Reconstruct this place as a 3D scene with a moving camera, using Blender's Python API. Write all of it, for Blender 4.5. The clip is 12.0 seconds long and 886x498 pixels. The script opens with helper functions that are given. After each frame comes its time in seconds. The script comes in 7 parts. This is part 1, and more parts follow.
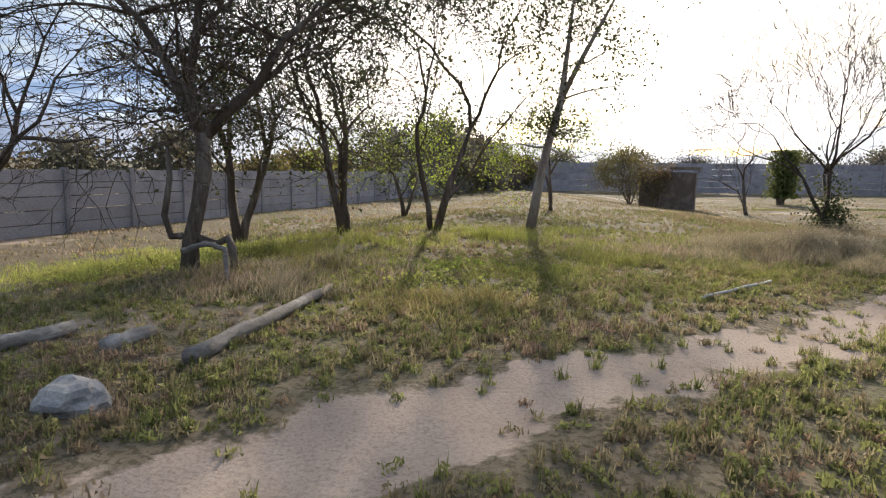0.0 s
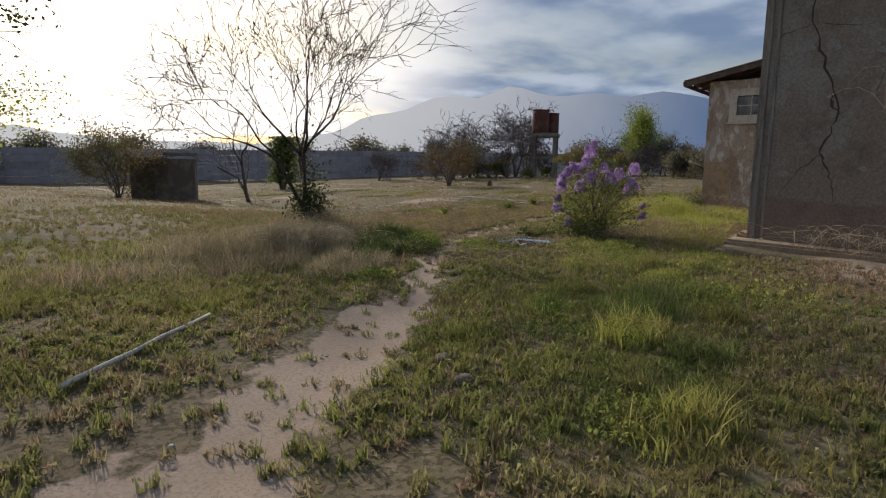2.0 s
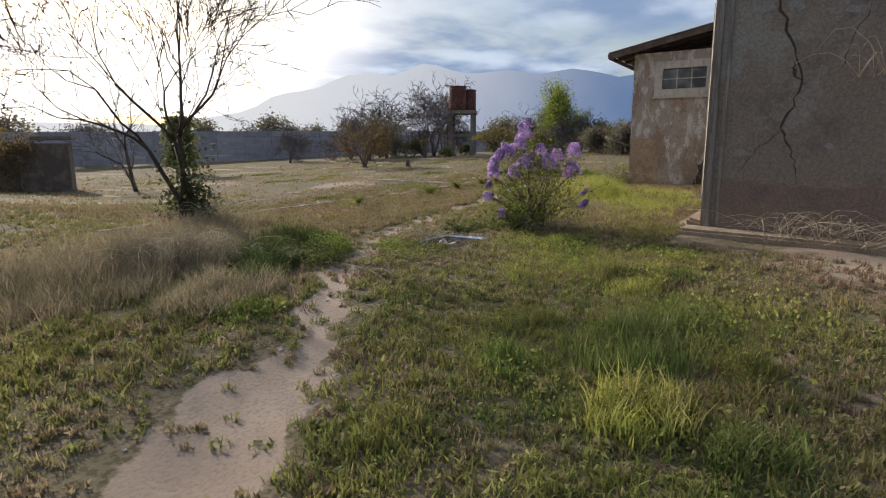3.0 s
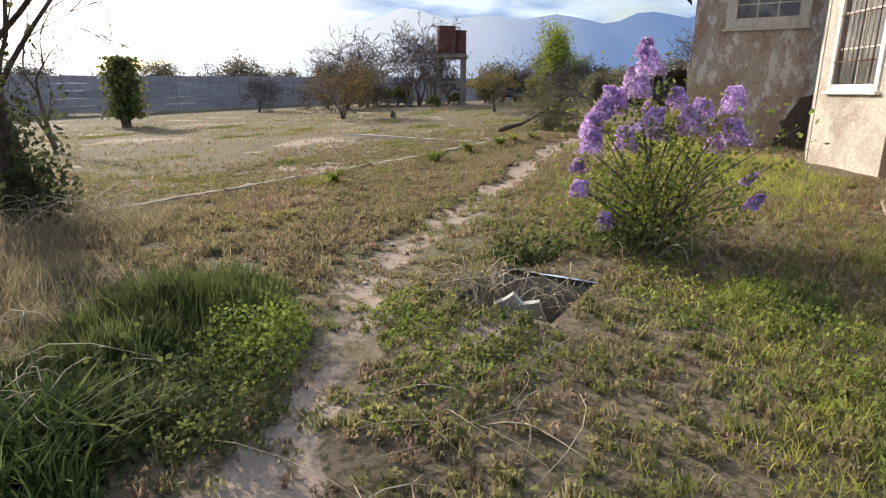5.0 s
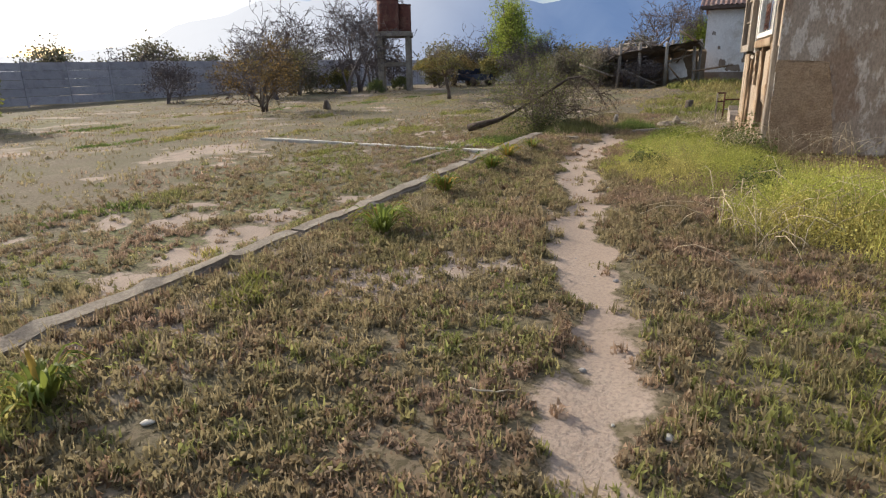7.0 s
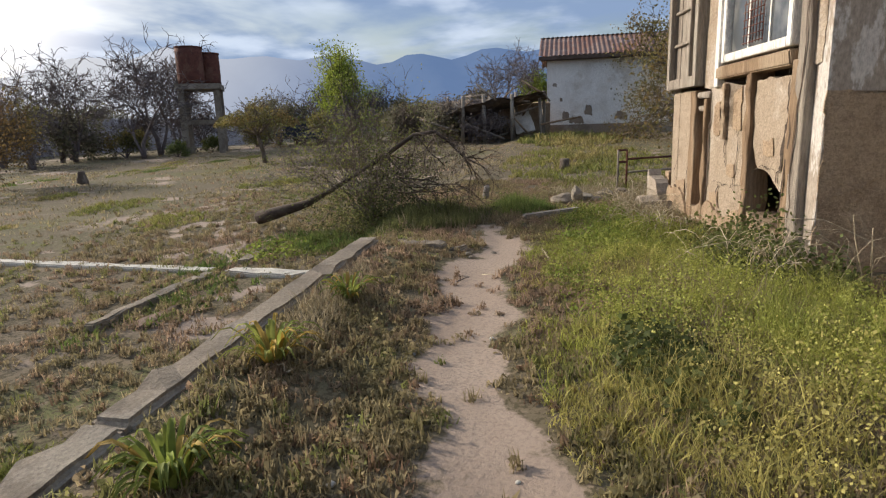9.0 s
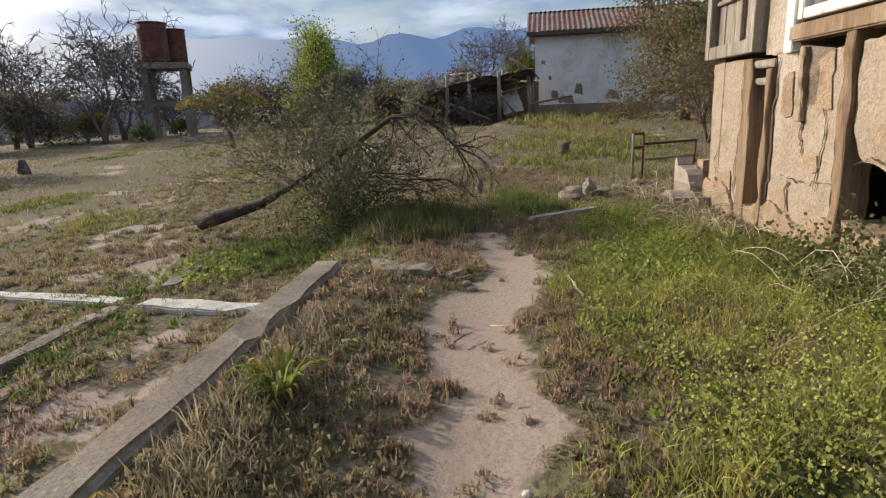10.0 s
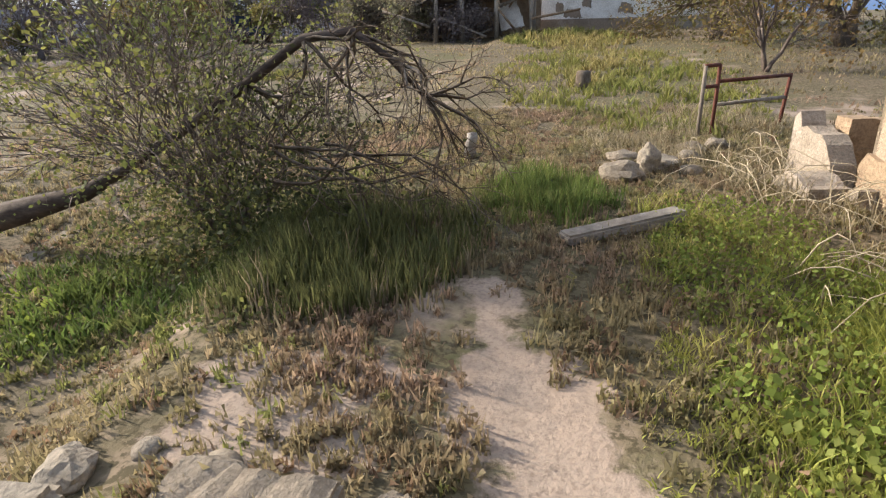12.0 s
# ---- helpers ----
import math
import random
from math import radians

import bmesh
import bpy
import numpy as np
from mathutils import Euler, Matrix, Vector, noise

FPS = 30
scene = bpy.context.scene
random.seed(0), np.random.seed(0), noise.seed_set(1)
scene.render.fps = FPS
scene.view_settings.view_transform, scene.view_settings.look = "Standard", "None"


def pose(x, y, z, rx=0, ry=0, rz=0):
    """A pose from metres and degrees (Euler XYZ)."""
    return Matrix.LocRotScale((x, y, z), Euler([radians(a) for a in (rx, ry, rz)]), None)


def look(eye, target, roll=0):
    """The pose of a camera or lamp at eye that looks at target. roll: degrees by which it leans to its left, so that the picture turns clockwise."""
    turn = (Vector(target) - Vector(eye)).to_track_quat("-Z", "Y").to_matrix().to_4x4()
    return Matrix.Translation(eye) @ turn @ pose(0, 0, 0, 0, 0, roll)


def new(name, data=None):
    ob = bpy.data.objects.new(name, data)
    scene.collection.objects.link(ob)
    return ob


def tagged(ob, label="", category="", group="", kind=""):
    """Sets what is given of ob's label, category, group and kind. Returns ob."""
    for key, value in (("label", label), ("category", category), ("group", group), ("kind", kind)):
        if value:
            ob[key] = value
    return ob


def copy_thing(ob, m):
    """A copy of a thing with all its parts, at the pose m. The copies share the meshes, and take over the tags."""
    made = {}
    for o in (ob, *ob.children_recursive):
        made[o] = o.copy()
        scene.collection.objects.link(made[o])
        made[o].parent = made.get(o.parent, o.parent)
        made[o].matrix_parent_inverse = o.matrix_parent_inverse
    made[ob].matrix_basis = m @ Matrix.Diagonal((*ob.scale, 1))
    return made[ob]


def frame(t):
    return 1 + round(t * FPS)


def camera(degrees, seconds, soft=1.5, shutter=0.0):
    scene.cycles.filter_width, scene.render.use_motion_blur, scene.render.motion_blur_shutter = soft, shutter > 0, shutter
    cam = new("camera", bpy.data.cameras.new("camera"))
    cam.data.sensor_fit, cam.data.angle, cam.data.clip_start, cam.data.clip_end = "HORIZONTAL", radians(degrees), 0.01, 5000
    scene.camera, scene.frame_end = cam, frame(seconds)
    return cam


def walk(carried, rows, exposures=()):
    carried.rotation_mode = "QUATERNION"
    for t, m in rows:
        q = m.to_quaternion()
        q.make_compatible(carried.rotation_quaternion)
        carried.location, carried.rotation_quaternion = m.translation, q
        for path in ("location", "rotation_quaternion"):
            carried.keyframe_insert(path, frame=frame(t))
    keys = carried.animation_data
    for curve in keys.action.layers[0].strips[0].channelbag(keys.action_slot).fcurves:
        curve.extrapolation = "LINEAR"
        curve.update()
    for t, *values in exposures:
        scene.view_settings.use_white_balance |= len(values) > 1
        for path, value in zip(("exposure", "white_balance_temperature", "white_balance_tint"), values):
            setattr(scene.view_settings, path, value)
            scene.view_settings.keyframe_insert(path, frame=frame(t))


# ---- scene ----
cam = camera(74.0, 12.0, soft=1.2)
PATH = [
    (0, (-3.754, -3.861, 1.320), (-3.583, -1.888, 1.047), 1.5),
    (0.5, (-3.312, -3.449, 1.299), (-2.622, -1.587, 1.060), 1.4),
    (1, (-2.774, -2.893, 1.292), (-1.716, -1.216, 1.038), 1.3),
    (1.5, (-2.199, -2.369, 1.297), (-0.852, -0.913, 1.043), 1.1),
    (2, (-1.490, -1.781, 1.324), (0.003, -0.481, 1.039), 0.8),
    (2.5, (-0.766, -1.252, 1.404), (0.811, -0.064, 1.084), 0.7),
    (2.7, (-0.482, -1.043, 1.394), (1.142, 0.081, 1.076), 0.5),
    (4.3, (2.054, 1.235, 1.432), (3.723, 2.239, 0.976), 0.2),
    (4.5, (2.456, 1.535, 1.417), (4.118, 2.544, 0.945), 0.2),
    (5, (3.473, 2.331, 1.347), (5.124, 3.334, 0.830), 0.2),
    (5.5, (4.345, 3.231, 1.218), (5.965, 4.213, 0.575), 0.3),
    (6, (5.583, 4.196, 1.348), (7.201, 5.162, 0.678), -0.1),
    (6.5, (7.106, 5.096, 1.350), (8.731, 6.028, 0.650), -0.4),
    (7, (8.803, 5.655, 1.402), (10.522, 6.502, 0.831), -0.8),
    (7.5, (10.532, 6.086, 1.439), (12.285, 6.859, 0.865), -1),
    (7.7, (11.211, 6.184, 1.500), (12.985, 6.938, 0.967), -1),
    (8.1, (12.53, 6.52, 1.47), (14.36, 7.19, 0.97), -1.2),
    (8.5, (13.72, 6.88, 1.42), (15.61, 7.43, 0.96), -1.5),
    (8.9, (14.75, 7.26, 1.36), (16.68, 7.68, 0.94), -1.8),
    (9.3, (15.536, 7.547, 1.330), (17.470, 7.873, 0.939), -1.9),
    (9.5, (15.850, 7.611, 1.350), (17.782, 7.933, 0.945), -1.9),
    (10, (16.738, 7.718, 1.347), (18.654, 8.050, 0.879), -2.2),
    (10.5, (17.604, 7.840, 1.360), (19.510, 8.176, 0.855), -2.1),
    (11, (18.385, 7.870, 1.366), (20.276, 8.198, 0.804), -2.1),
    (11.5, (19.199, 8.009, 1.320), (21.045, 8.342, 0.624), -2.2),
    (12, (20.033, 8.051, 1.328), (21.874, 8.349, 0.606), -1.6),
]
SCALE = 0.825   # metres to a unit of the plan below
walk(cam, [(t, look(Vector(eye) * SCALE, Vector(target) * SCALE, roll)) for t, eye, target, roll in PATH],
     exposures=[(0, 0.68), (0.5, -0.12), (1, -0.16), (2, -0.24), (2.5, 0.0), (2.7, 0.1), (4.3, 0.68), (5, 0.8), (5.5, 0.95), (6.5, 0.95), (7, 0.58), (7.7, 0.27), (9.5, 0.35), (10, 0.38), (11, 0.55), (11.5, 0.75), (12, 1.0)])

# ---- light ----
SUN_AZ, SUN_EL = 16.5, 24.5          # degrees from +y towards +x, and above the horizon
SUN_DIR = Vector((math.sin(radians(SUN_AZ)) * math.cos(radians(SUN_EL)),
                  math.cos(radians(SUN_AZ)) * math.cos(radians(SUN_EL)), math.sin(radians(SUN_EL))))
sun = new("sun", bpy.data.lights.new("sun", "SUN"))
sun.data.energy, sun.data.angle, sun.data.color = 4.3, radians(1.2), (1.0, 0.90, 0.76)
sun.matrix_world = look(SUN_DIR * 50, (0, 0, 0))


def nodes_of(owner):
    owner.use_nodes = True
    tree = owner.node_tree
    tree.nodes.clear()

    def n(kind, **values):
        node = tree.nodes.new(kind)
        for key, value in values.items():
            if key in node.inputs:
                node.inputs[key].default_value = value
        return node
    return tree, n, lambda a, b: tree.links.new(a, b)


def math_node(n, wire, op, a, b=None, clamp=False):
    node = n("ShaderNodeMath")
    node.operation, node.use_clamp = op, clamp
    for i, v in enumerate((a, b)):
        if v is None:
            continue
        if isinstance(v, (int, float)):
            node.inputs[i].default_value = v
        else:
            wire(v, node.inputs[i])
    return node.outputs[0]


def mix_node(n, wire, factor, a, b, blend="MIX"):
    node = n("ShaderNodeMix")
    node.data_type, node.blend_type = "RGBA", blend
    for socket, v in ((node.inputs[0], factor), (node.inputs[6], a), (node.inputs[7], b)):
        if isinstance(v, (int, float)):
            socket.default_value = v
        elif isinstance(v, (tuple, list)):
            socket.default_value = (*v[:3], 1)
        else:
            wire(v, socket)
    return node.outputs[2]


def ramp_node(n, wire, factor, lo, hi, a=0.0, b=1.0):
    node = n("ShaderNodeMapRange")
    node.interpolation_type = "SMOOTHSTEP"
    wire(factor, node.inputs[0])
    for i, v in enumerate((lo, hi, a, b)):
        node.inputs[i + 1].default_value = v
    return node.outputs[0]


def build_world():
    world = bpy.data.worlds.new("sky")
    scene.world = world
    tree, n, wire = nodes_of(world)
    sky = n("ShaderNodeTexSky")
    sky.sky_type, sky.sun_disc = "NISHITA", False
    sky.sun_elevation, sky.sun_rotation = radians(SUN_EL), radians(SUN_AZ)
    sky.air_density, sky.dust_density, sky.ozone_density = 1.0, 2.5, 1.2
    clear = mix_node(n, wire, 1.0, sky.outputs[0], (0.10, 0.10, 0.10), "MULTIPLY")
    coord = n("ShaderNodeTexCoord")
    parts = n("ShaderNodeSeparateXYZ")
    wire(coord.outputs["Generated"], parts.inputs[0])
    # clouds lie on a high flat layer: direction divided by its height
    high = math_node(n, wire, "ADD", math_node(n, wire, "MAXIMUM", parts.outputs[2], 0.0), 0.10)
    flat = n("ShaderNodeCombineXYZ")
    wire(math_node(n, wire, "DIVIDE", parts.outputs[0], high), flat.inputs[0])
    wire(math_node(n, wire, "DIVIDE", parts.outputs[1], high), flat.inputs[1])
    cover = n("ShaderNodeTexNoise", Scale=0.55, Detail=6.0, Roughness=0.55, Distortion=0.4)
    wire(flat.outputs[0], cover.inputs["Vector"])
    shade = n("ShaderNodeTexNoise", Scale=1.3, Detail=5.0, Roughness=0.5)
    wire(flat.outputs[0], shade.inputs["Vector"])
    dot = n("ShaderNodeVectorMath")
    dot.operation = "DOT_PRODUCT"
    wire(coord.outputs["Generated"], dot.inputs[0])
    dot.inputs[1].default_value = SUN_DIR
    glow = ramp_node(n, wire, dot.outputs["Value"], 0.76, 0.95)
    grey = mix_node(n, wire, ramp_node(n, wire, shade.outputs[0], 0.42, 0.66), (0.215, 0.30, 0.46), (0.53, 0.61, 0.74))
    cloud = mix_node(n, wire, glow, grey, (1.9, 1.75, 1.6))
    mask = ramp_node(n, wire, cover.outputs[0], 0.34, 0.52)
    colour = mix_node(n, wire, mask, clear, cloud)
    back = n("ShaderNodeBackground", Strength=1.0)
    wire(colour, back.inputs[0])
    wire(back.outputs[0], n("ShaderNodeOutputWorld").inputs[0])


build_world()


# ---- materials ----
def surface(name, base, second, scale=3.0, fine=40.0, rough=0.9, bump=0.4, bump_scale=None, third=None, metal=0.0,
            island=0.0, spots=(0.45, 0.65), stretch=(1, 1, 1), thin=None, distance=0.01):
    """Two-scale procedural surface: blotches of second on base, fine grain, relief."""
    mat = bpy.data.materials.new(name)
    tree, n, wire = nodes_of(mat)
    shader = n("ShaderNodeBsdfPrincipled", Roughness=rough, Metallic=metal)
    shader.inputs["Specular IOR Level"].default_value = 0.25
    coord = n("ShaderNodeTexCoord")
    scaled = n("ShaderNodeMapping")
    scaled.inputs["Scale"].default_value = stretch
    geo = n("ShaderNodeNewGeometry")
    wire(geo.outputs["Position"], scaled.inputs[0])
    big = n("ShaderNodeTexNoise", Scale=scale, Detail=6.0, Roughness=0.6)
    small = n("ShaderNodeTexNoise", Scale=fine, Detail=4.0, Roughness=0.7)
    wire(scaled.outputs[0], big.inputs["Vector"])
    wire(scaled.outputs[0], small.inputs["Vector"])
    colour = mix_node(n, wire, ramp_node(n, wire, big.outputs[0], *spots), base, second)
    if third:
        other = n("ShaderNodeTexNoise", Scale=scale * 0.37, Detail=8.0, Roughness=0.7)
        wire(scaled.outputs[0], other.inputs["Vector"])
        colour = mix_node(n, wire, ramp_node(n, wire, other.outputs[0], 0.5, 0.6), colour, third)
    grain = ramp_node(n, wire, small.outputs[0], 0.25, 0.75, 0.72, 1.22)
    value = n("ShaderNodeHueSaturation")
    wire(colour, value.inputs["Color"])
    if island:
        factor = math_node(n, wire, "MULTIPLY", grain, ramp_node(n, wire, geo.outputs["Random Per Island"], 0, 1, 1 - island, 1 + island))
        info = n("ShaderNodeObjectInfo")
        factor = math_node(n, wire, "MULTIPLY", factor, ramp_node(n, wire, info.outputs["Random"], 0, 1, 0.9, 1.12))
        wire(factor, value.inputs["Value"])
    else:
        wire(grain, value.inputs["Value"])
    wire(value.outputs[0], shader.inputs["Base Color"])
    if bump:
        relief = n("ShaderNodeTexNoise", Scale=bump_scale or fine, Detail=6.0, Roughness=0.65)
        wire(scaled.outputs[0], relief.inputs["Vector"])
        node = n("ShaderNodeBump", Strength=bump, Distance=distance)
        wire(relief.outputs[0], node.inputs["Height"])
        wire(node.outputs[0], shader.inputs["Normal"])
    out = n("ShaderNodeOutputMaterial")
    if thin:
        through_light = n("ShaderNodeBsdfTranslucent")
        wire(value.outputs[0], through_light.inputs[0])
        both = n("ShaderNodeMixShader", Fac=thin)
        wire(shader.outputs[0], both.inputs[1])
        wire(through_light.outputs[0], both.inputs[2])
        wire(both.outputs[0], out.inputs[0])
    else:
        wire(shader.outputs[0], out.inputs[0])
    return mat


def leaf_mat(name, a, b, c=None, thin=0.45, scale=0.9):
    return surface(name, a, b, scale=scale, fine=6.0, rough=0.7, bump=0, third=c, island=0.3, thin=thin)


M_BARK = surface("bark", (0.10, 0.075, 0.055), (0.19, 0.155, 0.125), 6, 50, 0.95, 0.8, 30, stretch=(1, 1, 0.25))
M_BARK_DARK = surface("dark wet bark", (0.065, 0.048, 0.038), (0.11, 0.085, 0.07), 6, 50, 0.95, 0.9, 30, stretch=(0.4, 0.4, 1))
M_BARK_PALE = surface("pale bark", (0.24, 0.20, 0.165), (0.36, 0.31, 0.26), 6, 50, 0.95, 0.7, 30, stretch=(1, 1, 0.25))
# greyer than near twigs: distance haze is mixed into the colour
M_FAR_TWIG = surface("far twigs with haze tint", (0.13, 0.105, 0.10), (0.18, 0.15, 0.14), 5, 40, 0.95, 0)
M_TWIG = surface("twigs", (0.13, 0.10, 0.085), (0.21, 0.17, 0.145), 5, 40, 0.95, 0)
M_DRY = surface("dry stems", (0.36, 0.295, 0.20), (0.48, 0.41, 0.30), 4, 30, 0.9, 0, island=0.3)
M_DEADWOOD = surface("weathered log", (0.20, 0.175, 0.15), (0.36, 0.33, 0.30), 5, 60, 0.95, 0.8, 40, stretch=(0.4, 0.4, 1), distance=0.02)
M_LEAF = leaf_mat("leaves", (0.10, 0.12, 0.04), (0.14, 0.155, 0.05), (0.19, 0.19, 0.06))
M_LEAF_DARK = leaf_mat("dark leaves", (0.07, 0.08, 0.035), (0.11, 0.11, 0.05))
M_LEAF_BRIGHT = leaf_mat("spring leaves", (0.24, 0.29, 0.05), (0.32, 0.36, 0.07))
# paler than near dark leaves, distance haze put into the colour
M_FAR_LEAF = leaf_mat("far leaves with haze tint", (0.15, 0.145, 0.09), (0.20, 0.18, 0.11), (0.17, 0.14, 0.11))
M_GRASS_LUSH = leaf_mat("bright grass", (0.36, 0.37, 0.09), (0.30, 0.33, 0.08), (0.44, 0.39, 0.13), scale=1.6)
M_LEAF_OLIVE = leaf_mat("olive leaves", (0.13, 0.12, 0.045), (0.20, 0.17, 0.055), (0.19, 0.13, 0.05))
M_LEAF_RUST = leaf_mat("rusty leaves", (0.19, 0.13, 0.05), (0.24, 0.15, 0.06), (0.15, 0.14, 0.05))
M_LEAF_LUSH = leaf_mat("lush weeds", (0.19, 0.235, 0.05), (0.25, 0.28, 0.06), (0.33, 0.33, 0.09))
M_GRASS = leaf_mat("ground weeds", (0.275, 0.225, 0.13), (0.235, 0.205, 0.10), (0.31, 0.22, 0.155), thin=0.5, scale=1.4)
M_GRASS_GREENER = leaf_mat("green ground weeds", (0.22, 0.225, 0.08), (0.18, 0.20, 0.065), (0.27, 0.24, 0.11), thin=0.55, scale=1.4)
M_GRASS_BROWN = leaf_mat("withered weeds", (0.25, 0.165, 0.105), (0.30, 0.21, 0.14), (0.20, 0.15, 0.09), thin=0.45, scale=1.4)
M_GRASS_TALL = leaf_mat("tall grass", (0.24, 0.235, 0.07), (0.20, 0.22, 0.06), (0.33, 0.27, 0.11), scale=0.8)
M_GRASS_STRAW = leaf_mat("straw grass", (0.33, 0.275, 0.18), (0.27, 0.225, 0.135), (0.30, 0.225, 0.16), scale=0.9)
# deep green that also carries the shade on dense stands
M_GRASS_DEEP = leaf_mat("deep green shaded grass", (0.08, 0.11, 0.036), (0.105, 0.13, 0.042), (0.145, 0.15, 0.06), scale=1.2)
M_GRASS_DARK = leaf_mat("green grass", (0.12, 0.17, 0.045), (0.17, 0.205, 0.06), (0.25, 0.24, 0.09), scale=1.2)
M_PETAL = leaf_mat("lilac petals", (0.58, 0.40, 0.66), (0.70, 0.53, 0.76), (0.47, 0.31, 0.60), thin=0.3, scale=6)
M_YELLOW = leaf_mat("yellow leaves", (0.45, 0.30, 0.06), (0.36, 0.25, 0.08), thin=0.3, scale=3)
M_CONCRETE = surface("old concrete", (0.235, 0.195, 0.15), (0.165, 0.135, 0.105), 4, 60, 0.95, 0.9, 40, third=(0.285, 0.245, 0.195), distance=0.015)
M_CONCRETE_PALE = surface("pale concrete", (0.52, 0.49, 0.43), (0.40, 0.37, 0.32), 5, 60, 0.95, 0.5, 50)
M_FENCE = surface("concrete fence panel", (0.31, 0.29, 0.30), (0.25, 0.23, 0.245), 2.0, 40, 0.95, 0.4, 40, island=0.12)
M_STONE = surface("field stone", (0.29, 0.275, 0.26), (0.22, 0.21, 0.21), 8, 60, 0.9, 0.8, 25, third=(0.36, 0.335, 0.30))
M_ADOBE = surface("adobe plaster", (0.36, 0.285, 0.212), (0.30, 0.232, 0.168), 2.5, 55, 0.95, 1.0, 12, third=(0.43, 0.36, 0.29), distance=0.03)
M_ADOBE_PALE = surface("pale crumbling plaster", (0.36, 0.30, 0.24), (0.28, 0.23, 0.18), 5, 55, 0.95, 1.0, 14, third=(0.42, 0.36, 0.30), distance=0.03)
M_ADOBE_RAW = surface("raw adobe", (0.37, 0.27, 0.18), (0.29, 0.205, 0.135), 4, 45, 0.95, 1.0, 18, distance=0.03)
M_PLASTER_GREY = surface("stained and shaded grey plaster", (0.26, 0.205, 0.158), (0.195, 0.152, 0.118), 1.6, 30, 0.95, 0.6, 30, third=(0.30, 0.26, 0.215))
M_PLASTER_FLAKED = surface("flaking whitewash", (0.34, 0.285, 0.235), (0.50, 0.46, 0.42), 5.0, 40, 0.95, 0.5, 20, third=(0.27, 0.20, 0.15), spots=(0.5, 0.58), stretch=(1, 1, 0.45))
M_PLASTER_WHITE = surface("dirty white plaster", (0.60, 0.55, 0.49), (0.49, 0.44, 0.385), 1.5, 30, 0.95, 0.3, 30, third=(0.42, 0.35, 0.29))
M_BAY = surface("grimy cream plaster", (0.47, 0.42, 0.36), (0.38, 0.33, 0.28), 1.8, 30, 0.95, 0.5, 25, third=(0.32, 0.265, 0.215))
M_STORE = surface("pale limewash", (0.74, 0.72, 0.69), (0.64, 0.61, 0.57), 1.2, 30, 0.95, 0.3, 30, third=(0.56, 0.51, 0.45))
M_DULL_WHITE = surface("dull cream paint", (0.50, 0.455, 0.39), (0.40, 0.355, 0.30), 9, 60, 0.8, 0.4, 40, stretch=(1, 1, 0.3))
M_WHITE_WOOD = surface("peeling white paint", (0.74, 0.71, 0.66), (0.58, 0.54, 0.48), 9, 60, 0.7, 0.4, 40, stretch=(1, 1, 0.3))
M_GREY_WOOD = surface("weathered grey wood", (0.29, 0.245, 0.20), (0.19, 0.155, 0.125), 9, 60, 0.9, 1.0, 40, stretch=(1, 1, 0.12), third=(0.36, 0.315, 0.26), distance=0.02)
M_BROWN_WOOD = surface("old brown timber", (0.25, 0.17, 0.105), (0.16, 0.105, 0.065), 6, 60, 0.9, 0.9, 40, stretch=(1, 1, 0.12), third=(0.33, 0.25, 0.17))
M_DARK_WOOD = surface("dark eaves timber", (0.09, 0.065, 0.05), (0.14, 0.10, 0.08), 6, 50, 0.9, 0.6, 40)
M_RUST = surface("rusted steel", (0.14, 0.055, 0.04), (0.10, 0.042, 0.032), 5, 50, 0.85, 0.5, 30, third=(0.17, 0.085, 0.06), metal=0.2)
M_TIN = surface("rusty corrugated sheet", (0.21, 0.125, 0.10), (0.27, 0.20, 0.175), 1.5, 40, 0.7, 0.3, 30, third=(0.22, 0.11, 0.08), metal=0.3)
M_BRICK = surface("old brick", (0.27, 0.15, 0.10), (0.20, 0.11, 0.08), 6, 50, 0.95, 0.6, 30, island=0.2)
# dark colour that stands for the shade inside the rooms
M_SHADOW_ROOM = surface("dark room backing", (0.20, 0.155, 0.12), (0.14, 0.11, 0.085), 3, 40, 0.95, 0.3)
M_DEBRIS = surface("collapsed thatch and timber", (0.13, 0.10, 0.08), (0.20, 0.16, 0.125), 3, 40, 0.95, 0.8, 20)
M_BASE = surface("reddish worn base plaster", (0.235, 0.165, 0.125), (0.19, 0.14, 0.11), 2, 40, 0.95, 0.7, 25)
M_PATCH = surface("pale plaster scar", (0.30, 0.27, 0.24), (0.25, 0.22, 0.19), 8, 40, 0.95, 0.5, 25)
M_CRACK = surface("exposed crack", (0.09, 0.065, 0.05), (0.06, 0.045, 0.035), 6, 50, 1.0, 0.5)


def glass_mat():
    mat = bpy.data.materials.new("dusty window glass")
    tree, n, wire = nodes_of(mat)
    shader = n("ShaderNodeBsdfPrincipled", Roughness=0.12)
    noise_tex = n("ShaderNodeTexNoise", Scale=3.0, Detail=5.0)
    wire(n("ShaderNodeNewGeometry").outputs["Position"], noise_tex.inputs["Vector"])
    wire(mix_node(n, wire, ramp_node(n, wire, noise_tex.outputs[0], 0.4, 0.7), (0.07, 0.075, 0.08), (0.19, 0.19, 0.18)), shader.inputs["Base Color"])
    wire(shader.outputs[0], n("ShaderNodeOutputMaterial").inputs[0])
    return mat


M_GLASS = glass_mat()


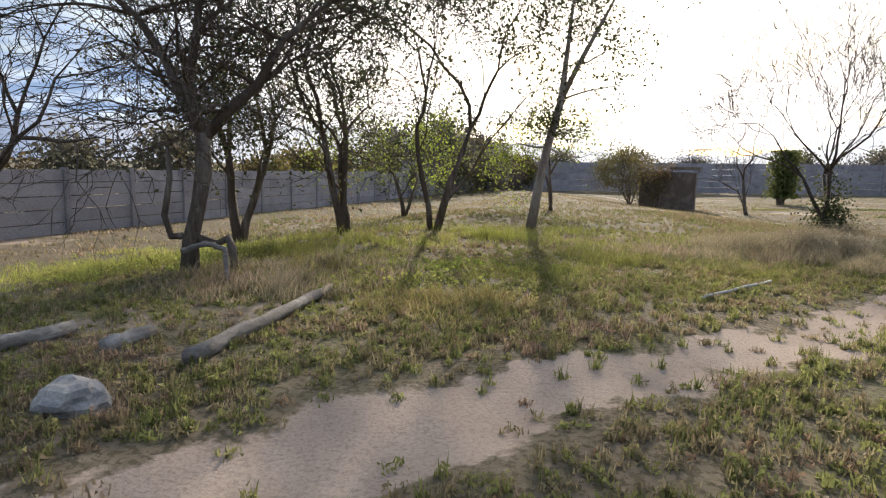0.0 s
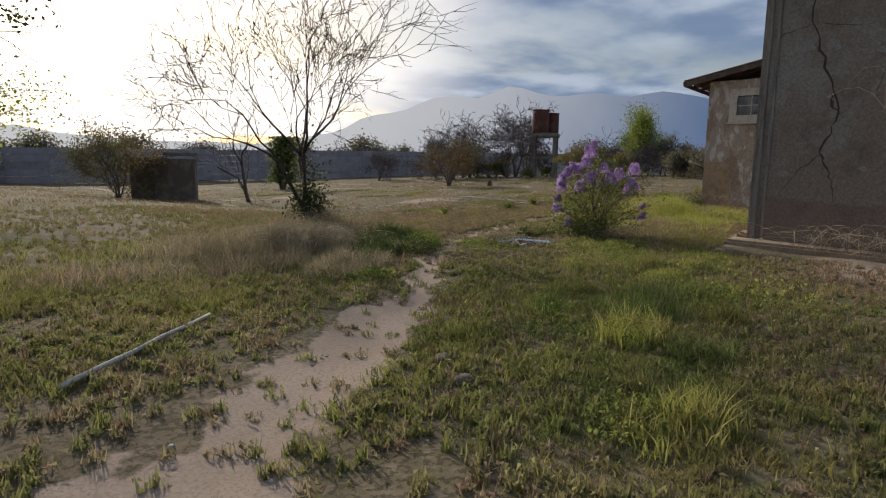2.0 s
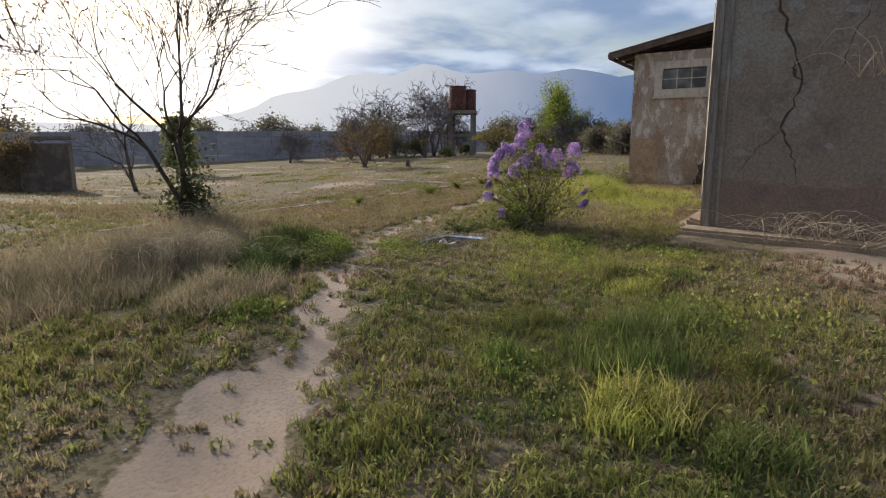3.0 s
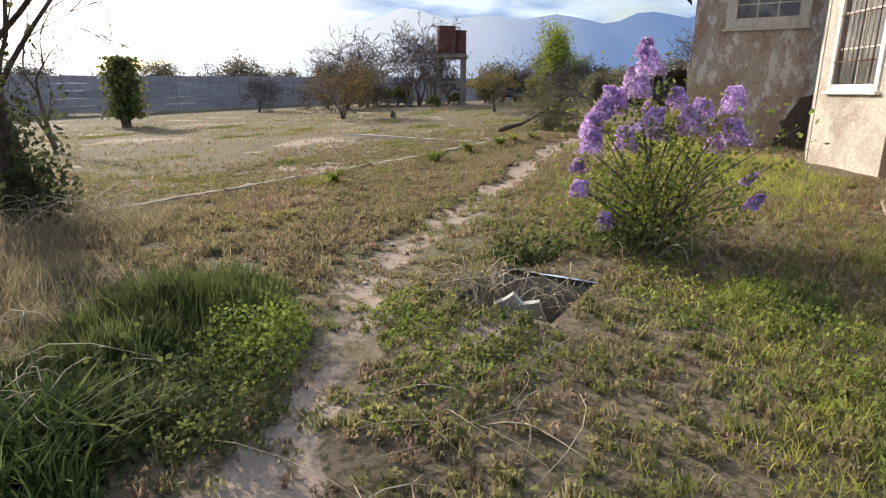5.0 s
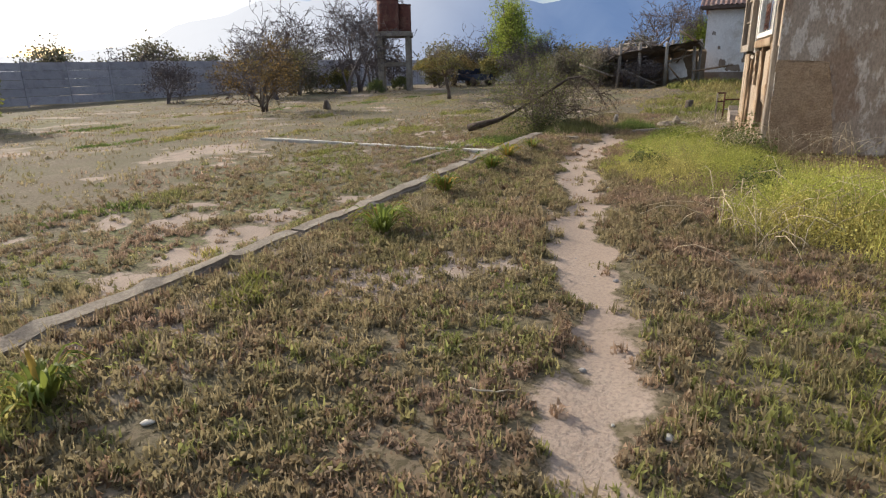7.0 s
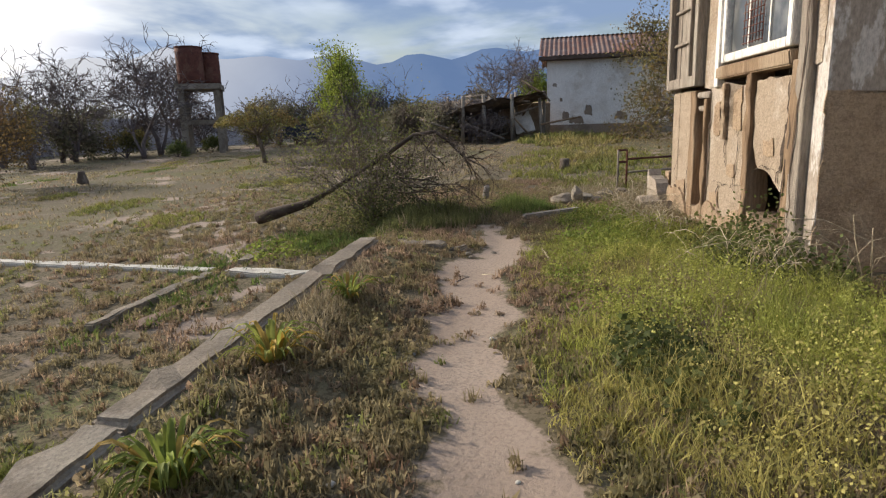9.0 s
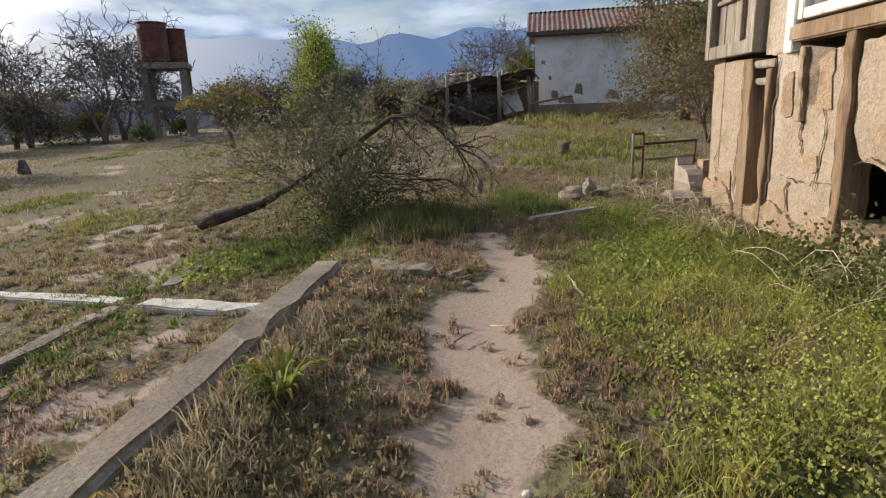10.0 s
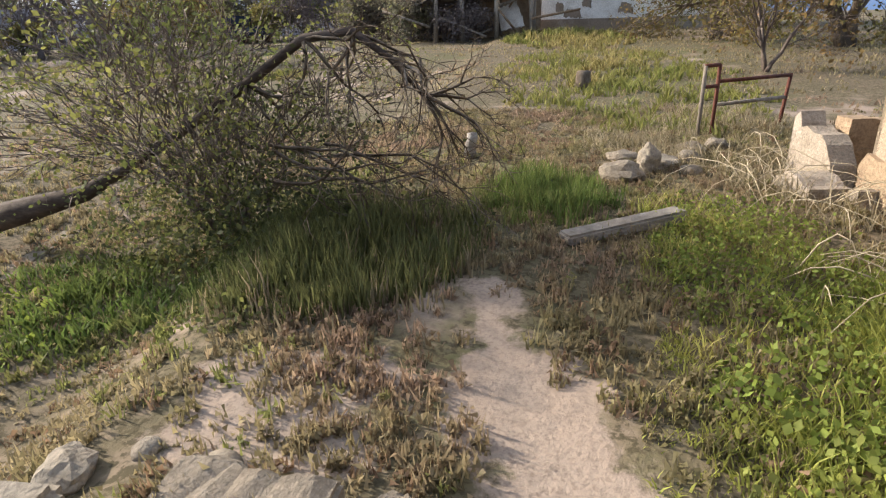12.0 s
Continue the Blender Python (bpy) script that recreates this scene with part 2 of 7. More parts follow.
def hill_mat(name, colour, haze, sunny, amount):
    """A far slope behind much air; painted haze glows brightest towards the sun."""
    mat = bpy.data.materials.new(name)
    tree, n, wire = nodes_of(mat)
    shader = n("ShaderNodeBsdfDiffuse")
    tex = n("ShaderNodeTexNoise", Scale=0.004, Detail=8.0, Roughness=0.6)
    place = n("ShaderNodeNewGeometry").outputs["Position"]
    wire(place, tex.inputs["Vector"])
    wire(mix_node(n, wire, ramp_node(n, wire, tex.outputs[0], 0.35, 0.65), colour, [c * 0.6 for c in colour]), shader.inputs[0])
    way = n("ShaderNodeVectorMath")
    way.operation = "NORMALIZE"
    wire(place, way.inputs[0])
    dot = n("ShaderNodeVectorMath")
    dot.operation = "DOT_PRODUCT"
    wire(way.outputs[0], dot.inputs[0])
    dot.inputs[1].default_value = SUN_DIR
    # the slope itself emits the haze colour, pale on the sun's side
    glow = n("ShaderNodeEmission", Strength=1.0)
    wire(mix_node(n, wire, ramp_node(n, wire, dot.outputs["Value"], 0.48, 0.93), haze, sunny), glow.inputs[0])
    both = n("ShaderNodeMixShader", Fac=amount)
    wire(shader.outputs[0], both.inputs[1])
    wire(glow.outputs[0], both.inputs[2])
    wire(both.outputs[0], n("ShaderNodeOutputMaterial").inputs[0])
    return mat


# ---- the lie of the land ----
TRAIL = [(-9.0, -5.2), (-6.0, -3.1), (-4.2, -1.4), (-2.9, -0.55), (-1.3, 0.12), (0.6, 1.2), (1.45, 1.68), (2.4, 2.1), (3.05, 2.5), (4.1, 3.3), (4.65, 3.85),
         (5.75, 4.3), (6.6, 4.9), (8.1, 5.4), (9.6, 5.74), (10.9, 5.98), (12.3, 6.33), (13.4, 6.68), (15.1, 7.05), (17.0, 7.55), (18.5, 7.96),
         (20.4, 8.12), (21.4, 7.95), (22.1, 8.12), (22.9, 8.3)]
TRAIL_HALF = [0.4, 0.4, 0.45, 0.38, 0.36, 0.34, 0.34, 0.24, 0.12, 0.12, 0.08, 0.08, 0.24, 0.25, 0.22, 0.17, 0.17, 0.2, 0.2, 0.21, 0.24, 0.28, 0.24, 0.12, 0.04]
PIT = (6.68, 7.54, 3.50, 4.20)


def smooth(a, b, x):
    u = np.clip((x - a) / (b - a), 0.0, 1.0)
    return u * u * (3 - 2 * u)


def kerb_y(x):
    return 9.02 + 0.027 * (x - 8.6)


def lie(x, y):
    """Height of the bare ground, for arrays or numbers."""
    x, y = np.asarray(x, float), np.asarray(y, float)
    xe = np.minimum(x, 58.0)
    yard = np.maximum(-0.85, -0.3 + 0.025 * (xe - 22) - 0.016 * (np.clip(y, 14, 60) - 14))
    strip = 0.025 * np.maximum(0.0, xe - 27)
    k = smooth(0.08, 0.9, y - kerb_y(np.clip(x, 0, 30))) * smooth(4, 14, x)
    west = -0.5 * smooth(0.5, 6.0, -5.5 - x + 0.42 * (y - 2)) 
    bank = 0.12 * smooth(-1.0, -0.15, y - kerb_y(x)) * smooth(0.05, -0.05, y - kerb_y(x)) * smooth(13, 18, x) * smooth(21.6, 20.9, x)
    return strip * (1 - k) + yard * k + west * (1 - k) + bank


def trail_gap(x, y):
    """Distance from the trail's edge; below zero on it."""
    x, y = np.asarray(x, float), np.asarray(y, float)
    best = np.full(x.shape, 1e9)
    for (ax, ay), (bx, by), wa, wb in zip(TRAIL, TRAIL[1:], TRAIL_HALF, TRAIL_HALF[1:]):
        dx, dy = bx - ax, by - ay
        u = np.clip(((x - ax) * dx + (y - ay) * dy) / (dx * dx + dy * dy), 0, 1)
        best = np.minimum(best, np.hypot(x - ax - u * dx, y - ay - u * dy) - (wa + u * (wb - wa)))
    return best


def lumps(x, y, scale, seed=0.0):
    """Cheap smooth noise in -1..1 for arrays."""
    a = np.sin(x * 1.3 / scale + seed) * np.cos(y * 1.7 / scale - seed * 1.7)
    b = np.sin(x * 2.9 / scale - y * 1.1 / scale + seed * 2.3) * np.cos(y * 3.1 / scale + x * 0.7 / scale + seed)
    c = np.sin((x + y) * 5.3 / scale + seed * 0.7) * np.cos((x - y) * 4.7 / scale - seed)
    return (a + 0.6 * b + 0.35 * c) / 1.6


def trail_edge(x, y):
    """Distance from the trail's ragged edge; the western stretch is more overgrown."""
    x, y = np.asarray(x, float), np.asarray(y, float)
    wild = 1.0 + 0.6 * smooth(7.0, 3.0, x)
    return trail_gap(x, y) + wild * (0.17 * lumps(x, y, 0.5, 2.0) + 0.10 * lumps(x, y, 0.16, 5.0))


def height(x, y):
    gap = trail_gap(x, y)
    return lie(x, y) + 0.035 * lumps(np.asarray(x, float), np.asarray(y, float), 2.2, 1.0) * smooth(0, 0.8, gap) - 0.03 * smooth(0.15, -0.2, gap) + 0.012 * lumps(np.asarray(x, float), np.asarray(y, float), 0.45, 4.0)


def at(x, y):
    return float(height(np.array([x]), np.array([y]))[0])


# ---- building helpers ----
def raw(name, verts, faces, mat, parent=None, shade=False, label=""):
    me = bpy.data.meshes.new(name)
    me.from_pydata(verts, [], faces)
    if shade:
        me.polygons.foreach_set("use_smooth", [True] * len(me.polygons))
    me.materials.append(mat)
    ob = new(name, me)
    ob.parent = parent
    if label:
        ob["label"] = label
    return ob


def part(name, bm, mat, parent=None, label="", shade=False):
    me = bpy.data.meshes.new(name)
    bmesh.ops.recalc_face_normals(bm, faces=bm.faces)
    bm.to_mesh(me)
    bm.free()
    if shade:
        me.polygons.foreach_set("use_smooth", [True] * len(me.polygons))
    me.materials.append(mat)
    ob = new(name, me)
    ob.parent = parent
    if label:
        ob["label"] = label
    return ob


def thing(name, m, label, category, group="", kind=""):
    ob = new(name)
    ob.matrix_world = m
    return tagged(ob, label, category, group, kind)


def box(bm, x0, x1, y0, y1, z0, z1, bevel=0.0, rough=0.0, seed=0):
    made = bmesh.ops.create_cube(bm, size=1, matrix=Matrix.LocRotScale(((x0 + x1) / 2, (y0 + y1) / 2, (z0 + z1) / 2), None, (x1 - x0, y1 - y0, z1 - z0)))
    verts = made["verts"]
    if rough:
        rnd = random.Random(seed)
        for v in verts:
            v.co += Vector([rnd.uniform(-rough, rough) for _ in range(3)])
    if bevel:
        edges = list({e for v in verts for e in v.link_edges})
        bmesh.ops.bevel(bm, geom=edges, offset=bevel, segments=2, affect="EDGES")
    return bm


def box_part(name, ext, mat, parent=None, bevel=0.0, label="", rough=0.0, seed=0):
    return part(name, box(bmesh.new(), *ext, bevel=bevel, rough=rough, seed=seed), mat, parent, label)


def slab_poly(outline, depth, jitter=0.0, seed=0):
    """A bmesh plate in the xz plane: outline (x, z) pushed from y = 0 back to y = -depth, its edge broken up."""
    rnd = random.Random(seed)
    pts = []
    for (ax, az), (bx, bz) in zip(outline, outline[1:] + outline[:1]):
        steps = max(1, int(math.hypot(bx - ax, bz - az) / 0.08)) if jitter else 1
        for i in range(steps):
            u = i / steps
            j = jitter if i else 0
            pts.append((ax + u * (bx - ax) + rnd.uniform(-j, j), az + u * (bz - az) + rnd.uniform(-j, j)))
    bm = bmesh.new()
    front = [bm.verts.new((x, 0, z)) for x, z in pts]
    rear = [bm.verts.new((x, -depth, z)) for x, z in pts]
    bm.faces.new(front)
    bm.faces.new(rear[::-1])
    for i in range(len(pts)):
        j = (i + 1) % len(pts)
        bm.faces.new((front[j], front[i], rear[i], rear[j]))
    bmesh.ops.triangulate(bm, faces=[f for f in bm.faces if len(f.verts) > 4])
    return bm


class Tubes:
    """Gathers tapered tubes into one mesh."""

    def __init__(self):
        self.verts, self.faces = [], []

    def add(self, points, radii, sides=5):
        start = len(self.verts)
        for i, p in enumerate(points):
            ahead = (points[min(i + 1, len(points) - 1)] - points[max(i - 1, 0)]).normalized()
            side = ahead.cross(Vector((0.31, 0.17, 0.93)))
            if side.length < 0.05:
                side = ahead.cross(Vector((1, 0, 0)))
            side.normalize()
            other = ahead.cross(side)
            for k in range(sides):
                a = 2 * math.pi * k / sides
                self.verts.append(p + (side * math.cos(a) + other * math.sin(a)) * radii[i])
        for i in range(len(points) - 1):
            for k in range(sides):
                a, b = start + i * sides + k, start + i * sides + (k + 1) % sides
                self.faces.append((a, b, b + sides, a + sides))
        self.faces.append(tuple(start + k for k in range(sides))[::-1])
        self.faces.append(tuple(start + (len(points) - 1) * sides + k for k in range(sides)))

    def part(self, name, mat, parent=None, label=""):
        return raw(name, self.verts, self.faces, mat, parent, True, label)


def tube_part(name, points, radii, mat, parent=None, sides=8, label=""):
    t = Tubes()
    t.add([Vector(p) for p in points], radii, sides)
    return t.part(name, mat, parent, label)


def leaf_mesh(name, centres, size, mat, parent=None, rnd=None, label="", long=1.6):
    """Many small bent leaves, one quad each, at the centres."""
    c = np.array(centres, float).reshape(-1, 3)
    g = np.random.default_rng(rnd or 1)
    count = len(c)
    a = g.normal(size=(count, 3))
    a /= np.linalg.norm(a, axis=1)[:, None]
    b = np.cross(a, g.normal(size=(count, 3)))
    b /= np.linalg.norm(b, axis=1)[:, None] + 1e-9
    s = size * g.uniform(0.6, 1.35, (count, 1))
    a, b = a * s * long, b * s
    v = np.stack([c - a * 0.5, c + b * 0.5, c + a * 0.5, c - b * 0.5], 1).reshape(-1, 3)
    me = bpy.data.meshes.new(name)
    me.vertices.add(count * 4)
    me.vertices.foreach_set("co", v.ravel())
    me.loops.add(count * 4)
    me.loops.foreach_set("vertex_index", np.arange(count * 4))
    me.polygons.add(count)
    me.polygons.foreach_set("loop_start", np.arange(count) * 4)
    me.update()
    me.materials.append(mat)
    ob = new(name, me)
    ob.parent = parent
    if label:
        ob["label"] = label
    return ob


def blade_mesh(name, x, y, z, tall, wide, lean, mat, rnd=1, parent=None):
    """Grass: one bent blade of three triangles at each place."""
    g = np.random.default_rng(rnd)
    count = len(x)
    turn, way = g.uniform(0, 2 * np.pi, count), g.uniform(0, 2 * np.pi, count)
    bend = lean * tall * g.uniform(0.2, 1.3, count)
    sx, sy = np.cos(turn) * wide * 0.5, np.sin(turn) * wide * 0.5
    bx, by = np.cos(way) * bend, np.sin(way) * bend
    base = np.stack([x, y, z - 0.01], 1)
    side = np.stack([sx, sy, np.zeros(count)], 1)
    mid = base + np.stack([bx * 0.35, by * 0.35, tall * 0.58], 1)
    tip = base + np.stack([bx, by, tall], 1)
    v = np.stack([base - side, base + side, mid - side * 0.75, mid + side * 0.75, tip], 1).reshape(-1, 3)
    k = np.arange(count) * 5
    tris = np.stack([k, k + 1, k + 3, k, k + 3, k + 2, k + 2, k + 3, k + 4], 1).reshape(-1)
    me = bpy.data.meshes.new(name)
    me.vertices.add(count * 5)
    me.vertices.foreach_set("co", v.ravel())
    me.loops.add(len(tris))
    me.loops.foreach_set("vertex_index", tris)
    me.polygons.add(count * 3)
    me.polygons.foreach_set("loop_start", np.arange(count * 3) * 3)
    me.update()
    me.materials.append(mat)
    ob = new(name, me)
    ob.parent = parent
    return ob


def spike_mesh(name, x, y, z, tall, wide, lean, mat, rnd=1):
    """Tiny weeds: one pointed sprig a place, a triangle each."""
    g = np.random.default_rng(rnd)
    count = len(x)
    turn, way = g.uniform(0, 2 * np.pi, count), g.uniform(0, 2 * np.pi, count)
    bend = lean * tall * g.uniform(0.1, 1.4, count)
    side = np.stack([np.cos(turn) * wide * 0.5, np.sin(turn) * wide * 0.5, np.zeros(count)], 1)
    base = np.stack([x, y, z - 0.008], 1)
    tip = base + np.stack([np.cos(way) * bend, np.sin(way) * bend, tall], 1)
    v = np.stack([base - side, base + side, tip], 1).reshape(-1, 3)
    me = bpy.data.meshes.new(name)
    me.vertices.add(count * 3)
    me.vertices.foreach_set("co", v.ravel())
    me.loops.add(count * 3)
    me.loops.foreach_set("vertex_index", np.arange(count * 3))
    me.polygons.add(count)
    me.polygons.foreach_set("loop_start", np.arange(count) * 3)
    me.update()
    me.materials.append(mat)
    return new(name, me)


def branch(tubes, tips, rnd, start, way, length, radius, level, depth, spread, gravity, forks, thin):
    """One limb that wanders, tapers and forks."""
    steps = 4 if level < 2 else 3 if radius > 0.02 else 2
    pts, p, d = [start.copy()], start.copy(), way.normalized()
    wander = 0.13 + 0.04 * level
    for _ in range(steps):
        d = (d + Vector((rnd.gauss(0, wander), rnd.gauss(0, wander), rnd.gauss(0, wander) + gravity))).normalized()
        p = p + d * (length / steps)
        pts.append(p.copy())
    end = radius * (0.62 if level < depth else 0.3)
    sides = 8 if radius > 0.08 else 5 if radius > 0.02 else 3
    tubes.add(pts, [radius + (end - radius) * i / steps for i in range(steps + 1)], sides)
    if level >= depth:
        tips.append(p)
        tips.append(pts[-2])
        return
    count = forks[min(level, len(forks) - 1)]
    for i in range(count):
        at_end = i < 2
        where = pts[-1] if at_end else pts[rnd.randint(1, steps - 1)]
        axis = d.cross(Vector((rnd.gauss(0, 1), rnd.gauss(0, 1), rnd.gauss(0, 1)))).normalized()
        angle = radians(spread) * rnd.uniform(0.55, 1.25)
        nd = (d * math.cos(angle) + axis * math.sin(angle)).normalized()
        nr = max(end * (rnd.uniform(0.72, 0.92) if at_end else rnd.uniform(0.42, 0.65)), thin)
        branch(tubes, tips, rnd, where, nd, length * rnd.uniform(0.62, 0.88), nr, level + 1, depth, spread, gravity, forks, thin)


def make_tree(name, x, y, stems, depth, label, seed, spread=34, gravity=0.02, forks=(3, 3, 3), bark=None, leaves=None, count=0, size=0.05,
              cloud=0.25, group="", thin=0.005, keep=1.0):
    """A tree of one or more stems: (lean x, lean y, first length, radius)."""
    rnd = random.Random(seed)
    root = thing(name, pose(x, y, at(x, y) - 0.05), label, "tree", group)
    tubes, tips = Tubes(), []
    for lx, ly, length, radius in stems:
        branch(tubes, tips, rnd, Vector((rnd.uniform(-0.1, 0.1), rnd.uniform(-0.1, 0.1), 0)), Vector((lx, ly, 1)), length, radius, 0, depth, spread, gravity, forks, thin)
    tubes.part("trunk", bark or M_BARK, root)
    if leaves and count:
        tips = [t for t in tips if rnd.random() < keep]
        g = np.random.default_rng(seed)
        picks = np.array([tuple(t) for t in tips])[g.integers(0, len(tips), count)]
        off = g.normal(size=picks.shape)
        off *= (cloud * 1.5 * g.uniform(0, 1, (count, 1)) ** 0.5) / np.linalg.norm(off, axis=1)[:, None]
        leaf_mesh("crown", picks + off, size, leaves, root, seed)
    return root


M_SOIL = surface("dry soil", (0.34, 0.26, 0.19), (0.27, 0.205, 0.14), 3, 50, 0.95, 0.8, 20)


# ---- ground: one sheet to the horizon ----
def ground_mat():
    mat = bpy.data.materials.new("sandy soil and weeds")
    tree, n, wire = nodes_of(mat)
    shader = n("ShaderNodeBsdfPrincipled", Roughness=0.97)
    shader.inputs["Specular IOR Level"].default_value = 0.12
    pos = n("ShaderNodeNewGeometry").outputs["Position"]

    def tex(scale, detail=6.0, rough=0.6):
        node = n("ShaderNodeTexNoise", Scale=scale, Detail=detail, Roughness=rough)
        wire(pos, node.inputs["Vector"])
        return node.outputs[0]
    bare = n("ShaderNodeAttribute")
    bare.attribute_name = "bare"
    soil = mix_node(n, wire, ramp_node(n, wire, tex(1.1), 0.35, 0.65), (0.31, 0.238, 0.187), (0.36, 0.285, 0.228))
    soil = mix_node(n, wire, ramp_node(n, wire, tex(55.0, 4), 0.42, 0.7), soil, (0.25, 0.195, 0.155))
    weeds = mix_node(n, wire, ramp_node(n, wire, tex(0.35), 0.4, 0.62), (0.15, 0.118, 0.08), (0.125, 0.112, 0.062))
    weeds = mix_node(n, wire, ramp_node(n, wire, tex(0.16, 7, 0.65), 0.5, 0.62), weeds, (0.13, 0.13, 0.055))
    weeds = mix_node(n, wire, ramp_node(n, wire, tex(1.7), 0.48, 0.66), weeds, (0.18, 0.14, 0.095))
    weeds = mix_node(n, wire, ramp_node(n, wire, tex(9.0, 5), 0.52, 0.7), weeds, (0.22, 0.17, 0.12))
    # fine dark specks paint the shade between the tufts
    weeds = mix_node(n, wire, ramp_node(n, wire, tex(28.0, 4), 0.48, 0.58), weeds, (0.085, 0.07, 0.042))
    patch = ramp_node(n, wire, math_node(n, wire, "ADD", tex(0.22, 5), math_node(n, wire, "MULTIPLY", tex(2.5, 5), 0.25)), 0.69, 0.80)
    worn = math_node(n, wire, "ADD", bare.outputs["Fac"], math_node(n, wire, "MULTIPLY", math_node(n, wire, "SUBTRACT", tex(4.0, 8, 0.7), 0.5), 1.6))
    cover = math_node(n, wire, "MAXIMUM", ramp_node(n, wire, worn, 0.4, 0.62), patch)
    wire(mix_node(n, wire, cover, weeds, soil), shader.inputs["Base Color"])
    rise = n("ShaderNodeBump", Strength=0.6, Distance=0.025)
    wire(math_node(n, wire, "ADD", tex(14.0, 7, 0.7), math_node(n, wire, "MULTIPLY", tex(90.0, 3), 0.15)), rise.inputs["Height"])
    wire(rise.outputs[0], shader.inputs["Normal"])
    wire(shader.outputs[0], n("ShaderNodeOutputMaterial").inputs[0])
    return mat


def steps_of(lo, hi, fine, far):
    mid = np.arange(lo, hi + fine / 2, fine)
    out, gap = [], fine
    p = 0.0
    while p < far:
        gap *= 1.18
        p += gap
        out.append(p)
    out = np.array(out)
    return np.concatenate([lo - out[::-1], mid, hi + out])


BARE_SPOTS = ((21.75, 8.95, 0.8), (-3.6, -0.9, 0.9), (10.2, 10.4, 0.6), (16.5, 9.6, 0.5), (12.3, 10.6, 0.75), (13.2, 10.9, 0.8), (14.1, 11.1, 0.8), (15.0, 11.3, 0.7), (21.9, 8.0, 0.6))


def yard_wear(x, y):
    """Pale scoured patches of the open yard, 0 to 1."""
    rough = 0.75 * lumps(x, y, 1.9, 1.3) + 0.6 * lumps(x, y, 0.8, 6.1) + 0.5 * lumps(x, y, 0.27, 2.2)
    return smooth(0.42, 0.80, rough) * smooth(0.3, 0.9, y - kerb_y(x)) * smooth(5.0, 8.0, x)


def build_ground():
    xs, ys = steps_of(-7.0, 28.0, 0.14, 2600), steps_of(-3.5, 13.0, 0.14, 2600)
    for lines, a, b in ((xs, PIT[0], PIT[1]), (ys, PIT[2], PIT[3])):
        lines[np.argmin(np.abs(lines - a))] = a
        lines[np.argmin(np.abs(lines - b))] = b
    gx, gy = np.meshgrid(xs, ys, indexing="ij")
    gz = height(gx, gy)
    inside = (gx > PIT[0]) & (gx < PIT[1]) & (gy > PIT[2]) & (gy < PIT[3])
    count_y = len(ys)
    index = np.arange(gx.size).reshape(gx.shape)
    quad = np.stack([index[:-1, :-1], index[1:, :-1], index[1:, 1:], index[:-1, 1:]], -1).reshape(-1, 4)
    hole = inside.ravel()[quad].any(1)
    ob = raw("ground", np.stack([gx, gy, gz], -1).reshape(-1, 3).tolist(), quad[~hole].tolist(), ground_mat(), shade=True)
    tagged(ob, "dry sandy ground with sparse weeds and a worn footpath", "ground", kind="structure")
    gap = trail_edge(gx, gy)
    bare = smooth(0.22, -0.20, gap)
    bare = bare * (1 - 0.38 * smooth(5.0, 6.0, gx) * smooth(11.0, 9.5, gx))
    for px, py, r in BARE_SPOTS:
        bare = np.maximum(bare, 0.75 * smooth(r, r * 0.3, np.hypot(gx - px, gy - py)))
    bare = np.maximum(bare, 0.85 * yard_wear(gx, gy))
    field = ob.data.attributes.new("bare", "FLOAT", "POINT")
    field.data.foreach_set("value", bare.ravel())
    return ob


ground = build_ground()


# ---- hills on the horizon ----
def hills(name, profile, far, mat, label, rough, seed):
    """A range with a real slope, from (azimuth, elevation) pairs of its crest."""
    az = np.linspace(profile[0][0], profile[-1][0], 260)
    el = np.interp(az, [p[0] for p in profile], [p[1] for p in profile])
    el = el + rough * (0.6 * lumps(az, az * 0.3, 3.0, seed) + 0.4 * lumps(az, az * 0.2, 0.9, seed + 3))
    verts, rows = [], 12
    for a, e in zip(az, el):
        for r in range(rows):
            u = r / (rows - 1)
            d = far * (0.55 + 0.45 * u) * (1 + 0.05 * math.sin(a * 0.9 + u * 5))
            z = -20 + (far * math.tan(radians(e)) + 20) * (u ** 1.25) * (1 + 0.06 * math.sin(a * 1.7 + r) * (1 - u))
            verts.append((d * math.sin(radians(a)), d * math.cos(radians(a)), z))
    faces = [(i * rows + r, (i + 1) * rows + r, (i + 1) * rows + r + 1, i * rows + r + 1) for i in range(len(az) - 1) for r in range(rows - 1)]
    tagged(raw(name, verts, faces, mat, shade=True), label, "hills", kind="structure")


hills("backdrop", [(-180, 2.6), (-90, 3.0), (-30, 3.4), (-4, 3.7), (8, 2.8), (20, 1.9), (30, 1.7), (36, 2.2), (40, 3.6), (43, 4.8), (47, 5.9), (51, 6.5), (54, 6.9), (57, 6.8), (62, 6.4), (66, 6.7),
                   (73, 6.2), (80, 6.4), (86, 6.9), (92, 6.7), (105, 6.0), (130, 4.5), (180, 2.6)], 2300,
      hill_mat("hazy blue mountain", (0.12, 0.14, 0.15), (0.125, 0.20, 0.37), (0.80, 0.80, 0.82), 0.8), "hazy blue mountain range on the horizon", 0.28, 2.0)


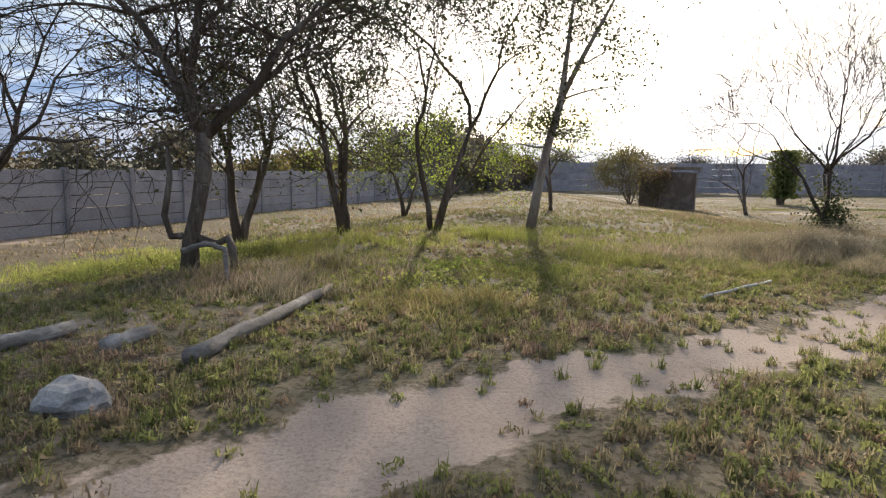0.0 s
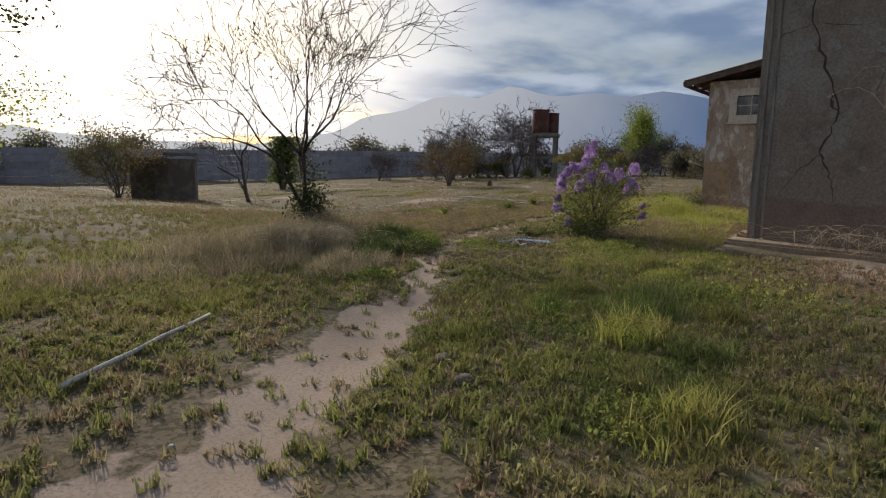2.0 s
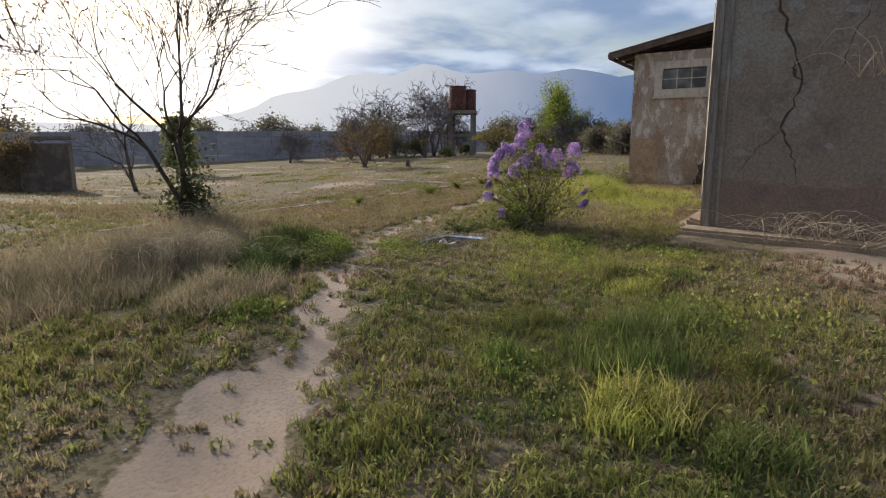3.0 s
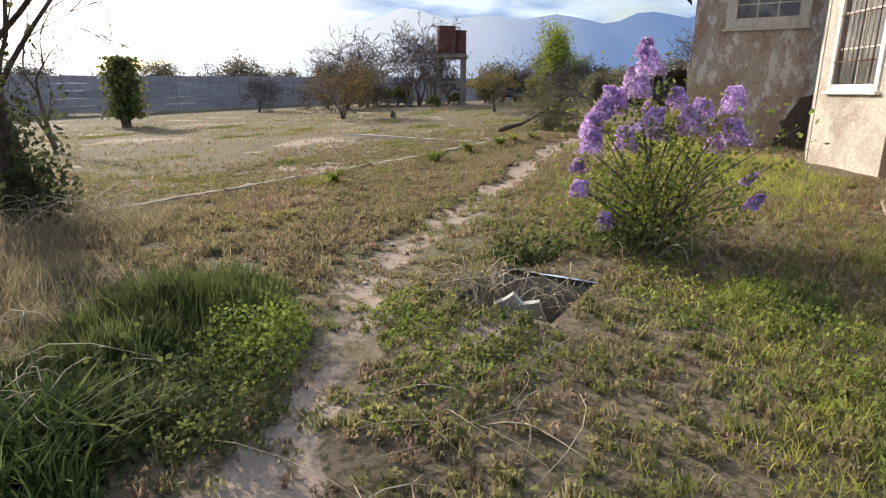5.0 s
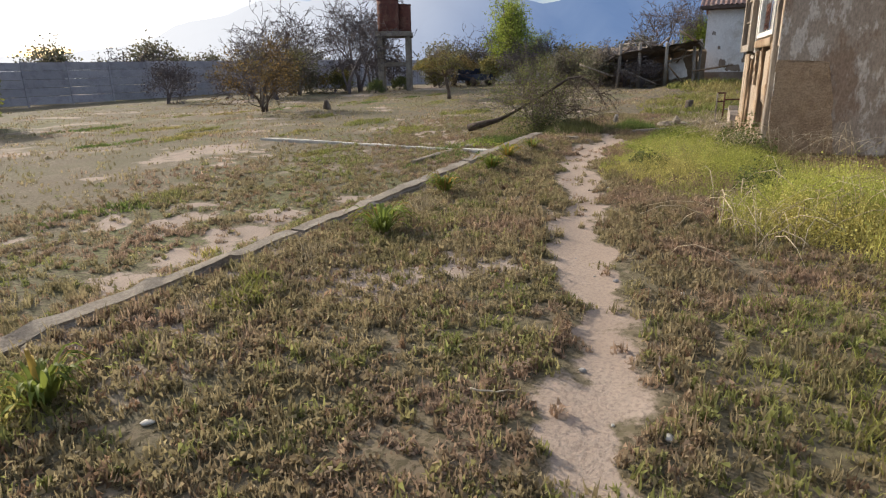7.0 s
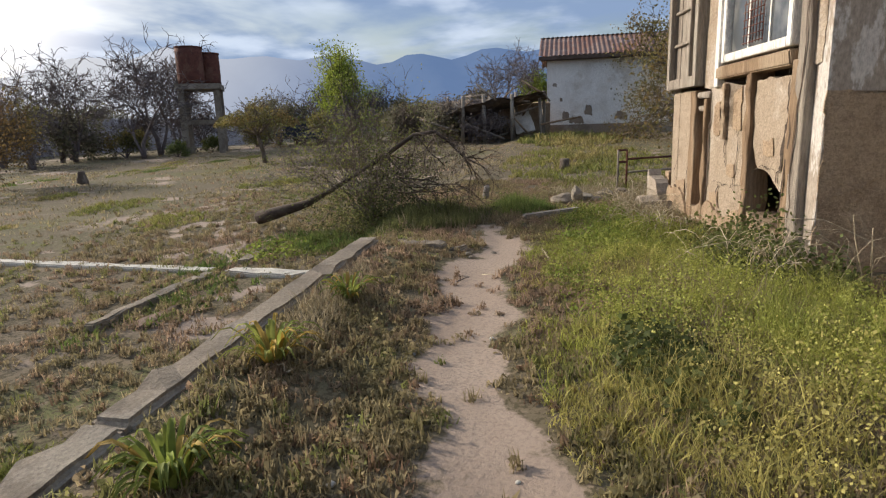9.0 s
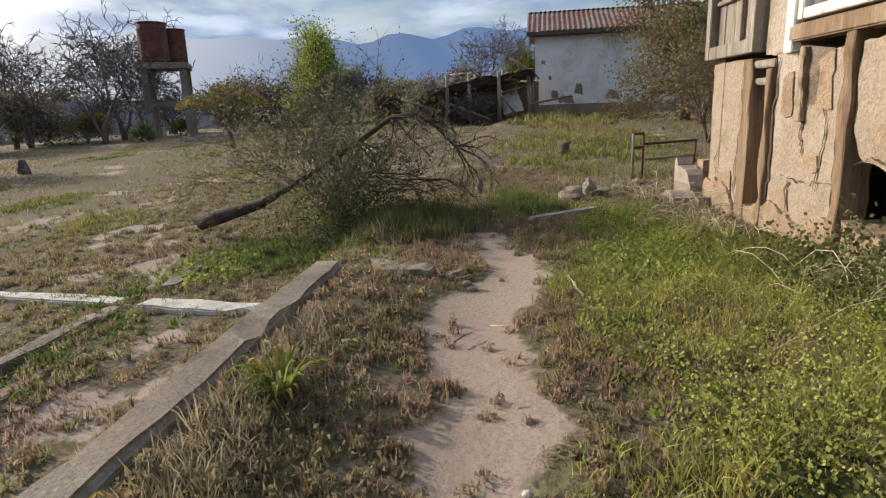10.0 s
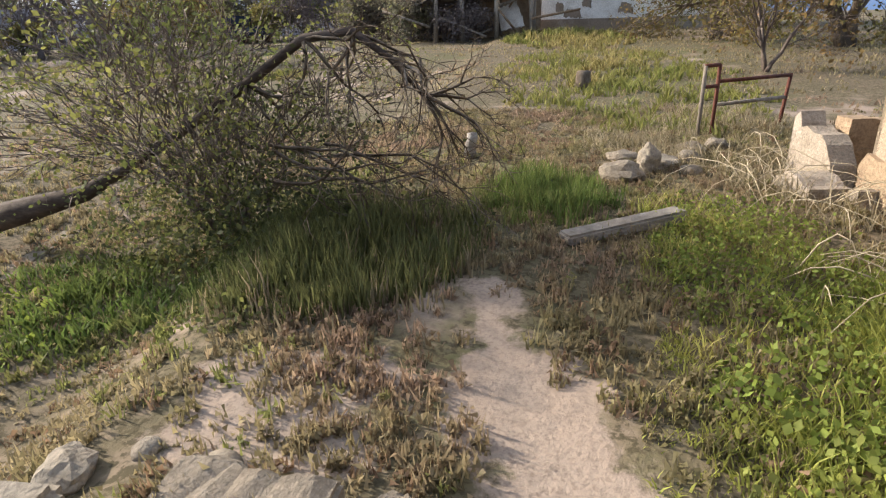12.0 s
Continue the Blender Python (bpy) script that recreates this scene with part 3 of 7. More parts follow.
# ---- concrete panel fence round the yard ----
def fence_run(name, a, b, tall, bays, courses, low_a, low_b, cap=True):
    """Posts with slotted panels between them, from a to b."""
    ax, ay = a
    bx, by = b
    turn = math.degrees(math.atan2(by - ay, bx - ax))
    root = thing(name, pose(ax, ay, 0, 0, 0, turn), "grey precast concrete panel fence with slotted posts", "fence", kind="structure")
    length = math.hypot(bx - ax, by - ay)
    pitch = length / bays
    bm = box(bmesh.new(), -0.07, 0.07, -0.08, 0.08, -0.6, tall + 0.05, 0.015)
    first = part("post", bm, M_FENCE, root)
    course = tall / courses
    plate = part("panel", box(bmesh.new(), 0.07, pitch - 0.07, -0.025, 0.025, 0.012, course - 0.008, 0.008), M_FENCE, root)
    for i in range(bays + 1):
        low = low_a + (low_b - low_a) * i / bays
        ob = first if i == 0 else new("post", first.data)
        ob.parent = root
        ob.location = (i * pitch, 0, low)
        if i == bays:
            continue
        for c in range(courses):
            ob = plate if i == 0 and c == 0 else new("panel", plate.data)
            ob.parent = root
            ob.location = (i * pitch, 0, low + c * course)


fence_run("fence_west", (-22.5, -14.0), (-3.2, 31.0), 1.6, 25, 5, -0.55, -0.55)
fence_run("fence_northwest", (-3.2, 31.0), (9.0, 60.0), 2.2, 15, 6, -0.55, -0.85)
fence_run("fence_north", (9.0, 60.0), (66.0, 46.5), 3.1, 19, 5, -0.87, 0.0)
fence_run("fence_east", (66.0, 46.5), (112.0, 34.0), 3.1, 15, 5, 0.0, 0.15)


# ---- kerb, slabs and pit ----
def build_kerb():
    x0, x1 = 4.6, 21.15
    root = thing("kerb", pose(0, 0, 0), "long weathered concrete garden kerb beside the footpath", "kerb", kind="structure")
    count = 4
    for i in range(count):
        a, b = x0 + (x1 - x0) * i / count, x0 + (x1 - x0) * (i + 1) / count
        bm = bmesh.new()
        box(bm, a + 0.002, b - 0.002, -0.09, 0.09, -0.55, 1.0)
        bmesh.ops.subdivide_edges(bm, edges=[e for e in bm.edges if abs(e.verts[0].co.x - e.verts[1].co.x) > 0.5], cuts=26)
        for v in bm.verts:
            grow = min(1.0, max(0.0, (v.co.x - 6.0) / 15.0))
            if v.co.z > 0:
                v.co.z = 0.05 + 0.13 * float(smooth(12, 21, np.array(v.co.x)))
            v.co.y = v.co.y * (0.95 + 0.45 * grow) + kerb_y(v.co.x) + 0.06 * grow
        rnd = random.Random(i)
        for v in bm.verts:
            v.co += Vector((0, rnd.uniform(-0.009, 0.009), rnd.uniform(-0.009, 0.009)))
        bmesh.ops.bevel(bm, geom=[e for e in bm.edges if len(e.link_faces) == 2 and e.calc_face_angle(0) > 1.0], offset=0.032, segments=3, affect="EDGES")
        part("kerb_block", bm, M_CONCRETE, root)


build_kerb()


def slab(x0, y0, x1, y1, wide, tall, mat, label, seed):
    length, turn = math.hypot(x1 - x0, y1 - y0), math.degrees(math.atan2(y1 - y0, x1 - x0))
    bm = box(bmesh.new(), 0, length, -wide / 2, wide / 2, -0.3, tall)
    bmesh.ops.subdivide_edges(bm, edges=[e for e in bm.edges if abs(e.verts[0].co.x - e.verts[1].co.x) > 0.2], cuts=8)
    rnd = random.Random(seed)
    for v in bm.verts:
        v.co += Vector((rnd.uniform(-0.02, 0.02), rnd.uniform(-0.02, 0.02), rnd.uniform(-0.012, 0.012) if v.co.z > 0 else 0))
    bmesh.ops.bevel(bm, geom=[e for e in bm.edges if e.calc_face_angle(0) > 1.0], offset=0.015, segments=2, affect="EDGES")
    ob = part("concrete_slab", bm, mat)
    ob.matrix_world = pose(x0, y0, min(at(x0, y0), at(x1, y1)), 0, 0, turn)
    return tagged(ob, label, "slab")


slab(21.85, 17.8, 21.4, 11.6, 0.2, 0.06, M_CONCRETE_PALE, "pale concrete footing strip lying in the yard", 1)
slab(21.27, 11.25, 21.15, 9.7, 0.2, 0.05, M_CONCRETE_PALE, "short pale concrete footing strip against the kerb", 2)
slab(19.3, 11.5, 21.2, 11.5, 0.14, 0.09, M_CONCRETE, "low concrete channel wall in the yard", 3)
slab(19.4, 11.12, 21.0, 11.14, 0.13, 0.04, M_BASE, "low reddish channel wall in the yard", 4)
slab(21.7, 11.3, 24.2, 11.9, 0.16, 0.05, M_CONCRETE, "sunken concrete edging in the yard grass", 5)
slab(21.26, 9.12, 21.22, 8.58, 0.2, 0.08, M_CONCRETE, "broken concrete slab at the end of the kerb", 6)
slab(21.3, 8.5, 21.2, 8.3, 0.14, 0.045, M_CONCRETE, "broken concrete lump beside the footpath", 7)


def build_pit():
    x0, x1, y0, y1 = PIT
    root = thing("inspection_pit", pose(0, 0, 0), "open concrete inspection pit full of dry stalks", "pit", kind="structure")
    z = at(x0, y0)
    d = 0.75
    box_part("pit_wall", (x0 - 0.14, x0 + 0.0, y0 - 0.14, y1 + 0.14, -d, z - 0.06), M_CONCRETE, root, 0.015)
    box_part("pit_wall", (x1, x1 + 0.16, y0 - 0.14, y1 + 0.14, -d, z - 0.03), M_CONCRETE, root, 0.015)
    box_part("pit_wall", (x0 + 0.003, x1 - 0.003, y0 - 0.14, y0, -d, z - 0.06), M_CONCRETE, root, 0.015)
    box_part("pit_wall", (x0 + 0.003, x1 - 0.003, y1, y1 + 0.14, -d, z - 0.03), M_CONCRETE, root, 0.015)
    box_part("pit_floor", (x0 - 0.1, x1 + 0.1, y0 - 0.1, y1 + 0.1, -d - 0.1, -d + 0.004), M_CRACK, root)


build_pit()


# ---- old farmhouse ----
def wall_mesh(length, tall, thick, holes, lean=0.0):
    """An upright wall along x with rectangular openings, front at y = 0."""
    xs = sorted({0.0, length, *[h[i] for h in holes for i in (0, 1)]})
    zs = sorted({-0.4, tall, *[h[i] for h in holes for i in (2, 3)]})
    bm = bmesh.new()
    for xa, xb in zip(xs, xs[1:]):
        for za, zb in zip(zs, zs[1:]):
            cx, cz = (xa + xb) / 2, (za + zb) / 2
            if not any(h[0] < cx < h[1] and h[2] < cz < h[3] for h in holes):
                box(bm, xa, xb, -thick, 0, za, zb)
    bmesh.ops.remove_doubles(bm, verts=bm.verts, dist=0.0005)
    seen = {}
    for f in bm.faces:
        key = tuple(round(c, 3) for c in f.calc_center_median())
        seen.setdefault(key, []).append(f)
    bmesh.ops.delete(bm, geom=[f for group in seen.values() if len(group) > 1 for f in group], context="FACES")
    return bm


def window(parent, m, wide, tall, columns, rows, mat, frame_wide=0.09, sill=True, depth=0.1, cover=1.0):
    """Frame, bars and panes, in the plane y = 0 of m."""
    root = new("window")
    root.parent = parent
    root.matrix_basis = m
    f = frame_wide
    for name, ext in (("window_frame", (-f, 0, -depth, 0.03, -f, tall + f)), ("window_frame", (wide, wide + f, -depth, 0.03, -f, tall + f)),
                      ("window_frame", (0.002, wide - 0.002, -depth, 0.028, tall, tall + f)), ("window_frame", (0.002, wide - 0.002, -depth, 0.028, -f, 0))):
        box_part(name, ext, mat, root, 0.008)
    if sill:
        box_part("window_sill", (-f - 0.05, wide + f + 0.05, -0.02, 0.09, -f - 0.055, -f - 0.003), mat, root, 0.008)
    for c in range(1, columns):
        box_part("glazing_bar", (wide * c / columns - 0.015, wide * c / columns + 0.015, -0.065, -0.03, 0.002, tall - 0.002), mat, root)
    for r in range(1, rows):
        box_part("glazing_bar", (0.002, wide - 0.002, -0.063, -0.028, tall * r / rows - 0.014, tall * r / rows + 0.014), mat, root)
    for c in range(columns):
        for r in range(rows):
            box_part("pane", (wide * c / columns + 0.016, wide * (c + 1) / columns - 0.016, -0.052, -0.046, tall * r / rows + 0.015, tall * (r + 1) / rows - 0.015), M_GLASS, root)
    return root


def crack(parent, points, wide, seed):
    """A jagged open crack: a dark sliver set into the plaster."""
    rnd = random.Random(seed)
    line = []
    for (ax, az), (bx, bz) in zip(points, points[1:]):
        for i in range(6):
            u = i / 6
            line.append((ax + u * (bx - ax) + rnd.uniform(-0.03, 0.03), az + u * (bz - az) + rnd.uniform(-0.02, 0.02)))
    line.append(points[-1])
    bm = bmesh.new()
    left, right = [], []
    for i, (x, z) in enumerate(line):
        w = wide * rnd.uniform(0.35, 1.3) * min(1, 0.25 + 1.5 * min(i, len(line) - 1 - i) / len(line) * 2)
        left.append(bm.verts.new((x - w / 2, 0.004, z)))
        right.append(bm.verts.new((x + w / 2, 0.004, z + rnd.uniform(-0.01, 0.01))))
    for i in range(len(line) - 1):
        bm.faces.new((left[i], right[i], right[i + 1], left[i + 1]))
    return part("crack", bm, M_CRACK, parent)


house = thing("farmhouse", pose(0, 0, 0), "derelict adobe farmhouse with cracked plaster and timber frame", "house")


def face(x, y, turn, lean=0.0):
    """The plane of a wall: x along it, its outside towards +y."""
    return pose(x, y, 0, lean, 0, turn)


def on(m, ob):
    ob.matrix_basis = m
    return ob


# gable block: its west wall bears the long crack
A_NW = (9.82, 0.95)
A_WEST = face(A_NW[0] - 0.95, A_NW[1] - 6.75, 82)       # runs back to the corner
WEST_LONG = math.hypot(0.95, 6.75)
on(A_WEST, part("wall", wall_mesh(WEST_LONG, 5.2, 0.4, []), M_PLASTER_GREY, house, "grey plastered end wall with a long crack"))


def west_s(s):
    return WEST_LONG - s


for pts, wide, seed in (([(0.72, 4.9), (0.72, 3.68), (1.02, 2.77), (1.22, 2.2), (1.01, 1.59), (1.2, 1.14), (1.27, 0.79)], 0.035, 1),
                        ([(0.13, 3.46), (0.72, 3.62), (1.58, 3.48), (2.3, 3.52), (4.0, 3.6)], 0.022, 2),
                        ([(1.02, 1.59), (0.72, 1.3), (0.45, 0.9)], 0.014, 3), ([(1.22, 2.2), (1.08, 2.35), (1.1, 2.5)], 0.04, 4),
                        ([(2.0, 3.4), (1.7, 2.6), (1.55, 2.1)], 0.010, 5), ([(3.1, 3.2), (3.3, 2.2), (3.0, 1.2)], 0.012, 6)):
    on(A_WEST, crack(house, [(west_s(s), z) for s, z in pts], wide, seed))
on(A_WEST, part("base_course", slab_poly([(west_s(0.2), 0.1), (0.2, 0.1), (0.2, 0.82), (3.0, 0.9), (west_s(1.6), 0.78), (west_s(0.2), 0.86)], 0.03, 0.02, 8), M_BASE, house, "bare reddish base of the wall")).location += Vector((-0.012, 0.002, 0))
on(A_WEST, box_part("corner_board", (west_s(0.13), west_s(0.0), -0.1, 0.03, 0.05, 5.1), M_GREY_WOOD, house, 0.01, "grey timber corner board"))
on(A_WEST, box_part("corner_board", (west_s(0.26), west_s(0.2), -0.05, 0.016, 0.1, 5.1), M_GREY_WOOD, house, 0.006))
for i, (s, z, w, h) in enumerate(((0.5, 1.25, 0.16, 0.1), (0.62, 3.3, 0.3, 0.2), (1.6, 1.35, 0.1, 0.08), (1.75, 3.1, 0.24, 0.1), (2.3, 1.5, 0.14, 0.12), (2.5, 1.05, 0.2, 0.08), (0.4, 2.5, 0.08, 0.08), (1.05, 3.25, 0.18, 0.2))):
    on(A_WEST, part("plaster_patch", slab_poly([(west_s(s) - w * 0.6, z - h * 0.3), (west_s(s) - w * 0.1, z - h * 0.6), (west_s(s) + w * 0.6, z - h * 0.1), (west_s(s) + w * 0.4, z + h * 0.5), (west_s(s) - w * 0.3, z + h * 0.4)], 0.01, 0.05, 20 + i), M_PATCH, house)).location += Vector((-0.006, 0.001, 0))
on(A_WEST, box_part("apron", (2.0, WEST_LONG + 0.25, 0.002, 0.42, -0.3, 0.10), M_SOIL, house, 0.04, "worn earthen apron", 0.03, 3))
A_NORTH = face(A_NW[0] + 0.01, A_NW[1] - 0.03, -1)
A_LONG = 5.78
on(A_NORTH, part("wall", wall_mesh(A_LONG, 5.2, 0.4, [(1.1, 2.2, 0.3, 2.6)]), M_ADOBE, house, "bare adobe side wall with a doorway"))
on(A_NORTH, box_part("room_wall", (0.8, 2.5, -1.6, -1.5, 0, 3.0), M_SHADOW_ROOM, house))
for x in (1.03, 2.27):
    on(A_NORTH, box_part("door_post", (x - 0.07, x + 0.07, -0.25, 0.05, 0.1, 2.75), M_BROWN_WOOD, house, 0.012, rough=0.015, seed=int(x * 10)))
on(A_NORTH, box_part("lintel", (0.9, 2.4, -0.25, 0.045, 2.62, 2.8), M_BROWN_WOOD, house, 0.012))
for i in range(2):
    on(A_NORTH, box_part("step", (0.5, 2.7 + 0.05 * i, 0.02 + 0.26 * i, 0.30 + 0.26 * i, -0.3, 0.12 - 0.05 * i), M_SOIL, house, 0.05, "crumbling earthen doorstep", 0.06, 30 + i))
for i, (x, z, w, h) in enumerate(((0.5, 0.6, 0.4, 0.5), (4.0, 1.2, 1.4, 1.0), (0.5, 2.4, 0.35, 1.2), (4.3, 3.2, 1.0, 0.8))):
    on(A_NORTH, part("plaster_patch", slab_poly([(x - w, z - h), (x + w * 0.9, z - h * 0.8), (x + w * 0.6, z + h), (x - w * 0.7, z + h * 0.8)], 0.03, 0.06, 40 + i), M_PLASTER_WHITE, house)).location += Vector((0, 0.012, 0))
# canted bay with the tall window
BAY_A, BAY_B = Vector((15.62, 1.22)), Vector((17.5, 2.25))
BAY_TURN = math.degrees(math.atan2(BAY_B.y - BAY_A.y, BAY_B.x - BAY_A.x))
BAY = face(BAY_A.x, BAY_A.y, BAY_TURN)
BAY_LONG = (BAY_A - BAY_B).length
on(BAY, part("wall", wall_mesh(BAY_LONG, 5.0, 0.3, [(0.5, 1.71, 1.5, 4.0)]), M_BAY, house, "pale plastered bay with a tall barred window"))
tall = window(house, BAY @ pose(0.5, 0, 1.5), 1.21, 2.5, 2, 4, M_WHITE_WOOD, 0.12)
for i in range(8):
    tube_part("iron_bar", [(0.1 + 0.145 * i, 0.05, 0.02), (0.1 + 0.145 * i, 0.05, 2.46)], [0.012, 0.012], M_DRY if i % 3 else M_RUST, tall, 6)
for i in range(3):
    tube_part("iron_bar", [(0.02, 0.062, 0.4 + 0.8 * i), (1.19, 0.062, 0.4 + 0.8 * i)], [0.01, 0.01], M_RUST, tall, 6)
# west face of the bay: its shade is painted by the darker plaster
on(face(BAY_A.x, BAY_A.y, 90) @ pose(-0.9, 0, 0), part("wall", wall_mesh(0.89, 5.0, 0.3, []), M_PLASTER_GREY, house))
on(face(17.52, 2.27, 1.0), part("wall", wall_mesh(3.1, 5.0, 0.3, []), M_BAY, house))

# rear block with the small window
B_NW = (20.6, 5.15)
B_WEST = face(B_NW[0] - 0.07, B_NW[1] - 3.0, 89)
on(B_WEST, part("wall", wall_mesh(3.0, 4.3, 0.35, [(0.72, 2.06, 3.12, 3.76)]), M_PLASTER_FLAKED, house, "flaking whitewashed wall with a small window"))
window(house, B_WEST @ pose(0.72, 0, 3.12), 1.34, 0.64, 3, 2, M_DULL_WHITE, 0.24, True, 0.1)
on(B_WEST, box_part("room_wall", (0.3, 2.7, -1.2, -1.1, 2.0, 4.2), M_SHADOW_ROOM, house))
on(B_WEST, part("mud_render", slab_poly([(3.0, 0.0), (3.0, 1.55), (2.25, 1.5), (2.15, 1.0), (2.0, 0.0)], 0.02, 0.02, 60), M_ADOBE_RAW, house, "brown mud render near the ground")).location += Vector((-0.012, 0, 0))
on(B_WEST, part("mud_render", slab_poly([(0.0, 0.0), (0.9, 0.0), (0.75, 0.7), (0.4, 1.25), (0.0, 1.3)], 0.02, 0.05, 61), M_CRACK, house, "dark broken render")).location += Vector((-0.012, 0, 0))

# its north side: adobe between timber posts
B_NORTH = face(B_NW[0], B_NW[1], 7)


def north(ob, push=0.0):
    ob.matrix_basis = B_NORTH @ pose(0, push, 0)
    return ob


# added dark sheet behind the openings, room shade in its colour
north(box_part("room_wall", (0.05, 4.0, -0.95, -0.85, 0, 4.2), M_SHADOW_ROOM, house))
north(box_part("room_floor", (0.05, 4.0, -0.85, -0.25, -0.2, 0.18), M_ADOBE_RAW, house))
ADOBE_PANELS = (
    [(0.42, 0.86), (0.66, 0.62), (0.98, 0.80), (1.22, 0.86), (1.33, 1.1), (1.33, 1.72), (0.55, 1.74), (0.6, 1.3)],
    [(1.44, 0.1), (2.6, 0.1), (2.58, 0.75), (2.66, 1.1), (2.52, 1.5), (2.62, 1.74), (2.1, 1.76), (2.0, 1.22), (1.7, 1.28), (1.66, 1.7), (1.44, 1.7)],
    [(3.2, 0.0), (4.05, 0.0), (4.1, 1.73), (3.26, 1.72), (3.3, 0.9)],
    [(2.2, 1.74), (2.84, 1.74), (2.82, 4.0), (2.3, 4.0)],
    [(0.12, 1.8), (0.5, 1.78), (0.52, 4.0), (0.12, 4.0)],
    [(0.1, 4.0), (4.1, 3.72), (4.1, 4.3), (0.1, 4.3)],
    [(2.64, 0.35), (2.9, 0.3), (2.95, 0.75), (2.88, 1.25), (2.68, 1.3)])
for i, outline in enumerate(ADOBE_PANELS):
    north(part("adobe_panel", slab_poly(outline, 0.24, 0.022, 70 + i), M_ADOBE, house), -0.01 if i < 6 else -0.14)
for i, outline in enumerate(([(0.5, -0.1), (1.3, -0.1), (1.28, 0.34), (1.0, 0.28), (0.62, 0.25)], [(1.4, -0.1), (3.1, -0.1), (3.0, 0.2), (2.4, 0.3), (2.0, 0.16), (1.5, 0.3)], [(3.2, -0.1), (4.12, -0.1), (4.12, 0.3), (3.8, 0.4), (3.4, 0.25)])):
    north(part("eroded_base", slab_poly(outline, 0.3, 0.04, 80 + i), M_ADOBE_RAW, house), 0.03)
for name, x0, x1, xt, z0, z1, mat, seed in (("corner_post", 0.22, 0.40, 0.06, -0.2, 4.2, M_GREY_WOOD, 1), ("corner_post", 0.42, 0.58, -0.10, -0.2, 1.85, M_BROWN_WOOD, 2), ("post", 1.32, 1.44, 0.03, -0.1, 1.84, M_BROWN_WOOD, 3),
                                        ("post", 3.0, 3.2, 0.0, 0.0, 1.72, M_BROWN_WOOD, 4), ("post", 2.62, 2.7, 0.0, 0.0, 1.6, M_BROWN_WOOD, 5), ("post", 2.02, 2.1, 0.02, 1.1, 1.75, M_BROWN_WOOD, 6)):
    bm = box(bmesh.new(), x0, x1, -0.2, 0.045, z0, z1)
    bmesh.ops.subdivide_edges(bm, edges=[e for e in bm.edges if abs(e.verts[0].co.z - e.verts[1].co.z) > 0.5], cuts=9)
    rnd = random.Random(seed)
    for v in bm.verts:
        v.co += Vector((xt * (v.co.z - z0) / (z1 - z0) + rnd.uniform(-0.014, 0.014), rnd.uniform(-0.014, 0.014), 0))
    bmesh.ops.bevel(bm, geom=[e for e in bm.edges if e.calc_face_angle(0) > 0.9], offset=0.01, segments=1, affect="EDGES")
    north(part(name, bm, mat, house, "split weathered timber post"))
north(box_part("sill_beam", (0.52, 2.28, -0.12, 0.07, 1.80, 1.96), M_BROWN_WOOD, house, 0.015, "heavy weathered sill beam", 0.012, 5))
north(box_part("crosspiece", (2.66, 3.05, -0.1, 0.0, 1.45, 1.52), M_GREY_WOOD, house, 0.01, rough=0.01, seed=6))
north(box_part("crosspiece", (2.6, 3.25, -0.1, 0.02, 1.62, 1.70), M_GREY_WOOD, house, 0.01, rough=0.01, seed=7))
white = window(house, B_NORTH @ pose(0.66, 0.02, 2.08), 1.46, 1.85, 3, 2, M_WHITE_WOOD, 0.09, False, 0.12)
for i in range(7):
    tube_part("mesh_wire", [(1.06 + 0.075 * i - 0.5, 0.0, 0.04), (1.06 + 0.075 * i - 0.5, 0.0, 0.5)], [0.006, 0.006], M_RUST, white, 4)
for i in range(6):
    tube_part("mesh_wire", [(0.54, 0.004, 0.06 + 0.08 * i), (1.04, 0.004, 0.06 + 0.08 * i)], [0.006, 0.006], M_RUST, white, 4)
for x in (2.25, 2.33, 2.41):
    north(box_part("casing_board", (x - 0.034, x + 0.034, -0.05, 0.07 - 0.02 * (x - 2.25) / 0.08, 1.72, 4.0), M_WHITE_WOOD, house, 0.008))
for i, (pts, wide) in enumerate((([(0.62, 1.7), (0.58, 1.3), (0.66, 0.95), (0.72, 0.7)], 0.05), ([(1.46, 1.75), (1.50, 1.2), (1.47, 0.6), (1.5, 0.15)], 0.035), ([(2.0, 1.24), (2.06, 0.95), (1.98, 0.78)], 0.03), ([(1.72, 1.25), (1.68, 0.9), (1.74, 0.5)], 0.022),
                               ([(1.5, 0.62), (1.9, 0.55), (2.3, 0.6), (2.55, 0.52)], 0.022), ([(2.5, 1.7), (2.6, 1.2), (2.56, 0.6), (2.62, 0.15)], 0.045), ([(3.3, 1.65), (3.25, 1.1), (3.34, 0.5), (3.28, 0.1)], 0.03), ([(0.8, 0.82), (1.05, 0.86), (1.25, 0.8)], 0.025),
                               ([(3.7, 0.9), (3.9, 0.6), (3.8, 0.3)], 0.016), ([(2.15, 0.2), (2.22, 0.45), (2.15, 0.6)], 0.025), ([(0.31, 3.9), (0.28, 2.2), (0.36, 1.0), (0.34, 0.1)], 0.02), ([(0.52, 1.8), (0.46, 1.2), (0.53, 0.5), (0.5, 0.0)], 0.028))):
    north(crack(house, pts, wide, 90 + i), 0.05 if i > 9 else 0.001)
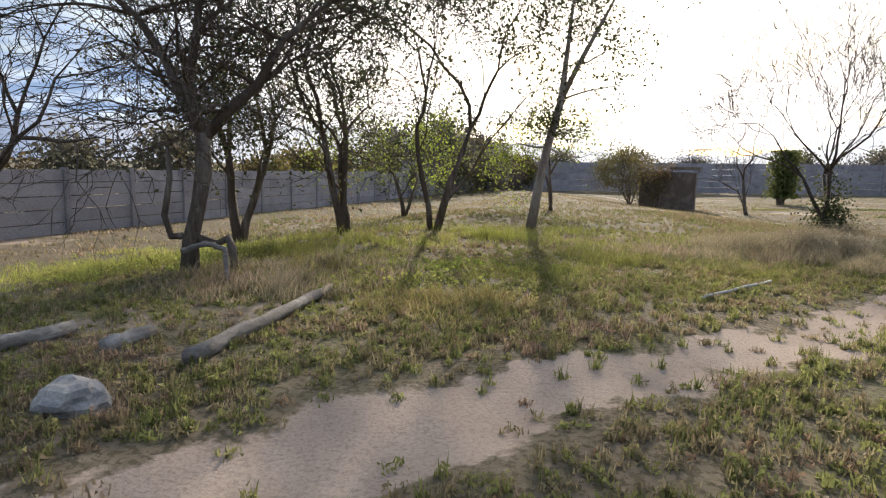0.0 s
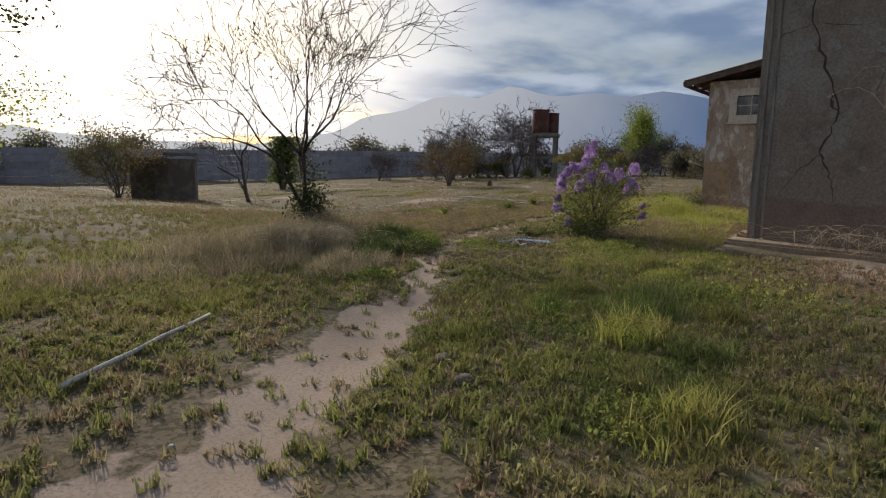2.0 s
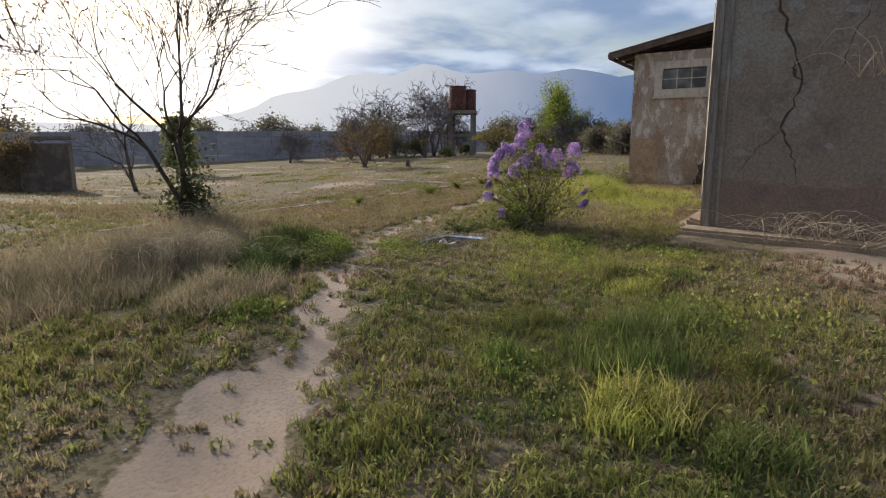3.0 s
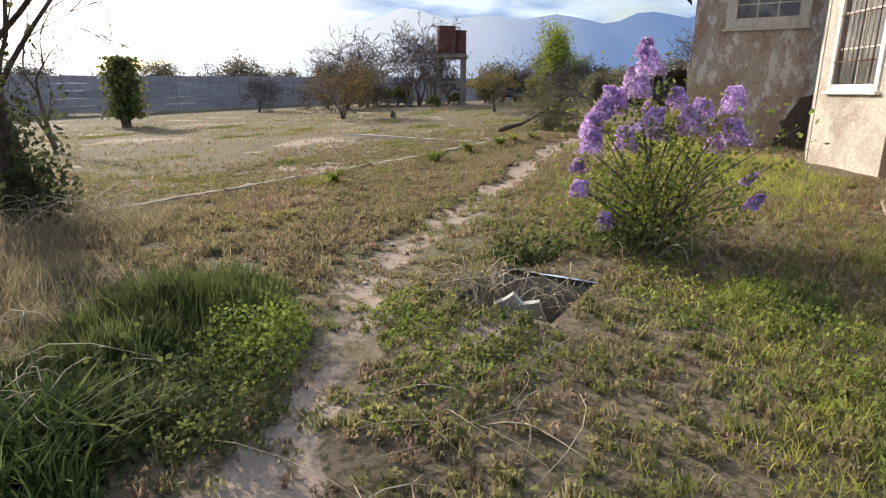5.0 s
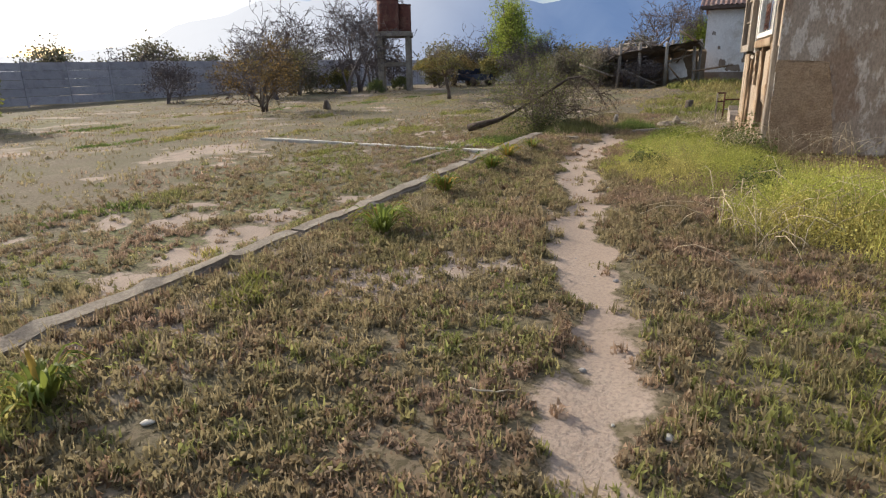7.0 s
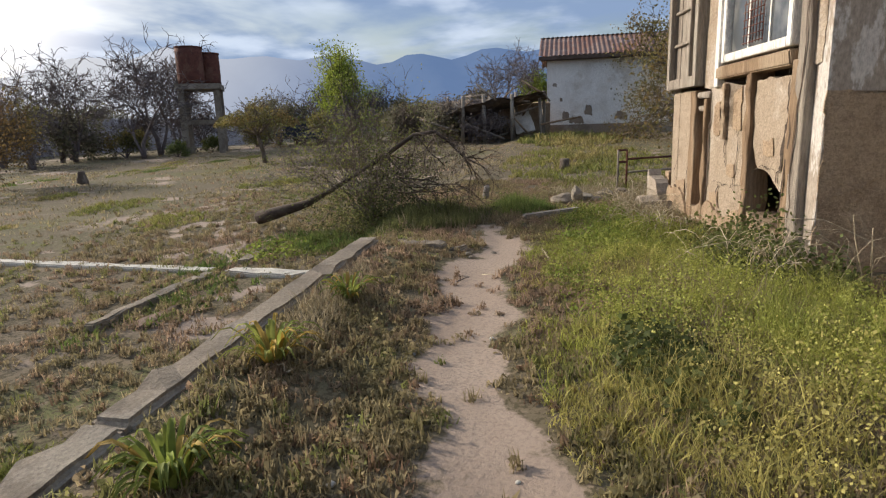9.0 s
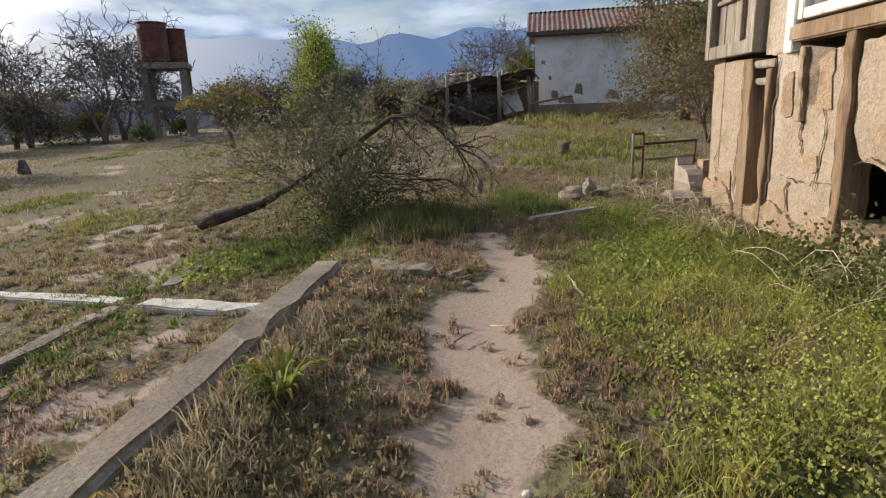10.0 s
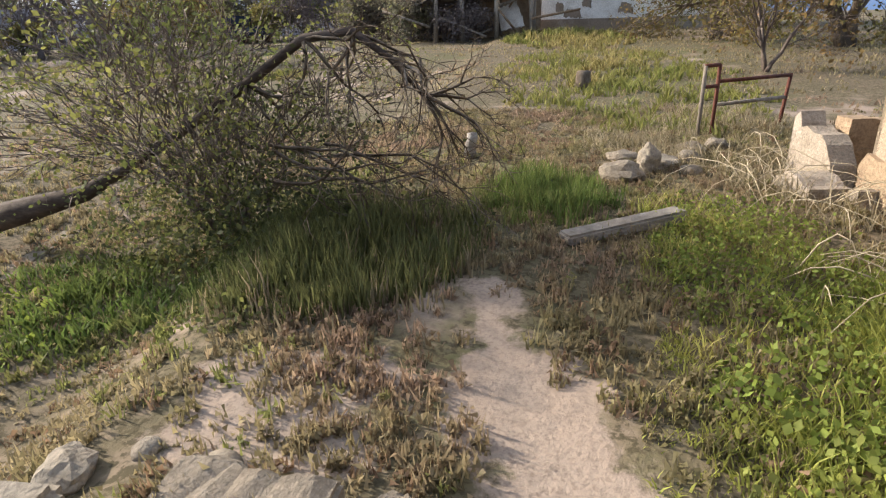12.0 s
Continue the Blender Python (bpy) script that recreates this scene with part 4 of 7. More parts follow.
for i, (x, z, w, h) in enumerate(((1.75, 1.45, 0.13, 0.24), (2.3, 0.36, 0.16, 0.10), (3.6, 0.35, 0.22, 0.16), (2.34, 1.35, 0.10, 0.2), (0.95, 1.05, 0.12, 0.09), (1.85, 0.75, 0.12, 0.07))):
    north(part("bare_brickwork", slab_poly([(x - w, z - h), (x + w * 0.8, z - h * 0.9), (x + w, z + h * 0.7), (x - w * 0.7, z + h)], 0.02, 0.03, 110 + i), M_ADOBE_RAW, house, "bare mud brick where the plaster fell"), 0.004)
shutter = new("shutter_window")
shutter.parent = house
shutter.matrix_basis = B_NORTH @ pose(2.92, 0.0, 1.78)
for name, ext in (("stile", (0, 0.12, -0.08, 0.1, 0, 2.1)), ("stile", (1.12, 1.24, -0.08, 0.1, 0, 2.1)), ("rail", (0.12, 1.12, -0.08, 0.095, 0.0, 0.14)), ("rail", (0.12, 1.12, -0.08, 0.095, 1.96, 2.1)),
                  ("board", (0.13, 0.40, -0.05, 0.0, 0.14, 1.96)), ("board", (0.41, 0.68, -0.05, 0.004, 0.14, 1.96)), ("board", (0.69, 0.92, -0.05, -0.002, 0.14, 1.96)), ("board", (0.93, 1.11, -0.05, 0.003, 0.14, 1.96)),
                  ("mullion", (0.42, 0.47, 0.006, 0.05, 0.14, 1.96)), ("crossbar", (0.47, 1.1, 0.006, 0.045, 0.6, 0.64)), ("crossbar", (0.47, 1.1, 0.006, 0.045, 1.05, 1.09)), ("crossbar", (0.47, 1.1, 0.006, 0.045, 1.5, 1.54))):
    box_part(name, ext, M_GREY_WOOD, shutter, 0.006)
on(face(B_NW[0] + 4.07, B_NW[1] + 0.48, -86), part("wall", wall_mesh(4.0, 4.3, 0.3, []), M_ADOBE, house))


def corrugated(wide, long, pitch=0.16, rise=0.025, mat=None, parent=None, name="roof_sheet"):
    """A wavy tin sheet in the xy plane, waves across x."""
    xs = np.arange(0, wide + 0.01, pitch / 6)
    verts = [(x, y, rise * math.sin(2 * math.pi * x / pitch) + dz) for dz in (0, -0.012) for y in (0, long) for x in xs]
    n = len(xs)
    faces = [(i, i + 1, n + i + 1, n + i) for i in range(n - 1)] + [(2 * n + i, 3 * n + i, 3 * n + i + 1, 2 * n + i + 1) for i in range(n - 1)]
    return raw(name, verts, faces, mat or M_TIN, parent, True)


# lean-to roof over the rear block, rising southwards
roof_b = corrugated(5.6, 4.6, mat=M_TIN, parent=house)
roof_b.matrix_basis = pose(B_NW[0] - 0.5, B_NW[1] + 0.75, 4.34, -12, 0, 3) @ pose(0, 0, 0, 0, 0, 0) @ Matrix.Diagonal((1, -1, 1, 1))
for i in range(7):
    on(pose(B_NW[0] - 0.42 + 0.85 * i, B_NW[1] + 0.7, 4.24, -12, 0, 3), box_part("rafter", (0, 0.08, -4.4, 0, -0.06, 0.05), M_DARK_WOOD, house, 0.008))
on(pose(B_NW[0] - 0.5, B_NW[1] + 0.73, 4.24, -12, 0, 3), box_part("fascia", (0, 5.5, 0.0, 0.03, -0.1, 0.07), M_DARK_WOOD, house, 0.008))
on(pose(B_NW[0] - 0.5, B_NW[1] + 0.73, 4.24, -12, 0, 3), box_part("barge_board", (-0.03, 0.0, -4.4, 0.0, -0.12, 0.07), M_DARK_WOOD, house, 0.008))
roof_a = corrugated(13.5, 9.0, mat=M_TIN, parent=house)
roof_a.matrix_basis = pose(8.6, 1.4, 5.2, -14, 0, -1) @ Matrix.Diagonal((1, -1, 1, 1))


# ---- store building across the yard ----
def store():
    root = thing("store_building", pose(54.4, 8.15, 0.55, 0, 0, 0), "white plastered store with a rusty corrugated roof", "house")
    box_part("wall", (0, 6.5, -11, 0, -0.5, 4.75), M_STORE, root)
    box_part("base_band", (-0.05, 0.0, -11, 0, -0.5, 0.72), M_PLASTER_GREY, root, label="dark foundation band of the wall")
    sheet = corrugated(12.0, 4.2, pitch=0.3, rise=0.035, parent=root)
    sheet.matrix_basis = pose(-0.55, 0.5, 4.95, 0, 0, -90) @ pose(0, 0, 0, 22, 0, 0)
    rear = corrugated(12.0, 4.2, pitch=0.3, rise=0.035, parent=root)
    rear.matrix_basis = pose(7.05, -11.5, 4.95, 0, 0, 90) @ pose(0, 0, 0, 22, 0, 0)
    part("gable", slab_poly([(0, 4.7), (6.5, 4.7), (3.25, 6.2)], 0.2), M_PLASTER_WHITE, root)
    box_part("fascia", (-0.55, -0.5, -11.5, 0.5, 4.72, 4.92), M_DARK_WOOD, root)
    box_part("soffit", (-0.5, 0.0, -11.4, 0.4, 4.68, 4.74), M_DARK_WOOD, root)
    for i, (y, z, w, h) in enumerate(((-1.2, 1.3, 0.22, 0.3), (-0.9, 2.3, 0.1, 0.12), (-2.6, 1.6, 0.25, 0.35), (-1.9, 1.0, 0.5, 0.25), (-4.6, 1.2, 0.4, 0.3), (-0.5, 3.2, 0.12, 0.15))):
        bm = slab_poly([(y - w, z - h), (y + w, z - h * 0.7), (y + w * 0.6, z + h), (y - w * 0.7, z + h * 0.6)], 0.02, 0.06, i)
        part("bare_patch", bm, M_PLASTER_GREY, root).matrix_basis = pose(-0.012, 0, 0, 0, 0, 90)
    return root


store()


def ruined_shed():
    rnd = random.Random(5)
    root = thing("collapsed_shed", pose(49.5, 8.3, 0.45), "collapsed timber shed with a sagging dark roof", "ruin")
    for y in (0.0, 1.7, 3.3, 4.6):
        tube_part("post", [(rnd.uniform(-0.3, 0.3), y, -0.3), (rnd.uniform(-0.5, 0.5), y + rnd.uniform(-0.3, 0.3), 2.6)], [0.12, 0.1], M_GREY_WOOD, root)
        tube_part("post", [(3 + rnd.uniform(-0.3, 0.3), y, -0.3), (3 + rnd.uniform(-0.5, 0.5), y, 2.9)], [0.12, 0.1], M_GREY_WOOD, root)
    for i in range(26):
        a = Vector((rnd.uniform(-0.6, 1.5), rnd.uniform(-0.3, 5.5), rnd.uniform(0.1, 2.7)))
        b = a + Vector((rnd.uniform(-0.6, 0.6), rnd.uniform(-2.2, 2.2), rnd.uniform(-1.0, 1.0)))
        b.z = max(0.0, b.z)
        tube_part("fallen_beam", [a, b], [0.06, 0.05], M_GREY_WOOD if i % 2 else M_BROWN_WOOD, root, 6)
    n = 14
    verts, faces = [], []
    for dz in (0, -0.08):
        for i in range(n):
            for j in range(n):
                u, v = i / (n - 1), j / (n - 1)
                verts.append((-0.5 + 4 * u, -0.2 + 6.4 * v, 2.55 - 1.2 * v ** 2 * (1 - u) - 0.5 * math.sin(u * 3.1) * math.sin(v * 3.1) + rnd.uniform(-0.12, 0.12) + dz))
    for d in (0, n * n):
        faces += [(d + i * n + j, d + i * n + j + 1, d + (i + 1) * n + j + 1, d + (i + 1) * n + j) for i in range(n - 1) for j in range(n - 1)]
    raw("sagging_roof", verts, faces, M_DEBRIS, root)
    box_part("back_wall", (3.6, 3.9, -0.4, 6.2, -0.4, 2.2), M_ADOBE_RAW, root, 0.05, rough=0.1)
    part("fallen_plaster", slab_poly([(-0.8, 0.2), (0.3, 0.0), (0.5, 1.0), (-0.3, 1.4)], 0.1, 0.05, 3), M_PLASTER_WHITE, root).matrix_basis = pose(0.4, 1.2, 0.4, 20, 0, 80)


ruined_shed()


def tower():
    root = thing("water_tower", pose(51.0, 30.4, 0.05, 0, 0, 26), "two rusty water tanks on a tall concrete frame", "water tower")
    for ix in (-1, 1):
        for iy in (-1, 1):
            box_part("leg", (1.25 * ix - 0.22, 1.25 * ix + 0.22, 1.25 * iy - 0.22, 1.25 * iy + 0.22, -0.5, 4.6), M_CONCRETE, root, 0.03)
        box_part("tie_beam", (1.25 * ix - 0.15, 1.25 * ix + 0.15, -1.03, 1.03, 2.2, 2.5), M_CONCRETE, root, 0.02)
    box_part("platform", (-1.6, 1.6, -1.6, 1.6, 4.6, 5.0), M_CONCRETE, root, 0.03)
    for name, x, y, r, top in (("tank", -0.45, 0.5, 0.95, 7.5), ("tank", 0.55, -0.75, 0.75, 7.2)):
        t = Tubes()
        t.add([Vector((x, y, 5.0 + (top - 5.0) * i / 6)) for i in range(7)], [r * (1.015 if i in (2, 4) else 1) for i in range(7)], 28)
        tank = t.part(name, M_RUST, root)
        tube_part("lid", [(x, y, top), (x, y, top + 0.06), (x, y, top + 0.12)], [r + 0.05, r + 0.04, r * 0.4], M_RUST, tank, 28)
    return root


tower().scale = (0.86, 0.86, 0.9)


# ---- brick ruin in the west of the yard ----
def brick_ruin():
    root = thing("brick_ruin", pose(11.4, 31.0, -0.85, 0, 0, -30), "broken brick outbuilding overgrown with dead shrubs", "ruin")
    rnd = random.Random(9)
    first = None
    core = box_part("wall", (0.03, 3.0, -2.0, -0.06, -0.3, 1.75), M_DEBRIS, root, 0.03)
    for c in range(22):
        run = 3.05 - max(0, c - 17) * rnd.uniform(0.2, 0.5)
        for k in range(int(run / 0.235)):
            if c > 18 and rnd.random() < 0.4:
                continue
            if first is None:
                first = box_part("brick", (0, 0.225, -0.1, 0, 0, 0.07), M_BRICK, root, 0.006)
                ob = first
            else:
                ob = new("brick", first.data)
                ob.parent = root
            ob.location = (k * 0.235 + (0.117 if c % 2 else 0) + rnd.uniform(-0.005, 0.005), rnd.uniform(-0.012, 0.008), c * 0.082)
    root.scale = (1.0, 1.0, 1.3)
    box_part("roof_slab", (1.6, 3.15, -2.0, 0.1, 1.86, 1.98), M_CONCRETE, root, 0.02)


brick_ruin()

# ---- trees of the west side ----
IVY = M_LEAF_DARK
bare = make_tree("bare_tree", 6.2, 8.85, [(-0.05, 0.0, 1.6, 0.06), (-0.24, 0.14, 1.5, 0.055), (0.2, -0.12, 1.5, 0.06), (-0.12, 0.05, 1.6, 0.05)], 6,
                 "bare many-stemmed tree with ivy round its foot", 17, spread=22, gravity=0.06, forks=(2, 3, 3, 3, 3, 2), bark=M_BARK_DARK, thin=0.007)
g = np.random.default_rng(3)
leaf_mesh("ivy", np.stack([g.normal(0.05, 0.22, 1500), g.normal(0, 0.22, 1500), g.gamma(2.2, 0.28, 1500)], 1), 0.05, IVY, bare, 3, "dark ivy leaves round the stems")
make_tree("bare_tree", 14.3, 24.8, [(0.0, 0.05, 1.9, 0.10), (-0.3, 0.1, 1.4, 0.06)], 5, "thin bare tree standing in the yard", 31, spread=30, gravity=0.02, forks=(3, 3, 3, 2, 2), bark=M_BARK, thin=0.012)
ivy_tree = make_tree("ivy_tree", 22.7, 34.4, [(0, 0, 1.2, 0.22), (0.2, 0.1, 1.2, 0.12)], 3, "stubby tree trunk wrapped in dense ivy", 32, spread=22, gravity=0.08, forks=(2, 2, 2), leaves=M_LEAF, count=100, thin=0.02)
leaf_mesh("ivy", np.stack([g.normal(0.05, 0.42, 3200) * np.repeat([1], 3200), g.normal(0, 0.42, 3200), g.uniform(0.5, 3.7, 3200)], 1) * np.array([1, 1, 1]), 0.16, M_LEAF, ivy_tree, 5, "leafy ivy crown")
def leaning_tree():
    root = thing("dead_tree", pose(-0.6, 9.4, at(-0.6, 9.4) - 0.05), "tall leaning half-dead tree with dark leaf clumps", "tree")
    rnd, tubes, tips = random.Random(57), Tubes(), []
    stem = [Vector(v) for v in ((0, 0, 0), (0.14, 0.03, 0.9), (0.32, 0.05, 1.9), (0.58, 0.05, 2.95), (0.66, 0.05, 3.9), (0.74, 0.1, 4.8), (0.82, 0.1, 5.8))]
    tubes.add(stem, [0.12, 0.105, 0.095, 0.085, 0.055, 0.04, 0.02], 9)
    prong = [Vector(v) for v in ((0.58, 0.05, 2.95), (0.9, -0.05, 3.7), (1.25, -0.1, 4.4), (1.6, -0.15, 5.1), (1.75, -0.2, 5.7))]
    tubes.add(prong, [0.07, 0.06, 0.045, 0.03, 0.015], 8)
    for start, way, length, r in ((stem[3], (1, -0.1, 0.25), 0.8, 0.03), (prong[1], (1, 0.2, 0.2), 0.7, 0.025), (stem[2], (-1, 0.1, 0.05), 0.7, 0.03), (stem[2], (1, 0.3, 0.0), 0.7, 0.025), (stem[4], (-0.6, 0.3, 0.6), 0.6, 0.02), (prong[2], (0.9, 0.1, 0.5), 0.6, 0.02)):
        branch(tubes, tips, rnd, start, Vector(way), length, r, 2, 4, 30, 0.0, (3, 3, 2), 0.005)
    tubes.part("trunk", M_BARK_PALE, root)
    g = np.random.default_rng(12)
    blobs = np.concatenate([g.normal((0.25, 0, 2.55), (0.24, 0.2, 0.2), (700, 3)), g.normal((0.75, 0.1, 2.2), (0.3, 0.2, 0.16), (350, 3)), g.normal((-0.6, 0, 2.4), (0.4, 0.2, 0.12), (260, 3)), g.normal((1.7, 0, 3.5), (0.3, 0.2, 0.06), (120, 3))])
    leaf_mesh("crown", blobs, 0.045, M_LEAF_DARK, root, 13, "dark leaf clumps")


leaning_tree()
make_tree("tree", -2.92, 8.5, [(0.08, 0, 2.3, 0.09), (-0.14, 0.1, 2.2, 0.07)], 6, "slender grey tree with thin dark leaves", 62, spread=30, gravity=0.02, forks=(3, 3, 3, 3, 3), leaves=M_LEAF_DARK, count=13000, size=0.044, cloud=0.18, thin=0.006, keep=0.55)
make_tree("tree", -4.7, 7.85, [(0.0, 0.0, 2.0, 0.09), (0.12, 0.05, 2.0, 0.08), (-0.16, 0.1, 1.8, 0.06)], 6, "dense twiggy tree with several pale trunks", 73, spread=34, gravity=0.0, forks=(3, 3, 3, 3, 3), leaves=M_LEAF_DARK, count=15000, size=0.042, cloud=0.2, thin=0.008, keep=0.8)
def gnarled_tree(x, y):
    root = thing("gnarled_tree", pose(x, y, at(x, y) - 0.05), "old gnarled tree with a dark crooked trunk", "tree")
    rnd, tubes, tips = random.Random(85), Tubes(), []

    def limb(points, radii):
        pts = [Vector(p) for p in points]
        tubes.add(pts, radii, 9)
        return pts
    stem = limb(((0, 0, 0), (0.02, 0, 0.45), (0.12, 0.03, 0.9), (0.2, 0, 1.3), (0.19, 0.05, 1.75)), (0.12, 0.10, 0.09, 0.10, 0.085))
    left = limb(((0.19, 0.05, 1.72), (-0.05, 0.1, 2.15), (-0.2, 0.0, 2.6), (-0.55, 0.1, 3.1), (-1.05, 0.1, 3.5)), (0.075, 0.065, 0.055, 0.04, 0.025))
    mid = limb(((0.19, 0.05, 1.74), (0.08, -0.1, 2.3), (0.2, -0.1, 2.9), (0.3, -0.2, 3.6), (0.25, -0.1, 4.2)), (0.075, 0.065, 0.05, 0.035, 0.02))
    right = limb(((0.19, 0.05, 1.7), (0.5, 0.1, 2.05), (0.85, 0.05, 2.35), (1.15, 0.1, 2.9), (1.7, 0.1, 3.35)), (0.08, 0.07, 0.06, 0.045, 0.025))
    low = limb(((-0.25, 0.1, 1.6), (-0.2, 0.0, 1.2), (-0.28, 0.0, 0.75), (-0.2, -0.02, 0.5), (0.08, 0, 0.52), (0.02, 0, 0.5)), (0.03, 0.035, 0.04, 0.045, 0.05, 0.05))
    crook = limb(((0.05, 0, 0.5), (0.35, -0.05, 0.42), (0.5, -0.1, 0.5), (0.55, -0.12, 0.38), (0.58, -0.15, 0.18), (0.42, -0.15, -0.02)), (0.05, 0.045, 0.05, 0.06, 0.05, 0.02))
    for pts, first in ((left, 1), (mid, 1), (right, 1), (low, 0)):
        for i in range(first, len(pts)):
            for _ in range(3 if first else 1):
                way = Vector((rnd.gauss(0, 0.8), rnd.gauss(0, 0.6), rnd.uniform(-0.15, 0.8)))
                branch(tubes, tips, rnd, pts[i], way, rnd.uniform(0.6, 1.0), 0.026, 1, 5, 34, 0.0, (3, 3, 3, 3), 0.006)
            if not first:
                break
    tubes.part("trunk", M_BARK, root)
    g = np.random.default_rng(85)
    picks = np.array([tuple(t) for t in tips])[g.integers(0, len(tips), 900)]
    leaf_mesh("crown", picks + g.normal(scale=0.1, size=picks.shape), 0.03, M_LEAF_DARK, root, 85)


gnarled_tree(-6.25, 3.55)
make_tree("tree", -7.05, 9.1, [(-0.2, 0.0, 2.0, 0.12), (0.12, 0.05, 2.0, 0.10)], 6, "twin-trunked tree with fine olive leaves", 94, spread=32, gravity=0.0, forks=(3, 3, 3, 3, 2), leaves=M_LEAF_OLIVE, count=4000, size=0.034, cloud=0.18, thin=0.006, keep=0.5)
make_tree("tree", -9.2, 2.9, [(0.35, 0.1, 1.5, 0.09), (-0.1, 0.1, 1.2, 0.07)], 6, "crooked bare tree beside the fence", 102, spread=36, gravity=0.0, forks=(3, 3, 3, 3, 2), thin=0.005)
make_tree("tree", -3.4, 14.5, [(0.0, 0.0, 1.4, 0.08), (0.2, 0.1, 1.3, 0.06)], 5, "young tree with bright spring leaves", 112, spread=34, gravity=0.0, leaves=M_LEAF_BRIGHT, count=4200, size=0.05, cloud=0.35)
make_tree("tree", 1.6, 15.5, [(0.05, 0.0, 1.3, 0.07), (-0.2, 0.1, 1.2, 0.06)], 5, "young tree with bright spring leaves", 113, spread=34, gravity=0.0, leaves=M_LEAF_BRIGHT, count=3200, size=0.05, cloud=0.35)
make_tree("dead_shrub", 9.6, 28.6, [(0.3, 0, 1.35, 0.05), (-0.5, 0.1, 1.3, 0.05), (0.1, 0.5, 1.3, 0.05), (0.6, -0.3, 1.2, 0.04), (-0.2, -0.3, 1.4, 0.05)], 4, "tangled grey-olive shrub against the brick ruin", 121, spread=36, gravity=-0.02,
          forks=(4, 4, 3), leaves=M_LEAF_OLIVE, count=5200, size=0.06, cloud=0.22, thin=0.006)
make_tree("dead_shrub", 11.3, 28.6, [(0.3, 0, 1.1, 0.05), (-0.5, 0.1, 1.1, 0.05), (0.1, 0.5, 1.1, 0.05)], 4, "tangled grey-olive shrub against the brick ruin", 122, spread=38, gravity=-0.02,
          forks=(4, 4, 3), leaves=M_LEAF_OLIVE, count=2000, size=0.06, cloud=0.22, thin=0.006)

# ---- trees and shrubs of the yard ----
make_tree("rusty_shrub", 31.4, 26.4, [(0.0, 0.0, 1.25, 0.09), (0.45, 0.1, 1.3, 0.07), (-0.5, -0.1, 1.3, 0.07), (0.15, 0.45, 1.2, 0.06), (0.1, -0.5, 1.2, 0.06)], 4, "vase-shaped shrub with rusty olive leaves", 131, spread=30, gravity=0.0,
          forks=(3, 4, 3), leaves=M_LEAF_RUST, count=5200, size=0.055, cloud=0.26, thin=0.014)
def umbrella_tree(x, y):
    root = thing("umbrella_tree", pose(x, y, at(x, y) - 0.05), "small flat-topped acacia with a bare trunk", "tree")
    rnd, tubes, tips = random.Random(141), Tubes(), []
    tubes.add([Vector(p) for p in ((0, 0, 0), (0.05, 0.06, 0.5), (-0.03, 0.16, 1.0), (0.02, 0.25, 1.35))], [0.12, 0.10, 0.085, 0.08], 8)
    for i in range(9):
        a = i * 0.698 + rnd.uniform(-0.2, 0.2)
        branch(tubes, tips, rnd, Vector((0.02, 0.25, 1.3)), Vector((math.cos(a), math.sin(a), rnd.uniform(0.45, 0.9))), rnd.uniform(0.8, 1.05), 0.045, 1, 4, 34, 0.0, (3, 3, 3), 0.012)
    tubes.part("trunk", M_BARK, root)
    g = np.random.default_rng(141)
    r, a = 1.85 * np.sqrt(g.uniform(0, 1, 5200)), g.uniform(0, 2 * np.pi, 5200)
    z = 1.62 + 1.0 * (1 - (r / 1.95) ** 2) * g.uniform(0.25, 1, 5200) + 0.18 * lumps(r * np.cos(a), r * np.sin(a), 0.5, 3.0)
    keep = lumps(r * np.cos(a), r * np.sin(a), 0.4, 8.0) > -0.45
    leaf_mesh("crown", np.stack([r * np.cos(a), 0.2 + r * np.sin(a), z], 1)[keep], 0.06, M_LEAF_OLIVE, root, 142)


umbrella_tree(39.6, 20.3)
fallen = make_tree("large_bush", 23.95, 10.2, [(0.3, 0.1, 0.62, 0.022), (-0.35, 0.25, 0.68, 0.022), (0.1, 0.7, 0.68, 0.02), (0.1, -0.6, 0.48, 0.02), (-0.5, -0.4, 0.46, 0.02), (0.5, -0.5, 0.46, 0.02), (0, 0, 0.72, 0.024), (-0.6, 0.9, 0.70, 0.02),
          (0.3, 1.1, 0.72, 0.02), (-0.2, 0.1, 0.75, 0.022), (0.15, 0.3, 0.72, 0.022), (-0.1, -0.25, 0.68, 0.02), (-0.3, 1.2, 0.69, 0.018)], 5,
          "broad green-grey bush grown round a fallen trunk", 152, spread=25, gravity=0.05, forks=(3, 3, 3, 2), bark=M_TWIG, leaves=M_LEAF, count=6000, size=0.023, cloud=0.10, thin=0.004)
tagged(fallen, category="bush")
g = np.random.default_rng(8)
# lower mass in a darker leaf colour, as shade within the bush
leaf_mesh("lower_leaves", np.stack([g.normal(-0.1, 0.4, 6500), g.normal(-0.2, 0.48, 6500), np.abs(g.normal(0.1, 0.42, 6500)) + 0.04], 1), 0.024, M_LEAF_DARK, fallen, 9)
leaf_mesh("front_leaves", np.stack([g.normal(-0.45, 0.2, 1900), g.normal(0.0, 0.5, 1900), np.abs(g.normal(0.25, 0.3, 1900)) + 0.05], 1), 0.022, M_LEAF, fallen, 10)


